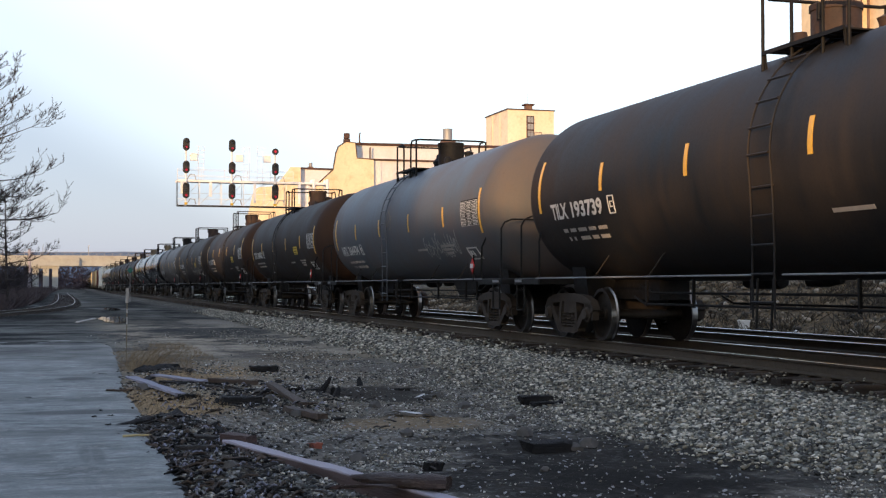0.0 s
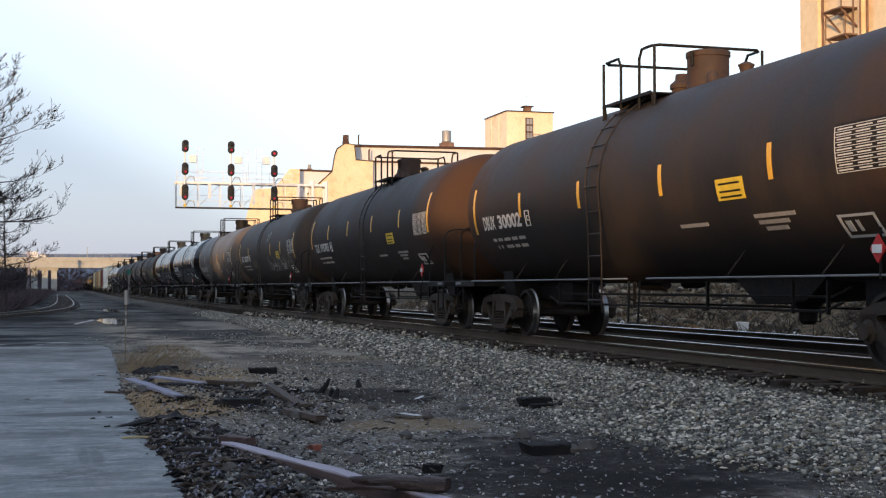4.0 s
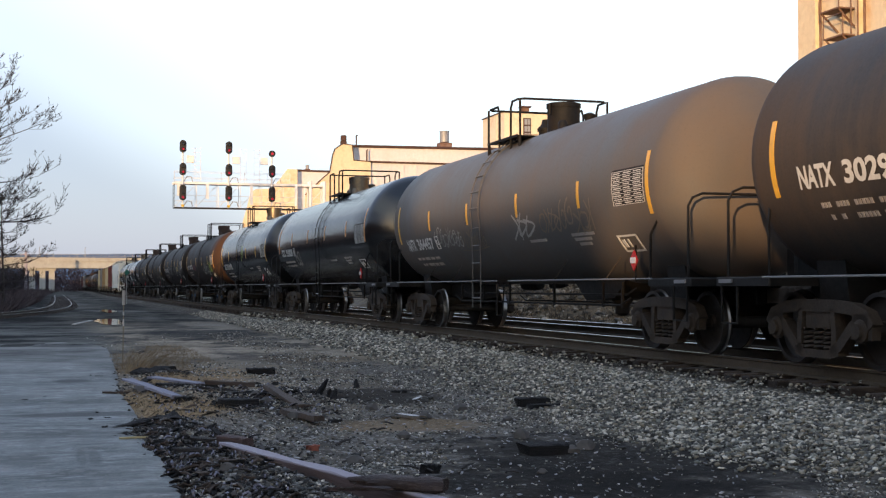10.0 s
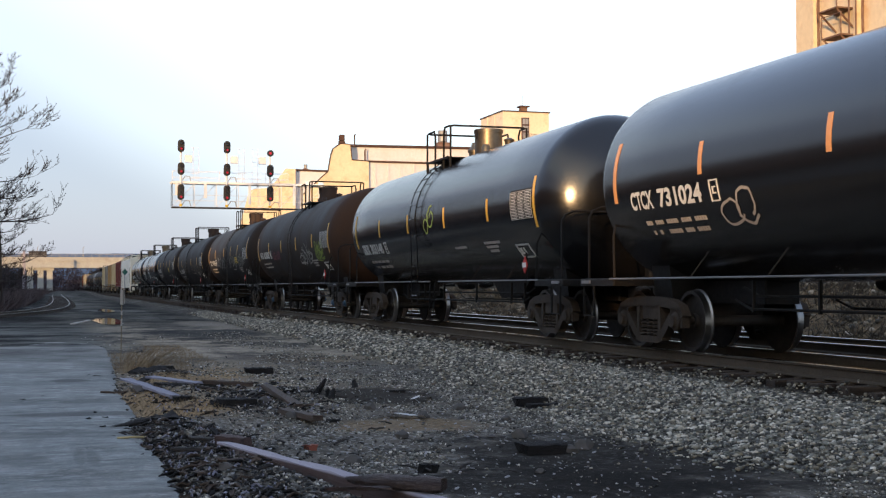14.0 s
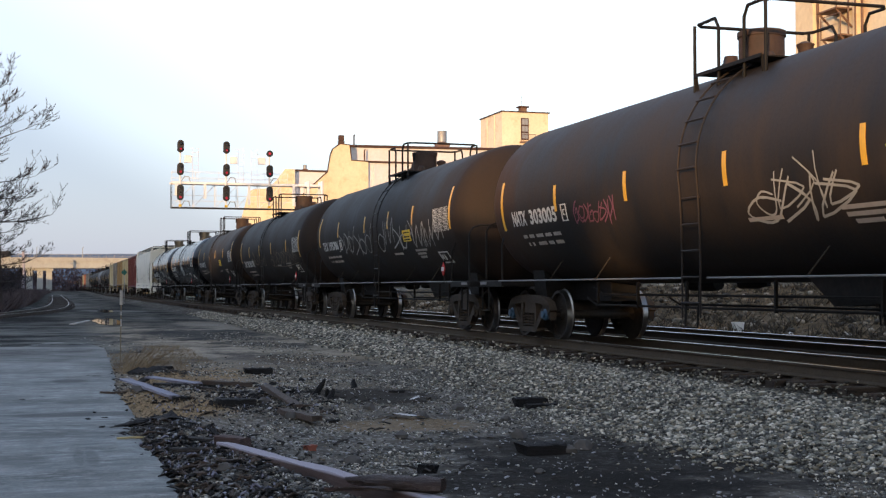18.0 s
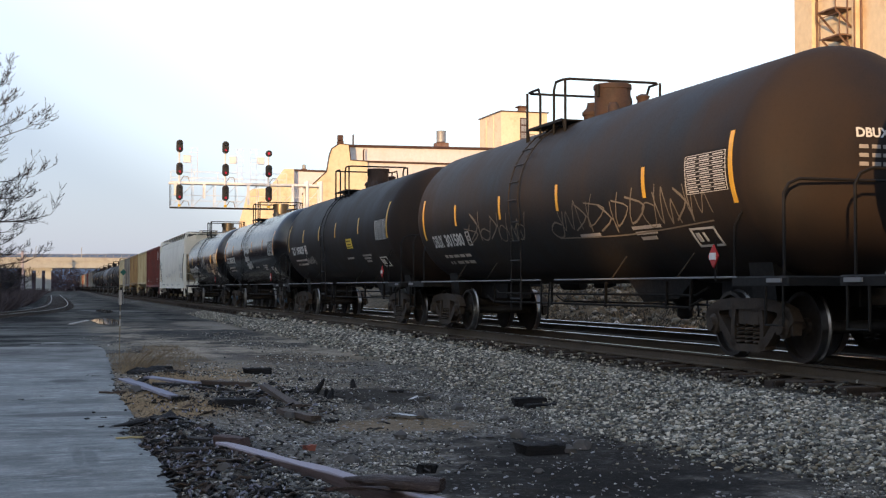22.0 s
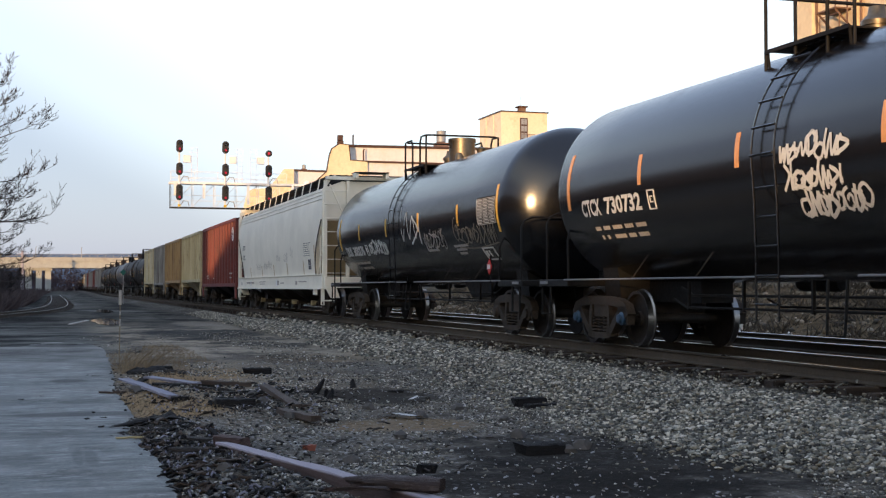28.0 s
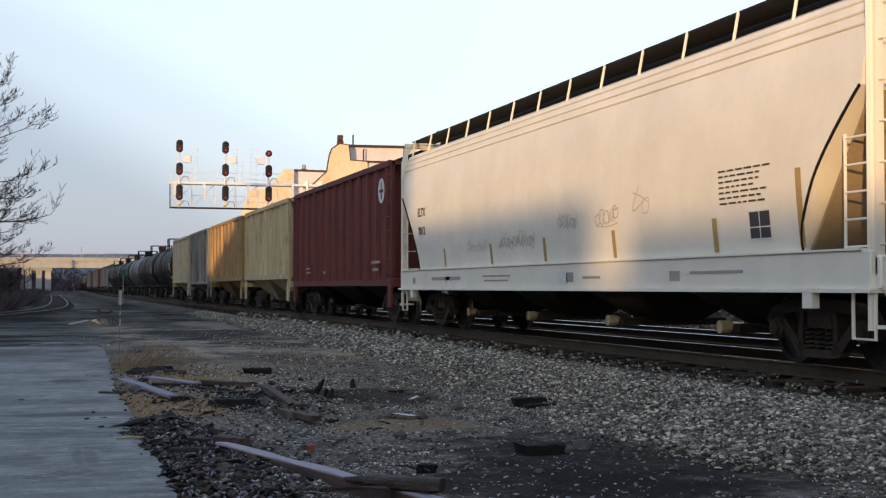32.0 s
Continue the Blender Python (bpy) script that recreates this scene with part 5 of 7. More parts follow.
        p = Vector((x, y, height(x, y) + rng.uniform(0.0, 0.03)))
        d = Vector((math.cos(a), math.sin(a), rng.uniform(-0.12, 0.2)))
        g.tube([p, p + d * l * 0.5 + Vector((0, 0, 0.01)), p + d * l], [w, w * 0.9, w * 0.3], 4, True)
    tagged(part("wood_splinters", g, dark), "black splinters, bark and twigs strewn on the dirt", "debris", kind="stuff")
    # torn bark, roofing felt and board scraps heaped along the pavement's edge
    for nm, mt, count, lb, seed in (("bark_scraps", CHARRED, 430, "torn black bark and felt scraps heaped by the pavement", 71), ("board_scraps", BOARD_BROWN, 260, "brown scraps of broken board in the rubble", 72), ("pale_scraps", LAVENDER, 340, "grey-white scraps of plastic and board in the rubble", 73)):
        rs_, g = random.Random(seed), Geo()
        for i in range(count):
            y = rs_.choice((rs_.uniform(8.6, 14.3), rs_.uniform(8.6, 14.3), rs_.uniform(15.0, 20.0)))
            x = pave_edge(y) + (0.75 * rs_.random() ** 1.3 - 0.04 if y < 14.4 else 0.3 + 2.1 * rs_.random())
            l, w, a = 0.012 + 0.10 * rs_.random() ** 2.5, rs_.uniform(0.006, 0.022), rs_.uniform(-0.7, 0.7) + (0 if rs_.random() < 0.7 else 1.57)
            if mt is LAVENDER:
                l, w = l * 0.45, w * 0.5
            d, e = Vector((math.cos(a), math.sin(a), rs_.uniform(-0.2, 0.3))), Vector((-math.sin(a), math.cos(a), rs_.uniform(-0.5, 0.5)))
            p = Vector((x, y, height(x, y) + rs_.uniform(0.0, 0.035)))
            top = [p - d * l - e * w, p - d * l + e * w * 0.7, p + Vector((0, 0, 0.02)) + e * w, p + d * l + e * w * 0.5, p + d * l * 0.8 - e * w, p + Vector((0, 0, 0.02)) - e * w]
            g.loft([[tuple(v - Vector((0, 0, 0.012))) for v in top], [tuple(v) for v in top]])
        tagged(part(nm, g, mt), lb, "debris", kind="stuff")
    # rubble of cinders and broken stone on the heaps
    rr = np.random.RandomState(17)
    spots, sizes = [], []
    for i in range(6500):
        cx, cy, rx, ry = HEAPS[rr.randint(len(HEAPS))]
        x, y = rr.normal(cx, rx * 0.6), rr.normal(cy, ry * 0.6)
        if x > pave_edge(y) - 0.15 and (rr.rand() < 0.12 or not bare(x, y)):
            s = 0.006 + 0.022 * rr.rand() ** 4
            spots.append((x, y, height(x, y) + 0.3 * s + 0.012 * rr.rand()))
            sizes.append(s)
    me = stone_mesh("rubble", spots, np.array(sizes), stone_material("rubble_stone", (0.075, 0.075, 0.08), (0.42, 0.43, 0.46), (0.008, 0.008, 0.008)), 9)
    tagged(new("rubble", me), "dark rubble of cinders and broken stone in low heaps", "rubble", kind="stuff")
    pale = surface("pale_chips", (0.26, 0.255, 0.27), (0.34, 0.33, 0.34), 0.7, big=6, relief=0)
    g = Geo()
    for i in range(900):
        y = 7.5 + 18 * rng.random() ** 1.4
        x = pave_edge(y) + 4.4 * rng.random()
        l, a = rng.uniform(0.005, 0.02), rng.uniform(0, 3.14)
        p = Vector((x, y, height(x, y) + 0.012))
        d, e = Vector((math.cos(a), math.sin(a), rng.uniform(-0.2, 0.3))) * l, Vector((-math.sin(a), math.cos(a), 0.15)) * l * 0.5
        g.loft([[tuple(p - d - e), tuple(p + d - e), tuple(p + d * 0.7 + e), tuple(p - d + e)], [tuple(q + Vector((0, 0, 0.008))) for q in (p - d - e, p + d - e, p + d * 0.7 + e, p - d + e)]])
    tagged(part("pale_chips", g, pale), "pale chips of glass, plastic and stone on the dirt", "debris", kind="stuff")
    # marker post
    th = thing("marker_post", pose(1.24, 24.5, 0.0), "thin marker post with a white upper end", "post")
    part("stake", Geo().tube([(0, 0, -0.05), (0.006, 0, 0.6), (0.01, 0, 1.22)], 0.009, 8), DRY_GRASS, th, "thin weathered stake")
    part("sleeve", Geo().tube([(0.01, 0, 1.19), (0.012, 0, 1.46)], 0.03, 10), STENCIL_DIM, th, "worn white plastic sleeve")
    for z0, z1 in ((1.0, 1.07), (0.80, 0.93)):
        part("band", Geo().tube([(0.008, 0, z0), (0.009, 0, z1)], 0.014, 10), STENCIL_DIM, th, "flaking white band")
    # green diamond sign
    th = thing("track_sign", pose(6.0, 113, 0.1), "green diamond sign on a thin pole beside the track", "sign")
    part("pole", Geo().rod((0, 0, 0), (0, 0, 3.0), 0.035, 6), DUCT, th)
    part("panel", Geo().prism([(0, 2.42), (0.26, 2.7), (0, 2.98), (-0.26, 2.7)], -0.06, -0.03, "y"), plain("green_sign_face", (0.0, 0.11, 0.075), 0.5), th)
    # dead weeds by the post, grass tufts on the sandy soil
    g = Geo()
    for i in range(95):
        k = rng.random()
        x, y = 1.28 + 0.55 * k + rng.gauss(0, 0.05), 23.9 + rng.gauss(0, 0.35)
        h = rng.uniform(0.15, 0.5)
        d = Vector((rng.uniform(-0.1, 0.35) + 0.9 * k, rng.uniform(-0.4, 0.4), 1))
        p = Vector((x, y, height(x, y) - 0.01))
        g.tube([p, p + d * h * 0.6, p + d * h + Vector((rng.uniform(0, 0.12), 0, -0.02))], [0.006, 0.005, 0.002], 3, False)
        if i % 3 == 0:
            q = p + d * h * 0.6
            for s in (-1, 1):
                g.tube([q, q + Vector((s * 0.09 + d.x * 0.06, 0, 0.12))], [0.004, 0.001], 3, False)
    tagged(part("dead_weeds", g, DRY_GRASS), "dry brown weed stalks round the post", "weeds", kind="stuff")
    g = Geo()
    for i in range(6000):
        x, y = rng.uniform(0.95, 3.2), rng.uniform(14.8, 34)
        if not bare(x, y) or x < pave_edge(y) - 0.04:
            continue
        p = Vector((x, y, height(x, y) - 0.01))
        h = rng.uniform(0.03, 0.10)
        d = Vector((rng.uniform(-1.0, 1.0), rng.uniform(-0.8, 0.8), 0.8))
        g.tube([p, p + d * h], [0.006, 0.001], 3, False)
    tagged(part("dry_grass", g, DRY_GRASS), "short dry straw-coloured grass on the sandy soil", "grass", kind="stuff")
    # weeds and litter on the bank behind the tracks
    g = Geo()
    for i in range(15000):
        x, y = rng.uniform(16.2, 23.9), rng.uniform(17, 72)
        p = Vector((x, y, height(x, y) - 0.02))
        h = rng.uniform(0.05, 0.22) * (1 if noise.noise((x * 0.5, y * 0.5, 1)) > 0 else 0.4)
        d = Vector((rng.uniform(-0.6, 0.6), rng.uniform(-0.6, 0.6), 1))
        g.tube([p, p + d * h], [0.012, 0.003], 3, False)
    tagged(part("bank_weeds", g, DRY_GRASS), "dry weeds on the bank behind the tracks", "weeds", kind="stuff")
    for i in range(44):
        x, y = rng.uniform(15.8, 17.6), 18 + 36 * rng.random() ** 1.5
        r = rng.uniform(0.04, 0.14)
        g = Geo().lathe([(0, r * 0.6), (r * 0.5, r), (r * 1.1, r * 0.7), (r * 1.3, r * 0.2)], 8, "z")
        g.v = [(a * rng.uniform(0.6, 1.3), b * rng.uniform(0.6, 1.3), c) for a, b, c in g.v]
        lay("litter", x, y, rng.uniform(0, 360), g, paper, "pale crumpled litter at the foot of the bank", "litter", "trackside litter")
    rr = np.random.RandomState(23)
    xs, ys = 15.7 + 8.2 * rr.rand(9000) ** 1.3, 17 + 50 * rr.rand(9000) ** 1.3
    keep = np.array([noise.noise((a * 0.6, b * 0.35, 4.0)) > -0.05 or rr.rand() < 0.25 for a, b in zip(xs, ys)])
    xs, ys = xs[keep], ys[keep]
    ss = (0.025 + 0.09 * rr.rand(len(xs)) ** 4) * np.clip(ys / 28, 0.8, 1.6)
    me = stone_mesh("bank_rubble", [(a, b, height(a, b) + 0.3 * s) for a, b, s in zip(xs, ys, ss)], ss, stone_material("bank_stone", (0.125, 0.105, 0.08), (0.40, 0.37, 0.32), (0.02, 0.018, 0.015)), 31)
    tagged(new("bank_rubble", me), "brown rubble, clods and scraps on the weedy bank", "rubble", kind="stuff")
    dark_weeds = surface("dead_brown_weeds", (0.035, 0.028, 0.02), (0.06, 0.046, 0.03), 0.9, big=4, relief=0)
    g = Geo()
    for i in range(420):
        x, y = rng.uniform(16.3, 23.8), 17 + 52 * rng.random() ** 1.3
        for k in range(13):
            p = Vector((x + rng.gauss(0, 0.13), y + rng.gauss(0, 0.13), height(x, y) - 0.03))
            d = Vector((rng.uniform(-1.2, 1.2), rng.uniform(-1.2, 1.2), 1))
            g.tube([p, p + d * rng.uniform(0.1, 0.4)], [0.02, 0.005], 3, False)
    tagged(part("brown_weeds", g, dark_weeds), "clumps of dead dark-brown weeds on the bank", "weeds", kind="stuff")
    th = thing("bucket", pose(17.4, 30.5, height(17.4, 30.5)), "white plastic bucket dumped on the bank", "bucket")
    part("body", Geo().lathe([(0, 0.13), (0.34, 0.16)], 16, "z"), SIGN_WHITE, th)
    part("rim", Geo().lathe([(0.33, 0.175), (0.37, 0.175), (0.37, 0.15), (0.33, 0.15)], 16, "z", caps=False), SIGN_WHITE, th)


make_yard_things()


# ---- unseen blocks added to shade the yard ----
def make_shade_block():
    """Unseen blocks added behind the viewer; their tops cut the low sun off the yard and the lower train."""
    brick = surface("dull_brick_wall", (0.25, 0.14, 0.10), (0.2, 0.12, 0.09), 0.9, big=0.3, fine=4)
    d = 85.0
    rise = d * math.tan(SUN_EL)
    flat = Vector((SUN.x, SUN.y, 0)).normalized()
    # stretches of the track's near side (from y to y) and the height up to which each is in shade
    for i, (a, b, top) in enumerate(((-40, 12.2, 2.5), (12.2, 17.9, 2.42), (19.2, 30.2, 2.95), (30.2, 47.5, 6.3), (47.5, 57.5, 5.0), (57.5, 61.5, 5.0), (61.5, 63.5, 4.25), (63.5, 65.5, 3.8), (65.5, 67.5, 3.3), (67.5, 69.5, 2.85), (69.5, 72.5, 2.3), (72.5, 130, 6.2), (130, 330, 6.0), (330, 386, 2.4), (386, 640, 9.9), (17.9, 19.2, 1.55))):
        th = thing("row_house", pose(0, 0, 0), "plain brick house across the road", "house", "houses across the road")
        c = Vector((8.35, 0, 0)) + flat * d
        z = top + rise
        q = [(c.x, a + c.y), (c.x, b + c.y), (c.x - 9, b + c.y - 9 * flat.y / flat.x), (c.x - 9, a + c.y - 9 * flat.y / flat.x)]
        part("wall", Geo().loft([[(x, y, 0) for x, y in q], [(x, y, z) for x, y in q]]), brick, th)


make_shade_block()


# ---- the train ----
R, ZC, LONG = 1.55, 2.58, 17.85      # tank radius, axis height over the rail, length over couplers
TAN_YAW = 0.3044


def travelled(t):
    """How far the slowly braking train has come after t seconds."""
    return 8.03 * t - 0.006 * t * t - 0.000167 * t ** 3


def on_shell(u, v, off=0.006):
    """A point on the tank's near side: u along the car, v up the curve from the tank's mid height."""
    return (-(R + off) * math.cos(v / R), u, ZC + (R + off) * math.sin(v / R))


def v_at(z):
    return R * math.asin(max(-1, min(1, (z - ZC) / R)))


def patch(g, u0, u1, v0, v1, off=0.006, n=None):
    """A thin panel that follows the shell."""
    n = n or max(1, int(abs(v1 - v0) / 0.09))
    lo = [[on_shell(u, v0 + (v1 - v0) * i / n, off) for i in range(n + 1)] for u in (u0, u1)]
    inn = [[on_shell(u, v0 + (v1 - v0) * i / n, -0.01) for i in range(n + 1)] for u in (u0, u1)]
    return g.loft([inn[0], lo[0], lo[1], inn[1]], False, False)


TEXTS = {}


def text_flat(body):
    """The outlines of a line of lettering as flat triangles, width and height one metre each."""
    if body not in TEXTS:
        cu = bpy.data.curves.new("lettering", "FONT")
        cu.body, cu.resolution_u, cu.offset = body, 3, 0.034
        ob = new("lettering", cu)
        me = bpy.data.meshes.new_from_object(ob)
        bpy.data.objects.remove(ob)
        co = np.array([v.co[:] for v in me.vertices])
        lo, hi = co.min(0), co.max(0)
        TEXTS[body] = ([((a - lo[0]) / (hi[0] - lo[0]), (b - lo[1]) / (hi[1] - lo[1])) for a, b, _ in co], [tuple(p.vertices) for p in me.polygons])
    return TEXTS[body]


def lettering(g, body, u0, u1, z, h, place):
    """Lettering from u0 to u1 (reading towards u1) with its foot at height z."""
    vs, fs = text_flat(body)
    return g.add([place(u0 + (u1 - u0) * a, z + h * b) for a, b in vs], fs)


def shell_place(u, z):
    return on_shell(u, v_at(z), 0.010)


def head_place(x, z):
    """A point on the tank's front head."""
    k = max(0.0, 1 - (x * x + (z - ZC) ** 2) / (R * R))
    return (x, 1.55 - 0.765 * math.sqrt(k) - 0.012, z)


def ribbon(g, pts, w, place):
    """A flat painted stroke along (u, v) points."""
    for i in range(len(pts) - 1):
        (a, b), (c, d) = pts[i], pts[i + 1]
        l = math.hypot(c - a, d - b) or 1
        nx, ny = -(d - b) / l * w / 2, (c - a) / l * w / 2
        n = len(g.v)
        g.v += [place(a + nx, b + ny), place(a - nx, b - ny), place(c - nx, d - ny), place(c + nx, d + ny)]
        g.f.append((n, n + 1, n + 2, n + 3))


def scrawl(g, u0, u1, z, h, seed, w, place):
    """Loose sprayed loops, hooks and zigzags that run into one another, no words."""
    rng = random.Random(seed)
    angular = seed in (9, 23, 25, 26, 27, 28, 34, 43)
    n = max(2, int(abs(u1 - u0) / (h * (0.8 if angular else 0.5))))
    w = w * 0.72 if angular else w
    way = 1 if u1 > u0 else -1
    slant = rng.uniform(0.05, 0.3) * h
    for i in range(n):
        c = u0 + (u1 - u0) * (i + 0.5 + rng.uniform(-0.15, 0.15)) / n
        hw = abs(u1 - u0) / n * rng.uniform(0.6, 0.95)
        hh, zz = h * rng.uniform(0.65, 1.1), z + h * rng.uniform(-0.06, 0.16)
        k = rng.choice(("hook fork zig hook star fork" if angular else "swirl hook zig loop star fork").split())
        if k == "loop":
            a0, turn = rng.uniform(0, 6), rng.uniform(6.0, 8.5)
            pts = [(hw * math.cos(a0 + a) * (1 - 0.05 * a), 0.5 + 0.48 * math.sin(a0 + a) * (1 - 0.05 * a)) for a in np.linspace(0, turn, 18)]
        elif k == "swirl":
            pts = [(hw * (0.2 + 0.12 * a) * math.cos(a * 1.3), 0.5 + (0.12 + 0.07 * a) * math.sin(a * 1.3)) for a in np.linspace(0, 6, 18)]
        elif k == "hook":
            pts = [(-hw * 0.6, 1.0), (-hw * 0.2, 0.15), (hw * 0.4, 0.0), (hw, 0.3), (hw * 0.5, 0.6), (-hw * 0.3, 0.45)]
        elif k == "zig":
            pts = [(-hw + 2 * hw * j / 5, 0.05 + 0.9 * (j % 2) * rng.uniform(0.6, 1.0)) for j in range(6)]
        elif k == "star":
            pts = [(hw * math.sin(a * 2.4), 0.5 + 0.5 * math.cos(a * 2.4)) for a in range(4)]
        else:
            pts = [(-hw * 0.4, 1.0), (-hw * 0.5, 0.0), (-hw * 0.45, 0.45), (hw * 0.7, 0.95), (-hw * 0.3, 0.5), (hw * 0.9, 0.05)]
        pts = [(c + p[0] + way * slant * (p[1] - 0.5) + rng.uniform(-0.015, 0.015), zz + hh * p[1] + rng.uniform(-0.02, 0.02)) for p in pts]
        pts = [(p[0], p[1]) for p in smooth([(a, b, 0) for a, b in pts], 3)]
        ribbon(g, pts, w * rng.uniform(0.75, 1.15), place)
    if n > 3 and seed % 4 == 0:
        line = smooth([(u0, z - 0.05 * h, 0), (u0 * 0.5 + u1 * 0.5, z - 0.12 * h, 0), (u1, z + 0.02 * h, 0)], 5)
        ribbon(g, [(p[0], p[1]) for p in line], w * 0.7, place)


def wheelset_mesh():
    g = Geo()
    prof = [(-0.78, 0.06), (-0.78, 0.11), (-0.735, 0.12), (-0.72, 0.30), (-0.745, 0.39), (-0.815, 0.40), (-0.815, 0.452), (-0.72, 0.457), (-0.695, 0.48), (-0.675, 0.48), (-0.675, 0.39), (-0.69, 0.30), (-0.685, 0.12), (-0.62, 0.10), (-0.6, 0.085)]
    g.lathe(prof + [(-a, b) for a, b in reversed(prof)], 32, "x")
    g.lathe([(-1.02, 0.065), (1.02, 0.065)], 12, "x")
    me = g.mesh("wheelset", WHEEL_STEEL, 30)
    me.materials.append(TREAD)
    for p in me.polygons:
        c = p.center
        if math.hypot(c.y, c.z) > 0.41 and 0.70 < abs(c.x) < 0.81:
            p.material_index = 1
    return me


def side_frame_geo(x):
    """Cast bell-shaped side frame with its openings, at the side x of a truck."""
    g = Geo()
    t = 0.075

    def bar(pts, w):
        pts = [Vector((0, a, b)) for a, b in pts]
        rings = []
        for i, p in enumerate(pts):
            d = (pts[min(i + 1, len(pts) - 1)] - pts[max(i - 1, 0)]).normalized()
            s = Vector((0, -d.z, d.y)) * w / 2
            rings.append([(x - t, *(p + s)[1:]), (x + t, *(p + s * 0.8)[1:]), (x + t, *(p - s * 0.8)[1:]), (x - t, *(p - s)[1:])])
        g.loft(rings)
    bar([(-1.08, 0.50), (-0.98, 0.64), (-0.70, 0.72), (-0.35, 0.745), (0.35, 0.745), (0.70, 0.72), (0.98, 0.64), (1.08, 0.50)], 0.15)
    for s in (-1, 1):
        bar([(s * 0.93, 0.62), (s * 0.72, 0.50), (s * 0.47, 0.27), (s * 0.30, 0.19)], 0.13)
        bar([(s * 0.33, 0.72), (s * 0.37, 0.45), (s * 0.36, 0.22)], 0.09)
        g.box(x - t, x + t, s * 0.89 - 0.15, s * 0.89 + 0.15, 0.46, 0.66)
        g.box(x - t * 0.8, x + t * 0.8, s * 1.06 - 0.035, s * 1.06 + 0.035, 0.36, 0.55)
        g.box(x - t * 0.8, x + t * 0.8, s * 0.72 - 0.035, s * 0.72 + 0.035, 0.36, 0.55)
    bar([(-0.45, 0.20), (-0.3, 0.165), (0.3, 0.165), (0.45, 0.20)], 0.10)
    return g


def spring_geo(x):
    g = Geo()
    for dy in (-0.21, 0.0, 0.21):
        pts = [(x + 0.075 * math.cos(a), dy + 0.075 * math.sin(a), 0.215 + 0.255 * a / (2 * math.pi * 4.5)) for a in np.linspace(0, 2 * math.pi * 4.5, 46)]
        g.tube(pts, 0.019, 4)
    return g


class Kit:
    """Meshes that many cars share."""
    wheelset = wheelset_mesh()
    frames = {s: side_frame_geo(s * 1.0).mesh("side_frame", TRUCK_STEEL) for s in (-1, 1)}
    springs = {s: spring_geo(s * 1.0).mesh("spring", TRUCK_STEEL) for s in (-1, 1)}
    bolster = Geo().slab(-1.05, 1.05, -0.28, 0.28, 0.47, 0.72, 0.03).mesh("bolster", TRUCK_STEEL)
    cap = Geo().lathe([(0.0, 0.14), (0.05, 0.14), (0.07, 0.10), (0.11, 0.09), (0.115, 0.02)], 16, "x").mesh("bearing_cap", TRUCK_STEEL)
    cap_blue = Geo().lathe([(0.0, 0.11), (0.05, 0.11), (0.07, 0.075), (0.11, 0.07), (0.115, 0.02)], 16, "x").mesh("bearing_cap", CAP_BLUE)
    beam = Geo().box(-0.75, 0.75, -0.42, -0.34, 0.36, 0.48).box(-0.75, 0.75, 0.34, 0.42, 0.36, 0.48).mesh("brake_beam", STEEL_BLACK)


WHEELS = []


def add_truck(car, y):
    tr = part("truck", Kit.bolster, None, car, "dusty cast-steel truck", pose(0, y, 0))
    for s in (-1, 1):
        part("side_frame", Kit.frames[s], None, tr)
        part("spring", Kit.springs[s], None, tr)
        for dy in (-0.89, 0.89):
            part("bearing_cap", Kit.cap, None, tr, m=pose(s * 1.03, dy, 0.457, 0, 0, 0 if s > 0 else 180))
    part("brake_beam", Kit.beam, None, tr)
    for dy in (-0.89, 0.89):
        part("wheelset", Kit.wheelset, None, tr, "steel wheels with bright worn treads", pose(0, dy, 0.457))
    return tr


def coupler_geo(y, d):
    g = Geo()
    g.slab(-0.12, 0.12, min(y, y + d * 0.75), max(y, y + d * 0.75), 0.74, 0.96, 0.02)
    g.slab(-0.2, 0.16, min(y - d * 0.02, y + d * 0.3), max(y - d * 0.02, y + d * 0.3), 0.69, 1.0, 0.05)
    return g


HEAD = [(0.765 * math.sin(a), R * math.cos(a)) for a in np.linspace(0, math.pi / 2 - 0.03, 11)]
SHELL_PROF = [(1.55 - d, r) for d, r in reversed(HEAD)] + [(1.55 + 14.75 * i / 8, R) for i in range(1, 8)] + [(16.3 + d, r) for d, r in HEAD]


def shell_geo():
    g = Geo()
    g.lathe(SHELL_PROF, 72, "y", (0, 0, ZC))
    return g


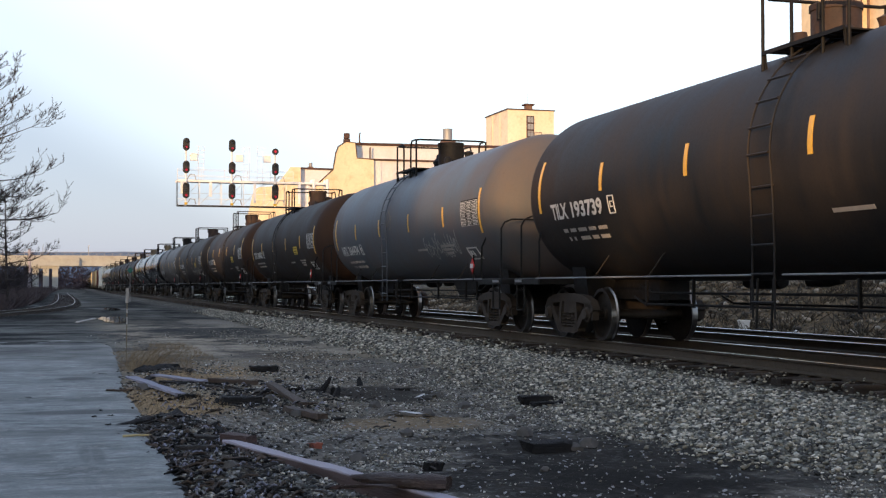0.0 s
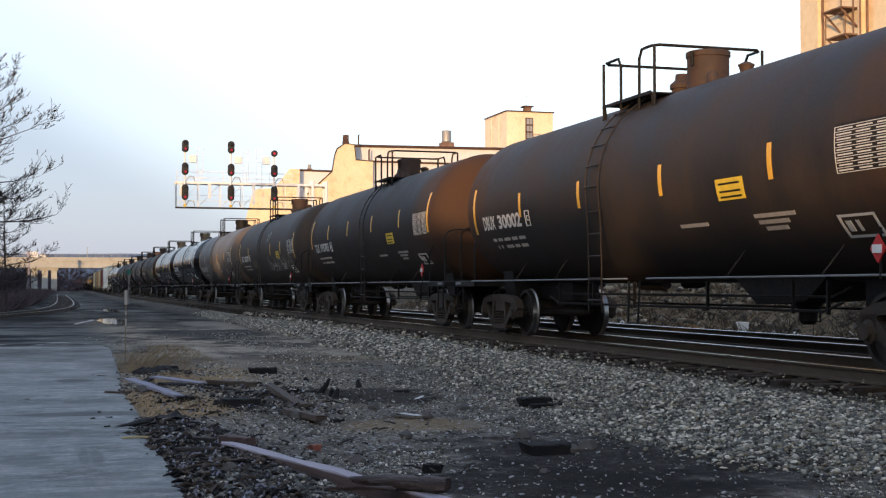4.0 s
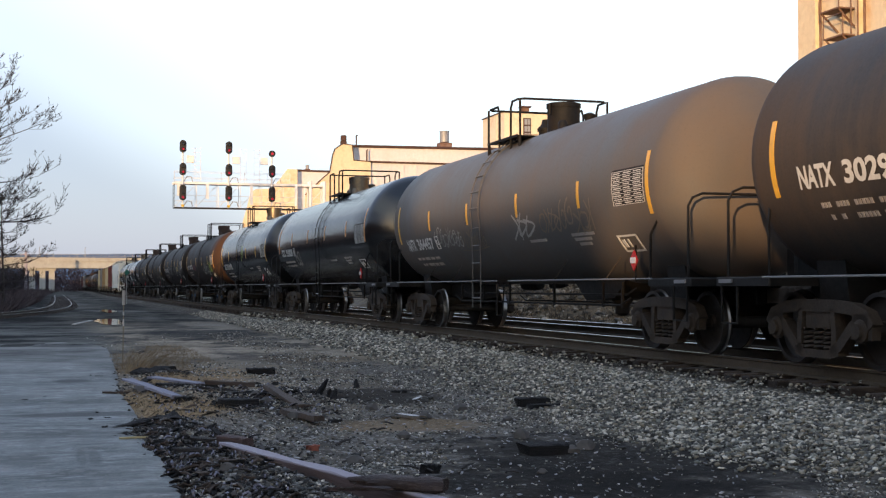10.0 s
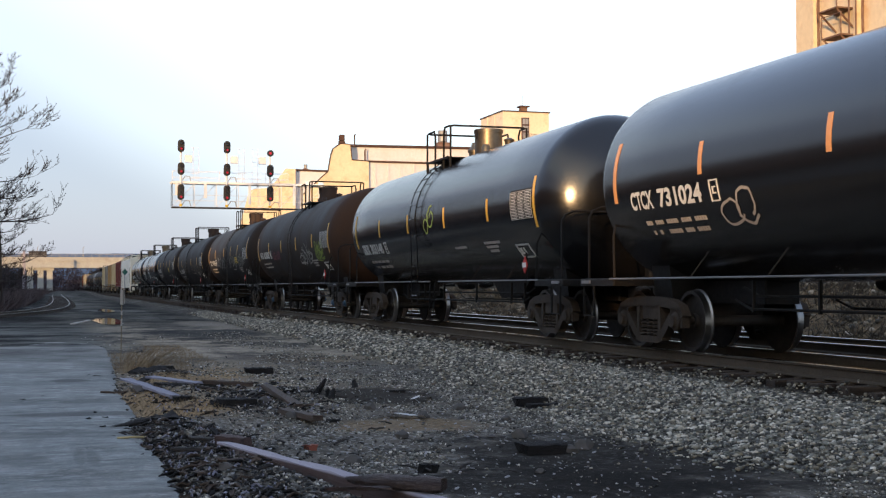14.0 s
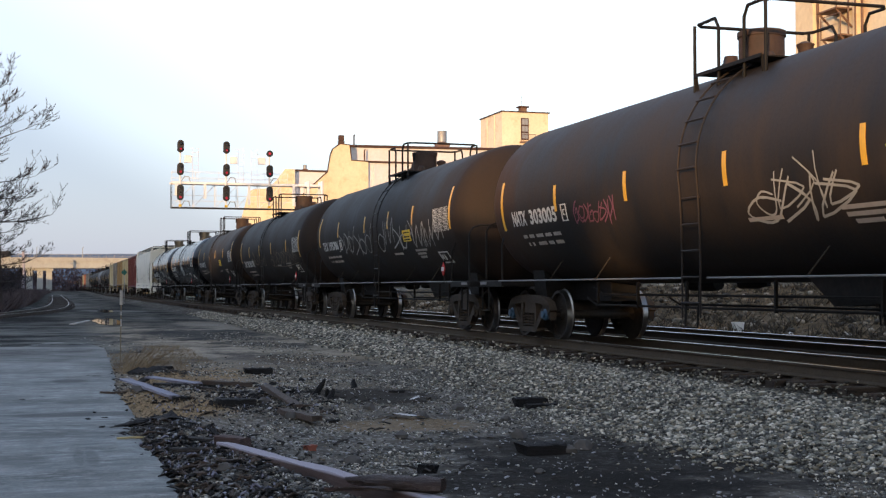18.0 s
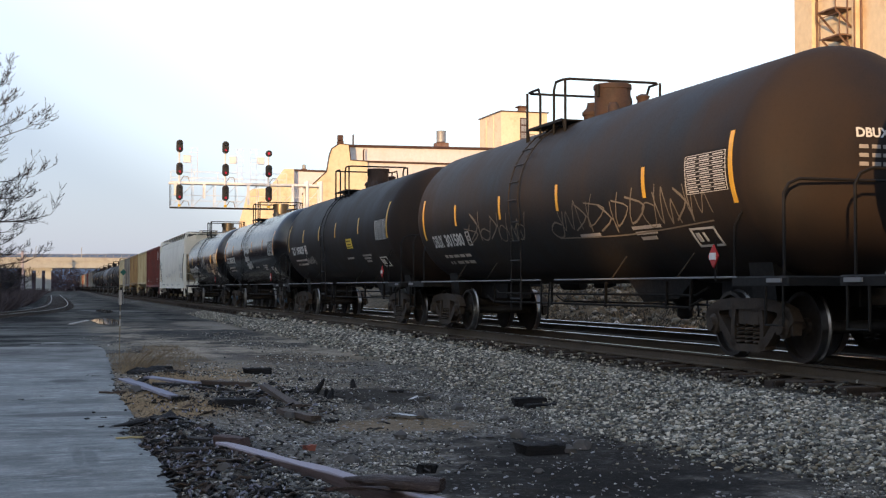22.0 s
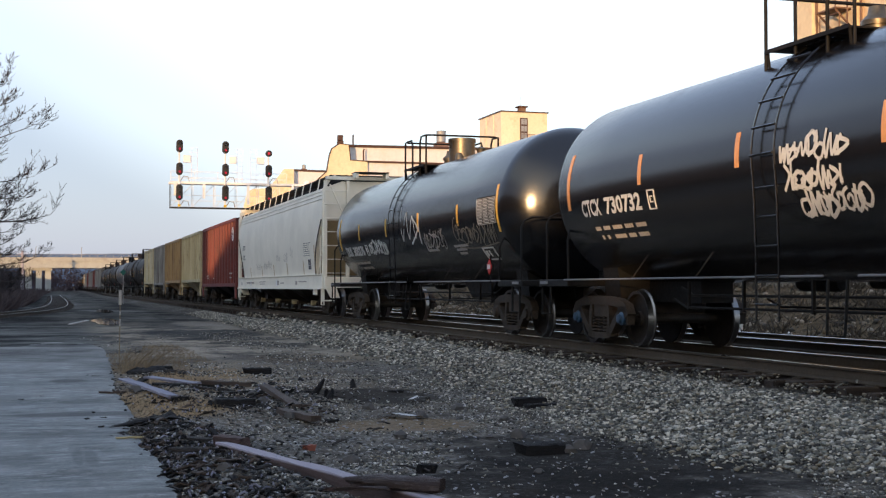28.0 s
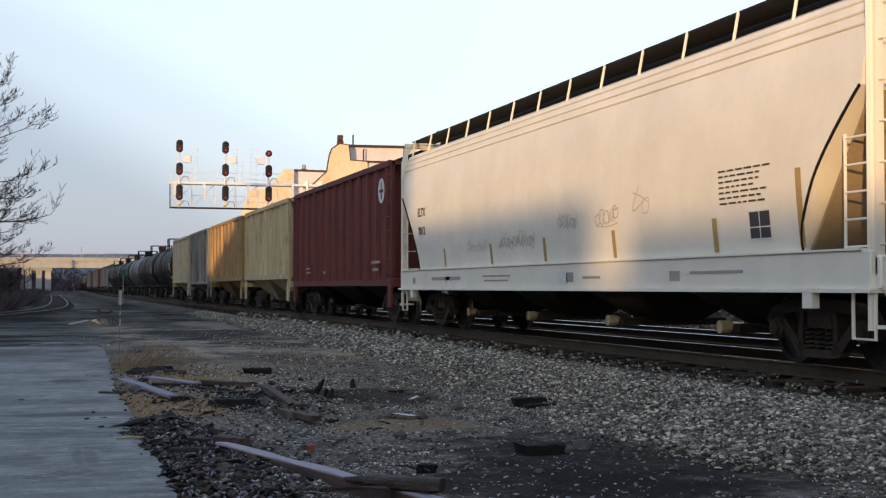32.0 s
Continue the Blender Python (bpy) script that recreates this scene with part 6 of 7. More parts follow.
def make_tank_base():
    car = thing("tank_car", pose(TRACK_X, -400, RAIL_Z), "railway tank car", "tank car", "tank cars of the train")
    part("shell", shell_geo(), BLACK, car)
    # manway, valves, platform and its rails on top
    man = part("manway", Geo().lathe([(3.98, 0.33), (4.60, 0.33), (4.60, 0.35), (4.68, 0.35), (4.69, 0.33), (4.70, 0.05)], 28, "z", (0, 8.95, 0)), STEEL_BLACK, car)
    part("bonnet_bolt", Geo().lathe([(4.44, 0.03), (4.66, 0.03)], 8, "z", (-0.36, 8.8, 0)), STEEL_BLACK, man)
    part("valve", Geo().lathe([(3.98, 0.17), (4.22, 0.17), (4.22, 0.20), (4.28, 0.20), (4.36, 0.12), (4.46, 0.10)], 18, "z", (-0.05, 9.75, 0)), STEEL_BLACK, car)
    part("valve", Geo().lathe([(3.98, 0.10), (4.30, 0.10), (4.38, 0.13), (4.42, 0.05)], 14, "z", (0.25, 8.2, 0)), STEEL_BLACK, car)
    part("valve", Geo().lathe([(3.98, 0.10), (4.2, 0.10), (4.26, 0.06)], 14, "z", (-0.3, 8.25, 0)), STEEL_BLACK, car)
    g = Geo()
    for i in range(9):
        g.box(-0.98, -0.5, 7.35 + i * 0.2, 7.52 + i * 0.2, 4.015, 4.035)
    part("platform", g.box(-1.0, -0.98, 7.3, 9.15, 3.995, 4.045).box(-0.5, -0.48, 7.3, 9.15, 3.995, 4.045), STEEL_BLACK, car, "black grating walkway")
    part("platform", Geo().box(0.48, 1.0, 7.3, 9.15, 4.0, 4.04), STEEL_BLACK, car, "black grating walkway")
    for x in (-0.95, 0.95):
        for y in (7.35, 9.15):
            part("platform_bracket", Geo().rod((x, y, 4.02), (x * 0.97, y, 3.74), 0.02, 6), STEEL_BLACK, car)

    def hoop(ya, yb):
        s = 1 if yb > ya else -1
        ca = [(-0.95, ya, 3.72), (-0.95, ya, 4.62), (-0.95, ya + s * 0.10, 4.76), (-0.95, yb - s * 0.12, 4.76), (-0.86, yb, 4.76), (0.86, yb, 4.76), (0.95, yb - s * 0.12, 4.76), (0.95, ya + s * 0.10, 4.76), (0.95, ya, 4.62), (0.95, ya, 3.55)]
        part("handrail", Geo().tube(ca, 0.024, 8), STEEL_BLACK, car, "black pipe handrail")
        for x in (-0.95, 0.95):
            part("handrail_post", Geo().rod((x, yb, 3.55), (x, yb, 4.76), 0.024, 8), STEEL_BLACK, car)
    hoop(7.80, 7.25)
    hoop(8.50, 9.20)
    # curved side ladders
    for sx in (-1, 1):
        lad = Geo()
        for y in (7.93, 8.45):
            pts = [(sx * (R + 0.07) * math.cos(a), y, ZC + (R + 0.07) * math.sin(a)) for a in np.linspace(1.15, -0.15, 14)]
            pts += [(sx * 1.58, y, 2.0), (sx * 1.56, y, 1.4), (sx * 1.56, y, 0.55)]
            lad.tube(pts, 0.014, 6)
        lad_ob = part("ladder", lad, STEEL_BLACK, car, "black curved side ladder")
        for a in np.linspace(1.05, 0.0, 6):
            p = ((R + 0.09) * math.cos(a) * sx, ZC + (R + 0.09) * math.sin(a))
            part("rung", Geo().rod((p[0], 7.93, p[1]), (p[0], 8.45, p[1]), 0.016, 6), STEEL_BLACK, lad_ob)
        for z in (2.18, 1.82, 1.46, 1.1, 0.75):
            part("rung", Geo().rod((sx * 1.57, 7.93, z), (sx * 1.57, 8.45, z), 0.016, 6), STEEL_BLACK, lad_ob)
        step = [(sx * 1.53, 8.0, 1.05), (sx * 1.56, 8.02, 0.42), (sx * 1.56, 8.36, 0.42), (sx * 1.53, 8.38, 1.05)]
        part("ladder_step", Geo().tube(step, 0.018, 6), STEEL_BLACK, car)
        # side rails and their struts
        for y0, y1 in ((1.6, 7.85), (8.52, 16.25)):
            part("side_rail", Geo().tube([(sx * 1.5, y0, 1.09), (sx * 1.5, y1, 1.09)], 0.013, 6), RAIL_PIPE, car, "dull steel side rail")
        for y in (3.3, 5.5, 11.6, 13.6):
            part("strut", Geo().rod((sx * 1.49, y, 1.08), (sx * 1.33, y - 0.24, 1.44), 0.011, 6), TRUCK_STEEL, car)
    # underframe
    for y0, y1 in ((0.75, 4.2), (13.65, 17.1)):
        part("draft_sill", Geo().slab(-0.28, 0.28, y0, y1, 0.72, 1.08, 0.02), STEEL_BLACK, car)
    for y in (2.1, 15.75):
        part("saddle", Geo().prism([(-0.8, 0.78), (0.8, 0.78)] + [(R * math.cos(a), ZC - R * math.sin(a)) for a in np.linspace(0.98, math.pi - 0.98, 12)], y - 0.3, y + 0.3, "y"), STEEL_BLACK, car)
    part("sump", Geo().prism([(4.75, 1.1), (5.25, 0.78), (6.5, 0.72), (7.1, 1.1)], -0.45, 0.45, "x"), STEEL_BLACK, car)
    part("outlet_valve", Geo().lathe([(0.45, 0.08), (0.5, 0.13), (0.62, 0.13), (0.74, 0.2), (0.95, 0.2)], 16, "z", (0, 5.9, 0)), STEEL_BLACK, car)
    part("brake_reservoir", Geo().lathe([(10.8, 0.1), (10.9, 0.12), (11.7, 0.12), (11.8, 0.1)], 18, "y", (0.3, 0, 1.02)), STEEL_BLACK, car)
    part("brake_cylinder", Geo().lathe([(9.3, 0.04), (9.6, 0.08), (10.1, 0.08), (10.1, 0.04)], 16, "y", (0.3, 0, 1.02)), STEEL_BLACK, car)
    for x, z in ((-0.72, 0.66), (-0.6, 0.84), (0.9, 0.66)):
        part("brake_pipe", Geo().tube([(x, 4.0, z + 0.12), (x, 4.4, z), (x, 13.3, z), (x, 13.7, z + 0.12)], 0.02, 6), STEEL_BLACK, car)
    for y in (4.3, 5.1, 7.4, 9.9, 11.6, 13.2):
        part("hanger", Geo().box(-0.745, -0.70, y, y + 0.035, 0.62, 1.05), STEEL_BLACK, car)
    # end platforms, hand hoops, couplers, brake wheel
    for e, d in ((0.0, 1), (LONG, -1)):
        ya, yb = sorted((e + d * 0.42, e + d * 1.75))
        part("end_platform", Geo().slab(-1.5, 1.5, ya, yb, 0.98, 1.10, 0.02), STEEL_BLACK, car)
        part("number_panel", Geo().box(-1.525, -1.5, e + d * 0.7 - 0.16, e + d * 0.7 + 0.16, 1.02, 1.07), RAIL_PIPE, car)
        y = e + d * 0.62
        part("end_handrail", Geo().tube([(-1.42, y, 1.1), (-1.42, y, 2.10), (-1.35, y, 2.22), (-1.2, y, 2.28), (1.2, y, 2.28), (1.35, y, 2.22), (1.42, y, 2.10), (1.42, y, 1.1)], 0.019, 8), STEEL_BLACK, car)
        part("grab_arm", Geo().tube([(-1.47, e + d * 1.72, 1.1), (-1.47, e + d * 1.70, 1.75), (-1.40, e + d * 1.62, 1.95), (-1.30, e + d * 1.35, 2.02)], 0.02, 6), STEEL_BLACK, car)
        part("sill_step", Geo().tube([(-1.48, e + d * 0.55, 1.0), (-1.48, e + d * 0.55, 0.5), (-1.48, e + d * 0.95, 0.5), (-1.48, e + d * 0.95, 1.0)], 0.02, 6), STEEL_BLACK, car)
        part("coupler", coupler_geo(e, d), TRUCK_STEEL, car)
        part("air_hose", Geo().tube([(0.3, e + d * 0.5, 0.9), (0.3, e + d * 0.15, 0.75), (0.3, e - d * 0.02, 0.55)], 0.025, 6), STEEL_BLACK, car)
        add_truck(car, e + d * 2.1)
    part("brake_wheel", Geo().lathe([(0.55, 0.24), (0.57, 0.27), (0.6, 0.24)], 20, "y", (0.5, 0, 1.95), False), STEEL_BLACK, car)
    part("brake_housing", Geo().slab(0.2, 0.75, 0.5, 0.75, 1.1, 1.55, 0.04), STEEL_BLACK, car)
    # placard frame at the side sill
    pl = part("placard", Geo().prism([(2.15, 1.215), (2.285, 1.37), (2.15, 1.525), (2.015, 1.37)], -1.54, -1.52, "x"), SIGN_RED, car, "red diamond hazard placard")
    part("placard_panel", Geo().box(-1.555, -1.541, 2.07, 2.23, 1.325, 1.415), SIGN_WHITE, pl, "white panel")
    part("placard_post", Geo().rod((-1.5, 2.15, 1.05), (-1.5, 2.15, 1.6), 0.02, 6), STEEL_BLACK, car)
    return car


SHELL_MESH, RUSTED = {}, {}
# places of the short tapes along the cars where they differ from the usual ones
TAPE = {"193739": (4.2, 7.16, 10.27, 13.2), "302989": (4.58, 7.0, 10.27, 13.14), "731024": (4.1, 7.24, 10.16, 13.19), "193786": (4.73, 7.1, 9.7, 13.13),
        "301580": (4.23, 7.64, 10.61, 13.46), "193829": (4.9, 8.0, 10.5, 13.18), "303276": (4.25, 7.35, 10.42, 13.44)}
MANWAY_STEEL = surface("tarnished_manway_steel", (0.20, 0.16, 0.11), (0.13, 0.11, 0.085), 0.34, metal=0.85, big=2.5, fine=20, relief=0.1)
MANWAY_RUST = surface("rusted_manway_steel", (0.036, 0.021, 0.015), (0.060, 0.031, 0.020), 0.7, big=2.5, fine=20, dirt=(0.02, 0.015, 0.012))


def dress_tank(car, paint, mark, stripes, tags, yellow=False, caps=False, rear=False):
    """Paint, tape, stencils, marks and sprayed scrawls of one car."""
    if paint not in SHELL_MESH:
        g = shell_geo()
        SHELL_MESH[paint] = g.mesh("shell", SHELLS[paint])
    for ob in car.children:
        kind_name = ob.name.split(".")[0]
        if rear and kind_name in ("handrail", "handrail_post", "platform", "platform_bracket", "ladder"):
            ob.location.y += 1.42
        elif rear and kind_name in ("manway", "valve"):
            ob.location.y -= 0.25
        if paint in ("brown", "rusty", "umber", "black") and kind_name in ("manway", "valve"):
            key = ob.data.name + ("_plated" if paint == "black" else "_rusted")
            if key not in RUSTED:
                RUSTED[key] = ob.data.copy()
                RUSTED[key].materials[0] = MANWAY_STEEL if paint == "black" else MANWAY_RUST
            ob.data = RUSTED[key]
        if kind_name == "ladder":
            for o in (ob, *ob.children):
                key = o.data.name + paint
                if key not in RUSTED:
                    RUSTED[key] = o.data.copy()
                    RUSTED[key].materials[0] = SHELLS[paint]
                o.data = RUSTED[key]
        if kind_name == "shell":
            ob.data = SHELL_MESH[paint]
        if caps and ob.name.split(".")[0] == "truck":
            for c in ob.children:
                if c.name.split(".")[0] == "bearing_cap":
                    c.data = Kit.cap_blue
    tape = STRIPE if stripes == "yellow" else PEACH_STRIPE
    drop = 0.0 if mark[:2] in ("TI", "CT") else 0.2
    for y in (1.67, 15.93):
        part("reflective_stripe", patch(Geo(), y - 0.05, y + 0.05, v_at(2.25 - drop), v_at(3.18 - drop)), tape, car, "orange-yellow reflective tape")
    for y in TAPE.get(mark[5:], (4.3, 7.3, 10.35, 13.2)):
        part("reflective_stripe", patch(Geo(), y - 0.05, y + 0.05, v_at(2.48 - drop), v_at(2.93 - drop)), tape, car, "orange-yellow reflective tape")
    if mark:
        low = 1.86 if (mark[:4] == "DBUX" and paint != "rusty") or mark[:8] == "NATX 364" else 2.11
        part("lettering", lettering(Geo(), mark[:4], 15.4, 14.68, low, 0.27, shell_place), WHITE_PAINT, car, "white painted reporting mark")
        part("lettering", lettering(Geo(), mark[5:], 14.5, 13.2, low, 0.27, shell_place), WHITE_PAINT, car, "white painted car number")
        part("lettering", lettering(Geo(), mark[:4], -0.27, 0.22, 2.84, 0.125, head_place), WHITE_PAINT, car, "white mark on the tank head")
        g = Geo()
        for z in (2.70, 2.59, 2.48):
            for x in (-0.24, -0.06, 0.1):
                g.add([head_place(x, z), head_place(x + 0.13, z), head_place(x + 0.13, z + 0.05), head_place(x, z + 0.05)], [(0, 1, 2, 3)])
        tagged(part("stencilling", g, STENCIL_DIM, car), kind="stuff")
        g = Geo()
        for u0, u1, z0, z1 in ((12.97, 12.95, 2.10, 2.39), (12.76, 12.74, 2.10, 2.39), (12.97, 12.74, 2.10, 2.12), (12.97, 12.74, 2.37, 2.39), (12.90, 12.81, 2.2, 2.22), (12.90, 12.81, 2.28, 2.30), (12.90, 12.88, 2.2, 2.30)):
            patch(g, u0, u1, v_at(z0 + low - 2.11), v_at(z1 + low - 2.11), 0.010, 5 if z1 - z0 > 0.1 else 1)
        part("code_box", g, WHITE_PAINT, car, "white stencilled box")
        g = Geo()
        for z, spans in ((1.88, ((15.1, 14.9), (14.8, 14.55), (14.45, 14.1), (14.0, 13.7), (13.6, 13.25))), (1.74, ((15.0, 14.92), (14.8, 14.7), (14.5, 14.1), (14.0, 13.75), (13.65, 13.3)))):
            for a, b in spans:
                n = max(1, round((a - b) / 0.07))
                for k in range(n):
                    patch(g, a - (a - b) * k / n, a - (a - b) * (k + 0.66) / n, v_at(z + low - 2.11), v_at(z + low - 2.11 + 0.06), 0.008, 1)
        tagged(part("stencilling", g, STENCIL_DIM, car), kind="stuff")
    # test stencil panel near the front
    g = Geo()
    patch(g, 2.90, 1.79, v_at(2.24), v_at(2.78), 0.005)
    pan = part("stencil_panel", g, STEEL_BLACK, car, "black test panel with rows of white stencils")
    g = Geo()
    rng = random.Random(len(car.name) + int(car["seed"]))
    for i in range(10):
        v = v_at(2.235) + (v_at(2.745) - v_at(2.235)) * i / 9
        patch(g, 2.90, 1.79, v - 0.004, v + 0.004, 0.009, 1)
        if i < 9:
            for a, b in ((2.87, 2.56), (2.50, 2.20), (2.14, 1.83)):
                patch(g, a - rng.uniform(0, 0.03), b + rng.uniform(0, 0.05), v + 0.020, v + 0.036, 0.009, 1)
    for u in (2.90, 1.795):
        patch(g, u - 0.005, u + 0.005, v_at(2.235), v_at(2.745), 0.009, 6)
    tagged(part("stencilling", g, WHITE_PAINT, pan), kind="stuff")
    g = Geo()
    for u0, u1, z0, z1 in ((3.2, 2.5, 1.53, 1.56), (3.2, 2.5, 1.76, 1.79), (3.2, 3.16, 1.53, 1.79), (2.54, 2.5, 1.53, 1.79), (3.1, 3.0, 1.6, 1.72), (2.9, 2.85, 1.6, 1.72)):
        patch(g, u0, u1, v_at(z0), v_at(z1), 0.010, 4 if z1 - z0 > 0.1 else 1)
    part("stencil_frame", g, WHITE_PAINT, car, "small stencilled frame")
    g = Geo()
    for u0, u1, z in ((7.0, 6.2, 1.80), (4.95, 4.0, 1.84), (4.9, 4.2, 1.76), (4.8, 4.3, 1.68)):
        patch(g, u0, u1, v_at(z), v_at(z + 0.05), 0.008, 1)
    tagged(part("stencilling", g, STENCIL_DIM, car), kind="stuff")
    if yellow:
        ahead = 0.85 if mark[5:] == "193829" else 0.0
        pn = part("notice", patch(Geo(), 5.68 + ahead, 4.98 + ahead, v_at(2.10), v_at(2.38), 0.008), CARD_YELLOW, car, "yellow notice panel")
        g = Geo()
        for z in (2.13, 2.20, 2.3):
            patch(g, 5.60 + ahead, 5.06 + ahead, v_at(z), v_at(z + 0.025), 0.011, 1)
        tagged(part("notice_print", g, STEEL_BLACK, pn), kind="stuff")
    for (u0, u1, z, h, mt, seed) in tags:
        g = Geo()
        scrawl(g, u0, u1, z, h, seed, 0.05 if mt == WHITE_PAINT else 0.024 + 0.045 * h * h, lambda u, z_: on_shell(u, v_at(z_), 0.008))
        tagged(part("graffiti", g, mt, car, "sprayed graffiti scrawl"), kind="stuff")


WS, CS, GS, RS = SPRAY_WHITE, SPRAY_CREAM, SPRAY_GREEN, SPRAY_RED
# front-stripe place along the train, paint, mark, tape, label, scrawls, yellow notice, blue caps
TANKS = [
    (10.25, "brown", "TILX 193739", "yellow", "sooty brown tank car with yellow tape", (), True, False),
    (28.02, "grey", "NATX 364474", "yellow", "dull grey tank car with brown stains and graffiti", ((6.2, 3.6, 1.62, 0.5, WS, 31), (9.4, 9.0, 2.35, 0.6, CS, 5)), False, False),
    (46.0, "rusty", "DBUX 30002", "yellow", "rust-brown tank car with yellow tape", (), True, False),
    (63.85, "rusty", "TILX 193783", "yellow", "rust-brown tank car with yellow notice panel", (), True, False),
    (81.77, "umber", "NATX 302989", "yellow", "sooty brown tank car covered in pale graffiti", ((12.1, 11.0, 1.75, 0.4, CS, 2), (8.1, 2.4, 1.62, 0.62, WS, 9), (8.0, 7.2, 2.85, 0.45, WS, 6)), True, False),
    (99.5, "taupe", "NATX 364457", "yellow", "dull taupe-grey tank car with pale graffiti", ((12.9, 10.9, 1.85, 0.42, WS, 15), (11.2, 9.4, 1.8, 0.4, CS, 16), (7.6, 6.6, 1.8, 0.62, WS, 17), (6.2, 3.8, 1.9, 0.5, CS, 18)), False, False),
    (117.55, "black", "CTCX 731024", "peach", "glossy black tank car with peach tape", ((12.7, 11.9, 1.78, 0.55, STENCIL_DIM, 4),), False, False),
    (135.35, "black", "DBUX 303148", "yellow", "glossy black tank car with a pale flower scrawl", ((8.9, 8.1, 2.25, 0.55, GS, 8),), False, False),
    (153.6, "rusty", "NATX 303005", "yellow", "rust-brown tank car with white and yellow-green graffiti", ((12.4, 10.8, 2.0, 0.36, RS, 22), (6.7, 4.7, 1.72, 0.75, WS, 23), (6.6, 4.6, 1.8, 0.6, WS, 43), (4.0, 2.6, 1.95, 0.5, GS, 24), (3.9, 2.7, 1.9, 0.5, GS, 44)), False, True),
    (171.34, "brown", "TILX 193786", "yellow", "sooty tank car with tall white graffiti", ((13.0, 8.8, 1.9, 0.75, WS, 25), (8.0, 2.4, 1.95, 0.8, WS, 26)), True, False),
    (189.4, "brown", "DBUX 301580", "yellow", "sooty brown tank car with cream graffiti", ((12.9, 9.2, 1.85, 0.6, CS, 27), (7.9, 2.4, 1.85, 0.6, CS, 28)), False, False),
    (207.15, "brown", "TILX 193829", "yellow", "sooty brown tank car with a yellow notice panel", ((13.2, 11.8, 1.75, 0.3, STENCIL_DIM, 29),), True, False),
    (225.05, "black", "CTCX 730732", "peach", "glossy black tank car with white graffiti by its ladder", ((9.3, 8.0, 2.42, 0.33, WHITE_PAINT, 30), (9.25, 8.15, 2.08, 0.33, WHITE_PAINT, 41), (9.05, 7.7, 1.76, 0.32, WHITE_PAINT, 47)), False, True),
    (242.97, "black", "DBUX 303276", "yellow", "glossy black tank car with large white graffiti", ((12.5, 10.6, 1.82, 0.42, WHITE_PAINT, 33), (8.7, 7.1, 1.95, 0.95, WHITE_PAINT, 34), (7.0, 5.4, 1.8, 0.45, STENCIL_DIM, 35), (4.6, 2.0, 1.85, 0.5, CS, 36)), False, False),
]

CARS = []        # each car with the place of its front coupler along the train


def make_tanks():
    base = make_tank_base()
    spots = list(TANKS)
    for i in range(6):
        spots.append((343.55 + i * LONG, ("brown", "brown", "grey", "brown", "brown", "rusty")[i], "", "yellow", "dark weathered tank car far down the train", (), False, False))
    for i in range(5):
        spots.append((563.0 + i * LONG, ("rusty", "brown", "black", "brown", "rusty")[i], "", "yellow", "dark weathered tank car at the end of the train", (), False, False))
    for i, (u, paint, mark, tape, label, tags, yellow, caps) in enumerate(spots):
        car = base if i == 0 else copy_thing(base, pose(TRACK_X, -400, RAIL_Z))
        CARS.append((car, u - 1.75))
    for i, (u, paint, mark, tape, label, tags, yellow, caps) in enumerate(spots):
        car = CARS[i][0]
        tagged(car, label)
        car["seed"] = i
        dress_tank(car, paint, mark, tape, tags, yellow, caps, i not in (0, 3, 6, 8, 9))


make_tanks()


# ---- covered hoppers ----
def add_car_basics(car, long, trucks, dark):
    for e, d in ((0.0, 1), (long, -1)):
        part("coupler", coupler_geo(e, d), TRUCK_STEEL, car)
        add_truck(car, e + d * trucks)
        part("draft_sill", Geo().slab(-0.26, 0.26, *sorted((e + d * 0.6, e + d * 3.4)), 0.72, 1.05, 0.02), dark, car)


# brown of the slope sheets at the pale hopper's ends
SLOPE_BROWN = surface("grain_dusted_steel", (0.36, 0.27, 0.15), (0.30, 0.22, 0.12), 0.8)


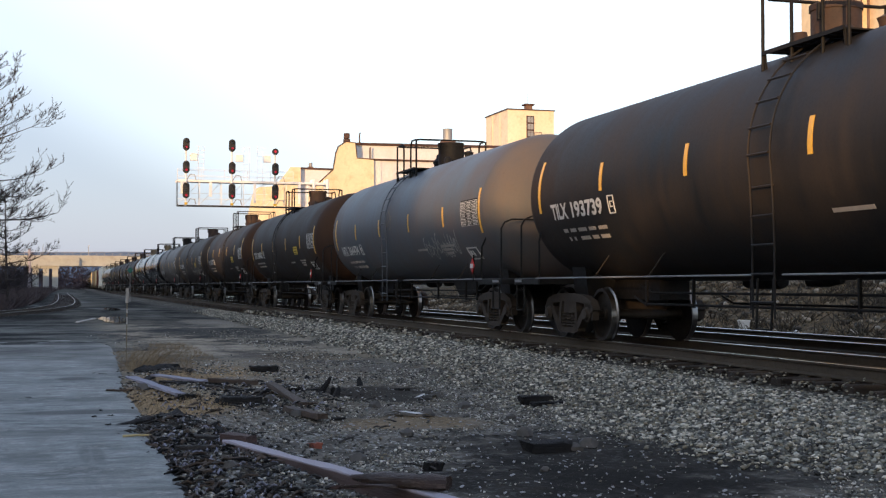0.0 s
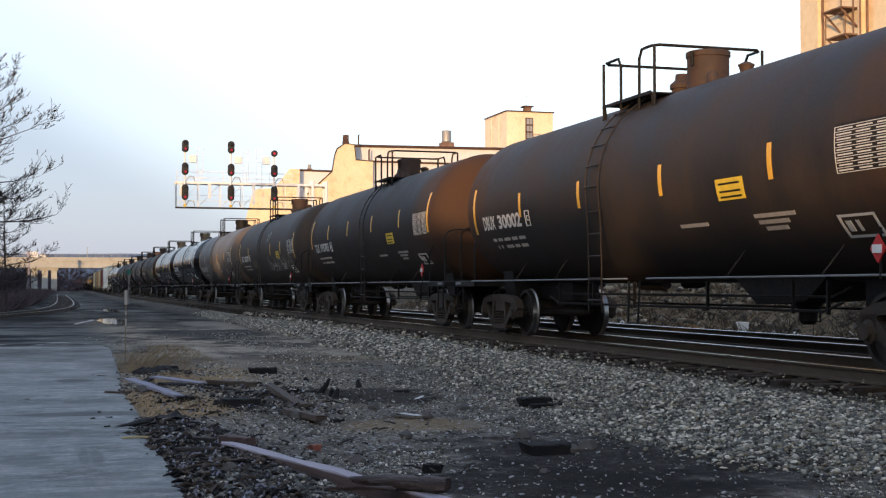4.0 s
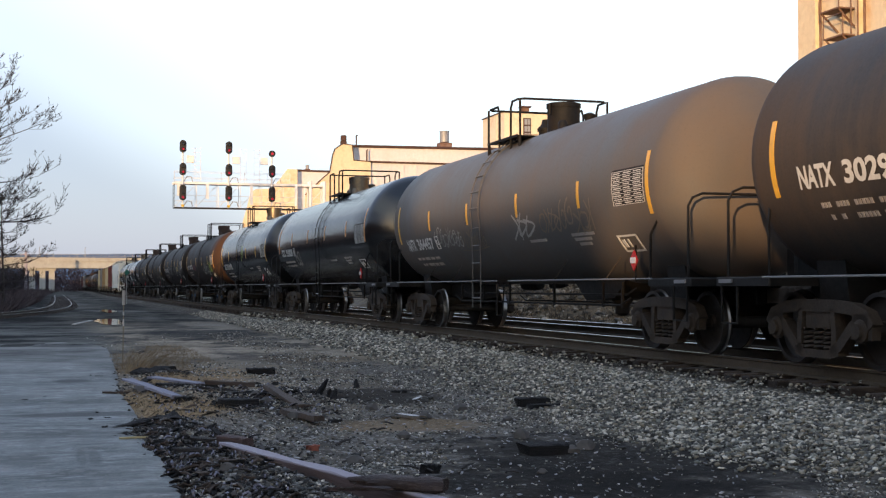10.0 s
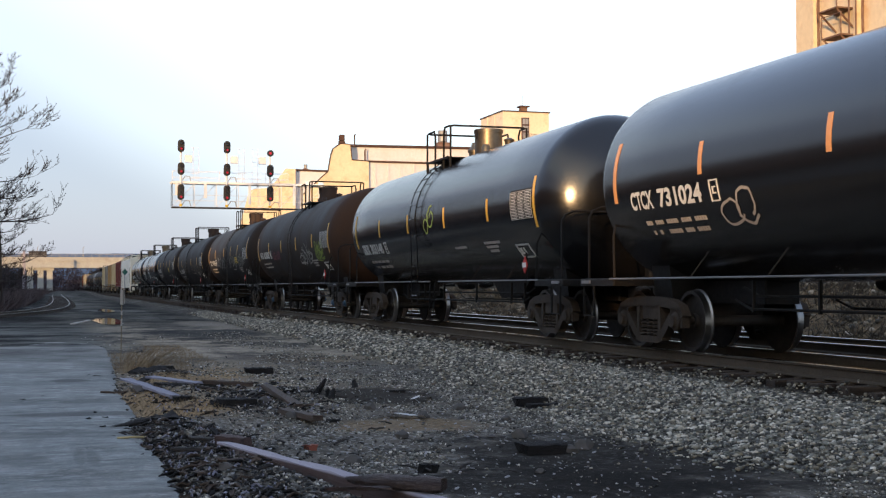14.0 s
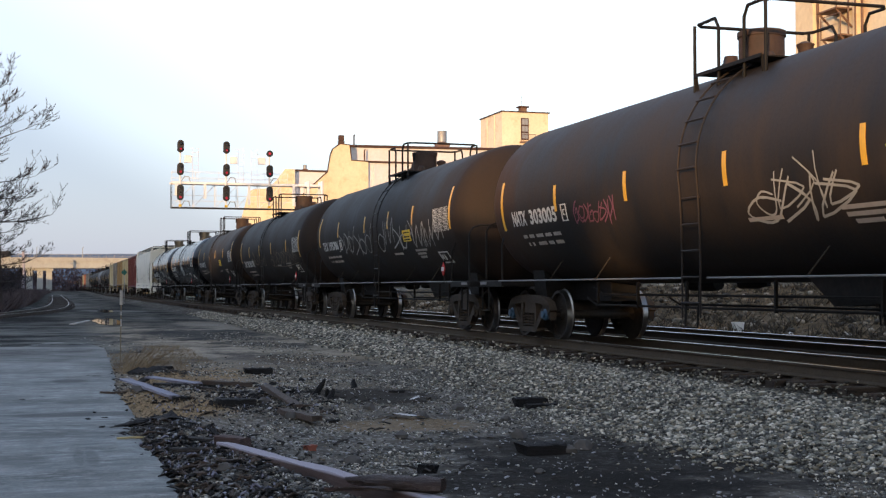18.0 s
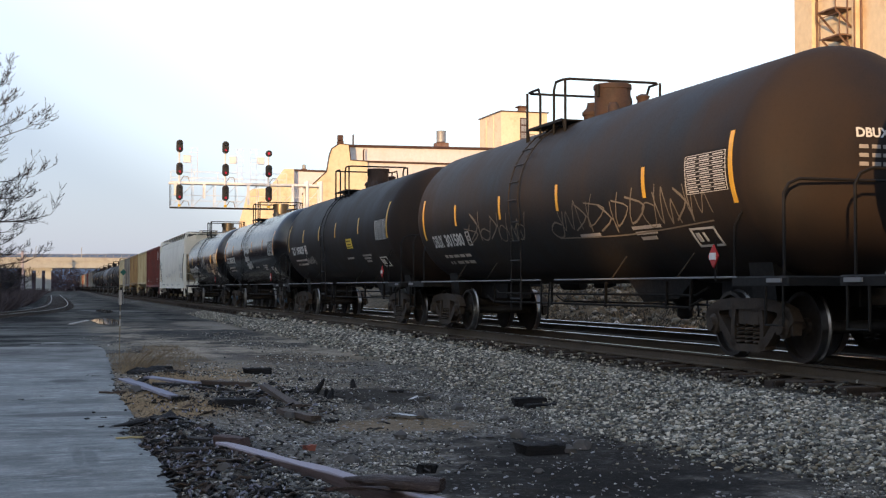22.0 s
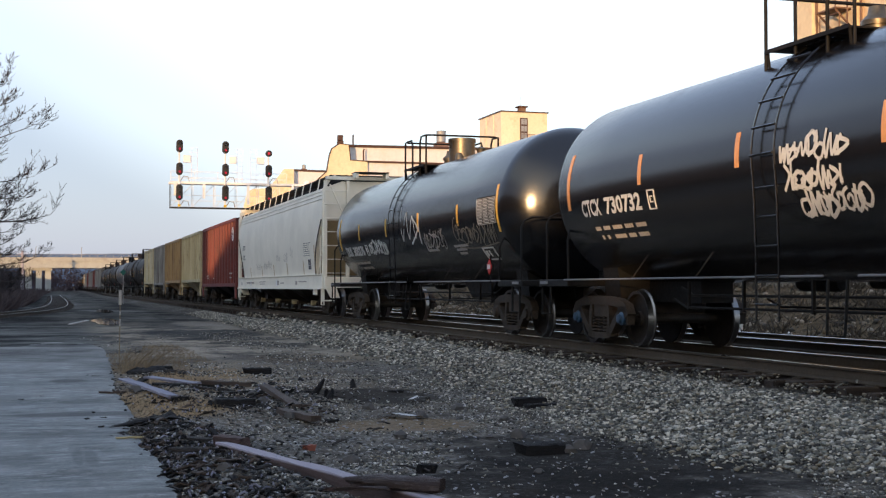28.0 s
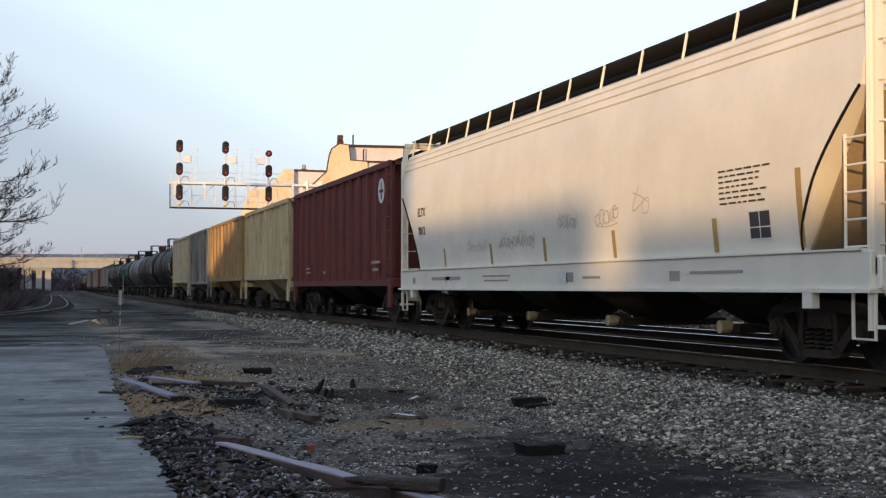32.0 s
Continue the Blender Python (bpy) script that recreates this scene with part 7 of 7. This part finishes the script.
def make_round_hopper(u, long):
    """The pale grey curved-side covered hopper."""
    car = thing("covered_hopper_car", pose(TRACK_X, -400, RAIL_Z), "pale grey curved-side covered hopper with faint graffiti", "hopper car", "hopper cars of the train")
    levels = [(1.34, 1.46, 1.95), (1.7, 1.50, 1.90), (2.2, 1.54, 1.62), (2.6, 1.555, 1.28), (2.95, 1.555, 0.92), (3.15, 1.55, 0.70), (3.5, 1.53, 0.66), (3.82, 1.47, 0.66), (4.02, 1.425, 0.66), (4.18, 1.37, 0.66)]

    def half(z):
        zs, hs = [l[0] for l in levels], [l[1] for l in levels]
        return float(np.interp(z, zs, hs))
    rings = [[(-h, e, z), (h, e, z), (h, long - e, z), (-h, long - e, z)] for z, h, e in levels]
    rings.append([(-0.9, 0.66, 4.38), (0.9, 0.66, 4.38), (0.9, long - 0.66, 4.38), (-0.9, long - 0.66, 4.38)])
    part("body", Geo().loft(rings), HOPPER_GREY, car)
    for z in (3.83, 3.97, 4.10):
        part("roof_bead", Geo().tube([(-half(z) - 0.004, 0.62, z), (-half(z) - 0.004, long - 0.62, z)], 0.022, 6), HOPPER_GREY, car)
    for sx in (-1, 1):
        sill = part("side_sill", Geo().slab(sx * 1.5 - 0.06, sx * 1.5 + 0.06, 0.55, long - 0.55, 0.94, 1.36, 0.015), HOPPER_GREY, car)
        part("sill_flange", Geo().box(sx * 1.52 - 0.09, sx * 1.52 + 0.09, 0.5, long - 0.5, 0.90, 0.945), HOPPER_GREY, sill)
        part("sill_cap", Geo().box(sx * 1.50 - 0.085, sx * 1.50 + 0.085, 0.7, long - 0.7, 1.36, 1.385), HOPPER_GREY, sill)
    # roof walk and its brackets
    for sx in (-1, 1):
        part("roof_walk", Geo().box(sx * 0.98 - 0.30, sx * 0.98 + 0.30, 0.6, long - 0.6, 4.55, 4.58), STEEL_BLACK, car, "dark grating roof walk")
    for i in range(14):
        y = 0.9 + i * (long - 1.8) / 13
        for sx in (-1, 1):
            part("walk_bracket", Geo().tube([(sx * 1.36, y, 4.17), (sx * 1.28, y, 4.58)], 0.022, 6), HOPPER_GREY, car)
    part("hatch_trough", Geo().slab(-0.62, 0.62, 0.8, long - 0.8, 4.36, 4.60, 0.03), STEEL_BLACK, car)
    # ends: posts, ladders, slope sheet bay
    for e, d in ((0.0, 1), (long, -1)):
        for x in (-1.45, 1.45, -0.72, 0.72):
            part("end_post", Geo().box(x - 0.05, x + 0.05, *sorted((e + d * 0.52, e + d * 0.64)), 1.1, 4.4), HOPPER_GREY, car)
        part("end_sill", Geo().slab(-1.5, 1.5, *sorted((e + d * 0.45, e + d * 0.66)), 0.95, 1.30, 0.02), HOPPER_GREY, car)
        part("end_top", Geo().box(-1.45, 1.45, *sorted((e + d * 0.5, e + d * 0.64)), 4.42, 4.53), HOPPER_GREY, car)
        for k in range(7):
            part("rung", Geo().tube([(-1.47, e + d * 0.56, 1.42 + k * 0.44), (-1.45, e + d * 0.47, 1.42 + k * 0.44), (-0.77, e + d * 0.47, 1.42 + k * 0.44), (-0.74, e + d * 0.56, 1.42 + k * 0.44)], 0.014, 6), HOPPER_GREY, car)
        part("end_brace", Geo().rod((-1.3, e + d * 0.66, 4.3), (-0.8, e + d * 0.66, 3.2), 0.018, 6), HOPPER_GREY, car)
        part("corner_gusset", Geo().prism([(-1.5, 0.98), (-1.12, 0.98), (-1.0, 0.62), (-1.3, 0.62)], *sorted((e + d * 0.42, e + d * 0.46)), "y"), HOPPER_GREY, car)
        part("stirrup", Geo().tube([(-1.5, e + d * 0.55, 0.95), (-1.5, e + d * 0.55, 0.4), (-1.5, e + d * 0.95, 0.4), (-1.5, e + d * 0.95, 0.95)], 0.022, 6), HOPPER_GREY, car)
        part("stirrup_step", Geo().box(-1.52, -1.2, *sorted((e + d * 0.3, e + d * 0.5)), 0.52, 0.56), HOPPER_GREY, car)
        part("brake_gear", Geo().slab(0.1, 0.6, *sorted((e + d * 0.25, e + d * 0.5)), 1.2, 1.75, 0.05), STEEL_BLACK, car, "black hand brake housing")
        for x in (-1.52,):
            part("side_ladder", Geo().tube([(x, e + d * 0.6, 0.5), (x, e + d * 0.6, 4.05), (x + 0.05, e + d * 0.6, 4.2), (x + 0.28, e + d * 0.6, 4.5), (x + 0.42, e + d * 0.6, 4.54)], 0.04, 6).rod((x, e + d * 1.05, 0.95), (x, e + d * 1.05, 2.65), 0.02, 6), HOPPER_GREY, car)
            for k in range(6):
                part("rung", Geo().rod((x, e + d * 0.6, 1.1 + k * 0.3), (x, e + d * 1.05, 1.1 + k * 0.3), 0.014, 6), HOPPER_GREY, car)
        part("crossover", Geo().box(-0.55, 0.55, *sorted((e + d * 0.15, e + d * 0.8)), 4.63, 4.66), STEEL_BLACK, car, "dark end crossover step")
        for x in (-0.5, 0.5):
            part("crossover_bracket", Geo().box(x - 0.05, x + 0.05, *sorted((e + d * 0.2, e + d * 0.62)), 4.46, 4.63), HOPPER_GREY, car)
        part("jack_pad", Geo().box(-1.6, -1.5, *sorted((e + d * 1.6, e + d * 1.8)), 0.72, 0.96), HOPPER_GREY, car)
        for sx in (-1, 1):
            edge = smooth([(sx * (half(z) + 0.005), e + d * (y_ + 0.0), z) for z, y_ in ((1.36, 1.97), (1.7, 1.93), (2.2, 1.65), (2.6, 1.30), (2.95, 0.94), (3.15, 0.72))], 4)
            # black tube added where the side sheet's underside lies in shade
            part("side_sheet_edge", Geo().tube(edge, 0.02, 6), STEEL_BLACK, car, "dark curved edge of the side sheet")
        part("slope_sheet", Geo().add([(-1.4, e + d * 1.9, 1.36), (1.4, e + d * 1.9, 1.36), (1.4, e + d * 0.7, 3.1), (-1.4, e + d * 0.7, 3.1), (-1.4, e + d * 1.95, 1.36), (1.4, e + d * 1.95, 1.36), (1.4, e + d * 0.75, 3.1), (-1.4, e + d * 0.75, 3.1)], [(0, 1, 2, 3), (4, 7, 6, 5), (0, 3, 7, 4), (1, 5, 6, 2), (3, 2, 6, 7), (0, 4, 5, 1)]), SLOPE_BROWN, car, "dusty brown slope sheet")
    for i in range(4):
        y = 4.6 + i * (long - 9.2) / 3
        ht = part("discharge_hopper", Geo().loft([[(-1.3, y - 1.3, 1.1), (1.3, y - 1.3, 1.1), (1.3, y + 1.3, 1.1), (-1.3, y + 1.3, 1.1)], [(-0.4, y - 0.35, 0.42), (0.4, y - 0.35, 0.42), (0.4, y + 0.35, 0.42), (-0.4, y + 0.35, 0.42)]]), TRUCK_STEEL, car)
        part("gate", Geo().slab(-0.95, 0.95, y - 0.22, y + 0.22, 0.34, 0.46, 0.02), TRUCK_STEEL, ht)
        part("gate_pinion", Geo().lathe([(-1.12, 0.09), (-1.0, 0.09), (-0.9, 0.06)], 14, "x", (0, y, 0.42)), HOPPER_CREAM, ht, "pale gate pinion")
    add_car_basics(car, long, 2.3, STEEL_BLACK)

    def place(u_, z):
        return (-half(z) - 0.008, u_, z)

    def flat(g, a, b, z0, z1):
        n = max(1, int(abs(z1 - z0) / 0.1))
        return g.loft([[place(a, z0 + (z1 - z0) * i / n) for i in range(n + 1)], [place(b, z0 + (z1 - z0) * i / n) for i in range(n + 1)]], False, False)
    black = plain("black_stencil", (0.05, 0.05, 0.055), 0.6)
    part("lettering", lettering(Geo(), "ELTX", long - 2.1, long - 2.75, 2.62, 0.20, place), black, car, "black reporting mark")
    part("lettering", lettering(Geo(), "7012", long - 2.1, long - 2.7, 2.18, 0.20, place), black, car, "black car number")
    for y, z1 in ((1.95, 2.36), (4.0, 1.87), (7.2, 1.85), (10.15, 1.84), (13.05, 1.83), (16.2, 1.82)):
        part("reflective_stripe", flat(Geo(), y - 0.06, y + 0.06, 1.42, z1), SHADED_TAPE, car, "orange-yellow reflective tape")
    g = Geo()
    rng = random.Random(2)
    for k in range(7):
        u0 = 3.82
        for w in range(6):
            l = rng.uniform(0.08, 0.2)
            flat(g, u0, u0 - l, 2.03 + k * 0.07, 2.053 + k * 0.07)
            u0 -= l + 0.04
    tagged(part("stencilling", g, black, car), kind="stuff")
    pn = part("label_panel", flat(Geo(), 3.1, 2.62, 1.57, 1.90), black, car, "black label panel")
    g = Geo()
    flat(g, 2.87, 2.85, 1.57, 1.90), flat(g, 3.1, 2.62, 1.70, 1.715), flat(g, 3.12, 2.60, 1.55, 1.57), flat(g, 3.12, 2.60, 1.90, 1.92), flat(g, 3.12, 3.1, 1.55, 1.92), flat(g, 2.62, 2.60, 1.55, 1.92)
    g.v = [(x - 0.004, y, z) for x, y, z in g.v]
    part("panel_lines", g, SIGN_WHITE, pn)
    g = Geo()
    for u0, u1, z, h, s in ((9.4, 8.6, 1.95, 0.25, 3), (7.8, 7.0, 1.95, 0.3, 4), (6.4, 5.9, 2.0, 0.4, 5), (12.5, 10.6, 1.7, 0.3, 7), (14.5, 13.2, 1.7, 0.25, 9)):
        scrawl(g, u0, u1, z, h, s, 0.025, place)
    tagged(part("graffiti", g, FAINT_SPRAY, car, "faint grey graffiti"), kind="stuff")
    g = Geo()
    for u0, u1, z, h in ((17.0, 14.9, 1.12, 0.07), (13.4, 11.8, 1.17, 0.03), (13.3, 11.9, 1.08, 0.03), (8.3, 7.6, 1.1, 0.04), (4.6, 3.2, 1.14, 0.04), (9.0, 8.7, 1.05, 0.16), (5.2, 4.9, 1.05, 0.14), (18.6, 18.4, 1.05, 0.14)):
        g.box(-1.567, -1.56, u1, u0, z, z + h)
    tagged(part("stencilling", g, STENCIL_DIM, car), kind="stuff")
    g = Geo()
    g.box(-1.567, -1.56, 15.6, 15.95, 1.02, 1.24)
    g.box(-1.567, -1.56, 8.95, 9.35, 1.02, 1.24)
    tagged(part("stencilling", g, SIGN_WHITE, car), kind="stuff")
    CARS.append((car, u))


def make_rib_hopper(u, long, paint, ribs, z0, label, roundel=False, bays=2, dirty_top=False):
    """A flat-sided hopper with upright ribs."""
    car = thing("hopper_car", pose(TRACK_X, -400, RAIL_Z), label, "hopper car", "hopper cars of the train")
    a, b, top = 1.0, long - 1.0, 4.22
    part("body", Geo().slab(-1.45, 1.45, a, b, z0, top, 0.03), paint, car)
    part("roof", Geo().loft([[(-1.45, y, top), (-0.9, y, top + 0.16), (0.9, y, top + 0.16), (1.45, y, top)] for y in (a, b)]), STEEL_BLACK, car)
    part("top_chord", Geo().box(-1.54, -1.45, a - 0.3, b + 0.3, top - 0.12, top + 0.03), paint, car)
    part("side_sill", Geo().box(-1.54, -1.45, a - 0.45, b + 0.45, z0 - 0.05, z0 + 0.12), paint, car)
    for i in range(ribs):
        y = a + 0.05 + (b - a - 0.1) * i / (ribs - 1)
        part("rib", Geo().prism([(-1.45, y - 0.09), (-1.545, y - 0.045), (-1.545, y + 0.045), (-1.45, y + 0.09)], z0 + 0.1, top - 0.1, "z"), paint, car)
    for i in range(7):
        y = a + (b - a) * (i + 0.5) / 7
        part("roof_walk", Geo().box(-0.6, -0.2, y - (b - a) / 14.2, y + (b - a) / 14.2, top + 0.3, top + 0.34), STEEL_BLACK, car)
        part("hatch", Geo().slab(-0.1, 0.6, y - 0.4, y + 0.4, top + 0.15, top + 0.28, 0.03), STEEL_BLACK, car)
    for e, d in ((0.0, 1), (long, -1)):
        for x in (-1.48, 1.48):
            part("end_post", Geo().box(x - 0.05, x + 0.05, *sorted((e + d * 0.5, e + d * 0.6)), 0.95, top), paint, car)
            part("corner_brace", Geo().rod((x, e + d * 0.55, z0 + 0.1), (x, e + d * 1.0, z0 + 1.1), 0.03, 6), paint, car)
        part("end_sill", Geo().slab(-1.5, 1.5, *sorted((e + d * 0.48, e + d * 1.0)), 0.98, 1.2, 0.02), paint, car)
        part("end_top", Geo().box(-1.5, 1.5, *sorted((e + d * 0.5, e + d * 1.0)), top - 0.1, top), paint, car)
        for k in range(8):
            part("rung", Geo().rod((-1.5, e + d * 0.55, 1.35 + k * 0.36), (-1.5, e + d * 0.98, 1.35 + k * 0.36), 0.014, 6), paint, car)
        part("step", Geo().box(-1.53, -1.47, *sorted((e + d * 0.55, e + d * 0.9)), 0.45, 1.0), paint, car)
    for i in range(bays):
        y = a + (b - a) * (i + 0.5) / bays
        w = (b - a) / bays / 2 - 0.25
        hp = part("discharge_hopper", Geo().loft([[(-1.35, y - w, z0), (1.35, y - w, z0), (1.35, y + w, z0), (-1.35, y + w, z0)], [(-0.5, y - 0.4, 0.4), (0.5, y - 0.4, 0.4), (0.5, y + 0.4, 0.4), (-0.5, y + 0.4, 0.4)]]), paint if not roundel else STEEL_BLACK, car)
        part("gate", Geo().slab(-0.8, 0.8, y - 0.3, y + 0.3, 0.32, 0.44, 0.02), TRUCK_STEEL, hp)
    add_car_basics(car, long, 2.0, STEEL_BLACK)
    if roundel:
        ob = part("emblem", Geo().lathe([(-1.556, 0.33), (-1.55, 0.33)], 28, "x", (0, 1.45, 3.5)), SIGN_WHITE, car, "round white emblem")
        part("emblem_mark", Geo().box(-1.562, -1.557, 1.25, 1.65, 3.46, 3.54).box(-1.562, -1.557, 1.41, 1.49, 3.28, 3.72), paint, ob)
        g = Geo()
        for u0, u1, z in ((11.9, 11.2, 1.55), (11.8, 11.1, 1.42), (2.6, 1.6, 1.6), (2.4, 1.8, 1.4), (9.0, 8.6, 1.4)):
            g.box(-1.556, -1.55, u1, u0, z, z + 0.07)
        tagged(part("stencilling", g, STENCIL_DIM, car), kind="stuff")
    else:
        g = Geo()
        rng = random.Random(int(long * 10))
        for k in range(5):
            y = a + (b - a) * rng.uniform(0.1, 0.8)
            g.box(-1.458, -1.452, y, y + rng.uniform(0.2, 0.5), 1.6 + k * 0.4, 1.68 + k * 0.4)
        tagged(part("stencilling", g, STENCIL_DIM, car), kind="stuff")
    CARS.append((car, u))


make_round_hopper(259.17, 20.3)
make_rib_hopper(279.47, 14.88, HOPPER_RED, 13, 1.05, "oxide-red ribbed hopper car with a round white emblem", True, 3)
make_rib_hopper(294.35, 12.15, HOPPER_CREAM, 9, 1.32, "cream ribbed covered hopper with rust stains")
make_rib_hopper(306.5, 13.0, HOPPER_YELLOW, 9, 1.32, "faded orange-yellow covered hopper")
make_rib_hopper(319.5, 10.75, HOPPER_DULL, 8, 1.2, "stained grey covered hopper")
make_rib_hopper(330.25, 11.55, HOPPER_CREAM, 3, 1.32, "smooth-sided cream covered hopper")
for i in range(8):
    make_rib_hopper(448.9 + i * 14.0, 14.0, (HOPPER_DULL, HOPPER_DULL, HOPPER_RED, HOPPER_DULL, HOPPER_DULL, HOPPER_RED, HOPPER_DULL, HOPPER_DULL)[i], 9, 1.2, ("stained grey", "dusty grey", "oxide-red", "dull grey", "dull grey", "dark red", "stained grey", "sooty grey")[i] + " hopper car far down the train")


# ---- vehicles on the bridge ----
def make_lorry(long, box_mat, label):
    th = thing("lorry", pose(0, 353, 7.3), label, "lorry", "road traffic")
    dark = STEEL_BLACK
    part("body", Geo().slab(-long / 2 + 2.3, long / 2, -1.25, 1.25, 1.0, 3.6, 0.05), box_mat, th)
    part("cab", Geo().prism([(-long / 2, 0.6), (-long / 2 + 0.1, 1.7), (-long / 2 + 0.5, 2.9), (-long / 2 + 2.0, 2.9), (-long / 2 + 2.0, 0.6)], -1.2, 1.2, "y"), box_mat, th)
    part("chassis", Geo().box(-long / 2 + 0.3, long / 2 - 0.3, -0.5, 0.5, 0.6, 1.0), dark, th)
    for x in (-long / 2 + 1.2, long / 2 - 1.2, long / 2 - 2.5):
        for y in (-1.1, 1.1):
            part("wheel", Geo().lathe([(y - 0.15, 0.3), (y - 0.15, 0.5), (y + 0.15, 0.5), (y + 0.15, 0.3)], 16, "y", (x, 0, 0.5)), dark, th)
    return th


RED_BROWN = surface("dull_red_body", (0.10, 0.045, 0.035), (0.07, 0.035, 0.03), 0.6)
DARK_BODY = surface("dark_body", (0.03, 0.03, 0.035), (0.05, 0.045, 0.045), 0.6)
LORRIES = [(make_lorry(7.5, DARK_BODY, "dark box lorry on the bridge"), 9.6, 7.0), (make_lorry(6.5, RED_BROWN, "dull red lorry on the bridge"), 3.3, 6.0),
           (make_lorry(6.8, DARK_BODY, "dark covered lorry on the bridge"), 7.0, 13.0), (make_lorry(6.0, DARK_BODY, "dark lorry crossing the bridge"), -1.5, 17.0)]
VAN = make_lorry(4.8, SIGN_WHITE, "small white van on the bridge")


# ---- what moves ----
def motions():
    ticks = [i * 2.0 for i in range(17)]
    for car, u in CARS:
        walk(car, [(t, pose(TRACK_X, u - travelled(t) - TAN_YAW * 8.4, RAIL_Z)) for t in ticks])
    # wheels roll: the same turning for every wheelset at one end of a truck
    rolled = {}
    n = 480
    for car, u in CARS:
        for tr in car.children:
            if tr.name.split(".")[0] != "truck":
                continue
            for w in tr.children:
                if w.name.split(".")[0] != "wheelset":
                    continue
                key = round(w.location.y, 2)
                if key not in rolled:
                    walk(w, [(32.0 * i / n, pose(0, key, 0.457, math.degrees(travelled(32.0 * i / n) / 0.457))) for i in range(n + 1)])
                    rolled[key] = (w.animation_data.action, w.animation_data.action_slot)
                else:
                    w.rotation_mode = "QUATERNION"
                    w.animation_data_create()
                    w.animation_data.action, w.animation_data.action_slot = rolled[key]
    for lorry, x, t0 in LORRIES:
        walk(lorry, [(t, pose(x - 11.5 * (t - t0), 353, 7.3)) for t in (0.0, 16.0, 32.0)])
    walk(VAN, [(t, pose(19.5 + 12.0 * (t - 6.0), 357.5, 7.3, 0, 0, 180)) for t in (0.0, 16.0, 32.0)])


motions()
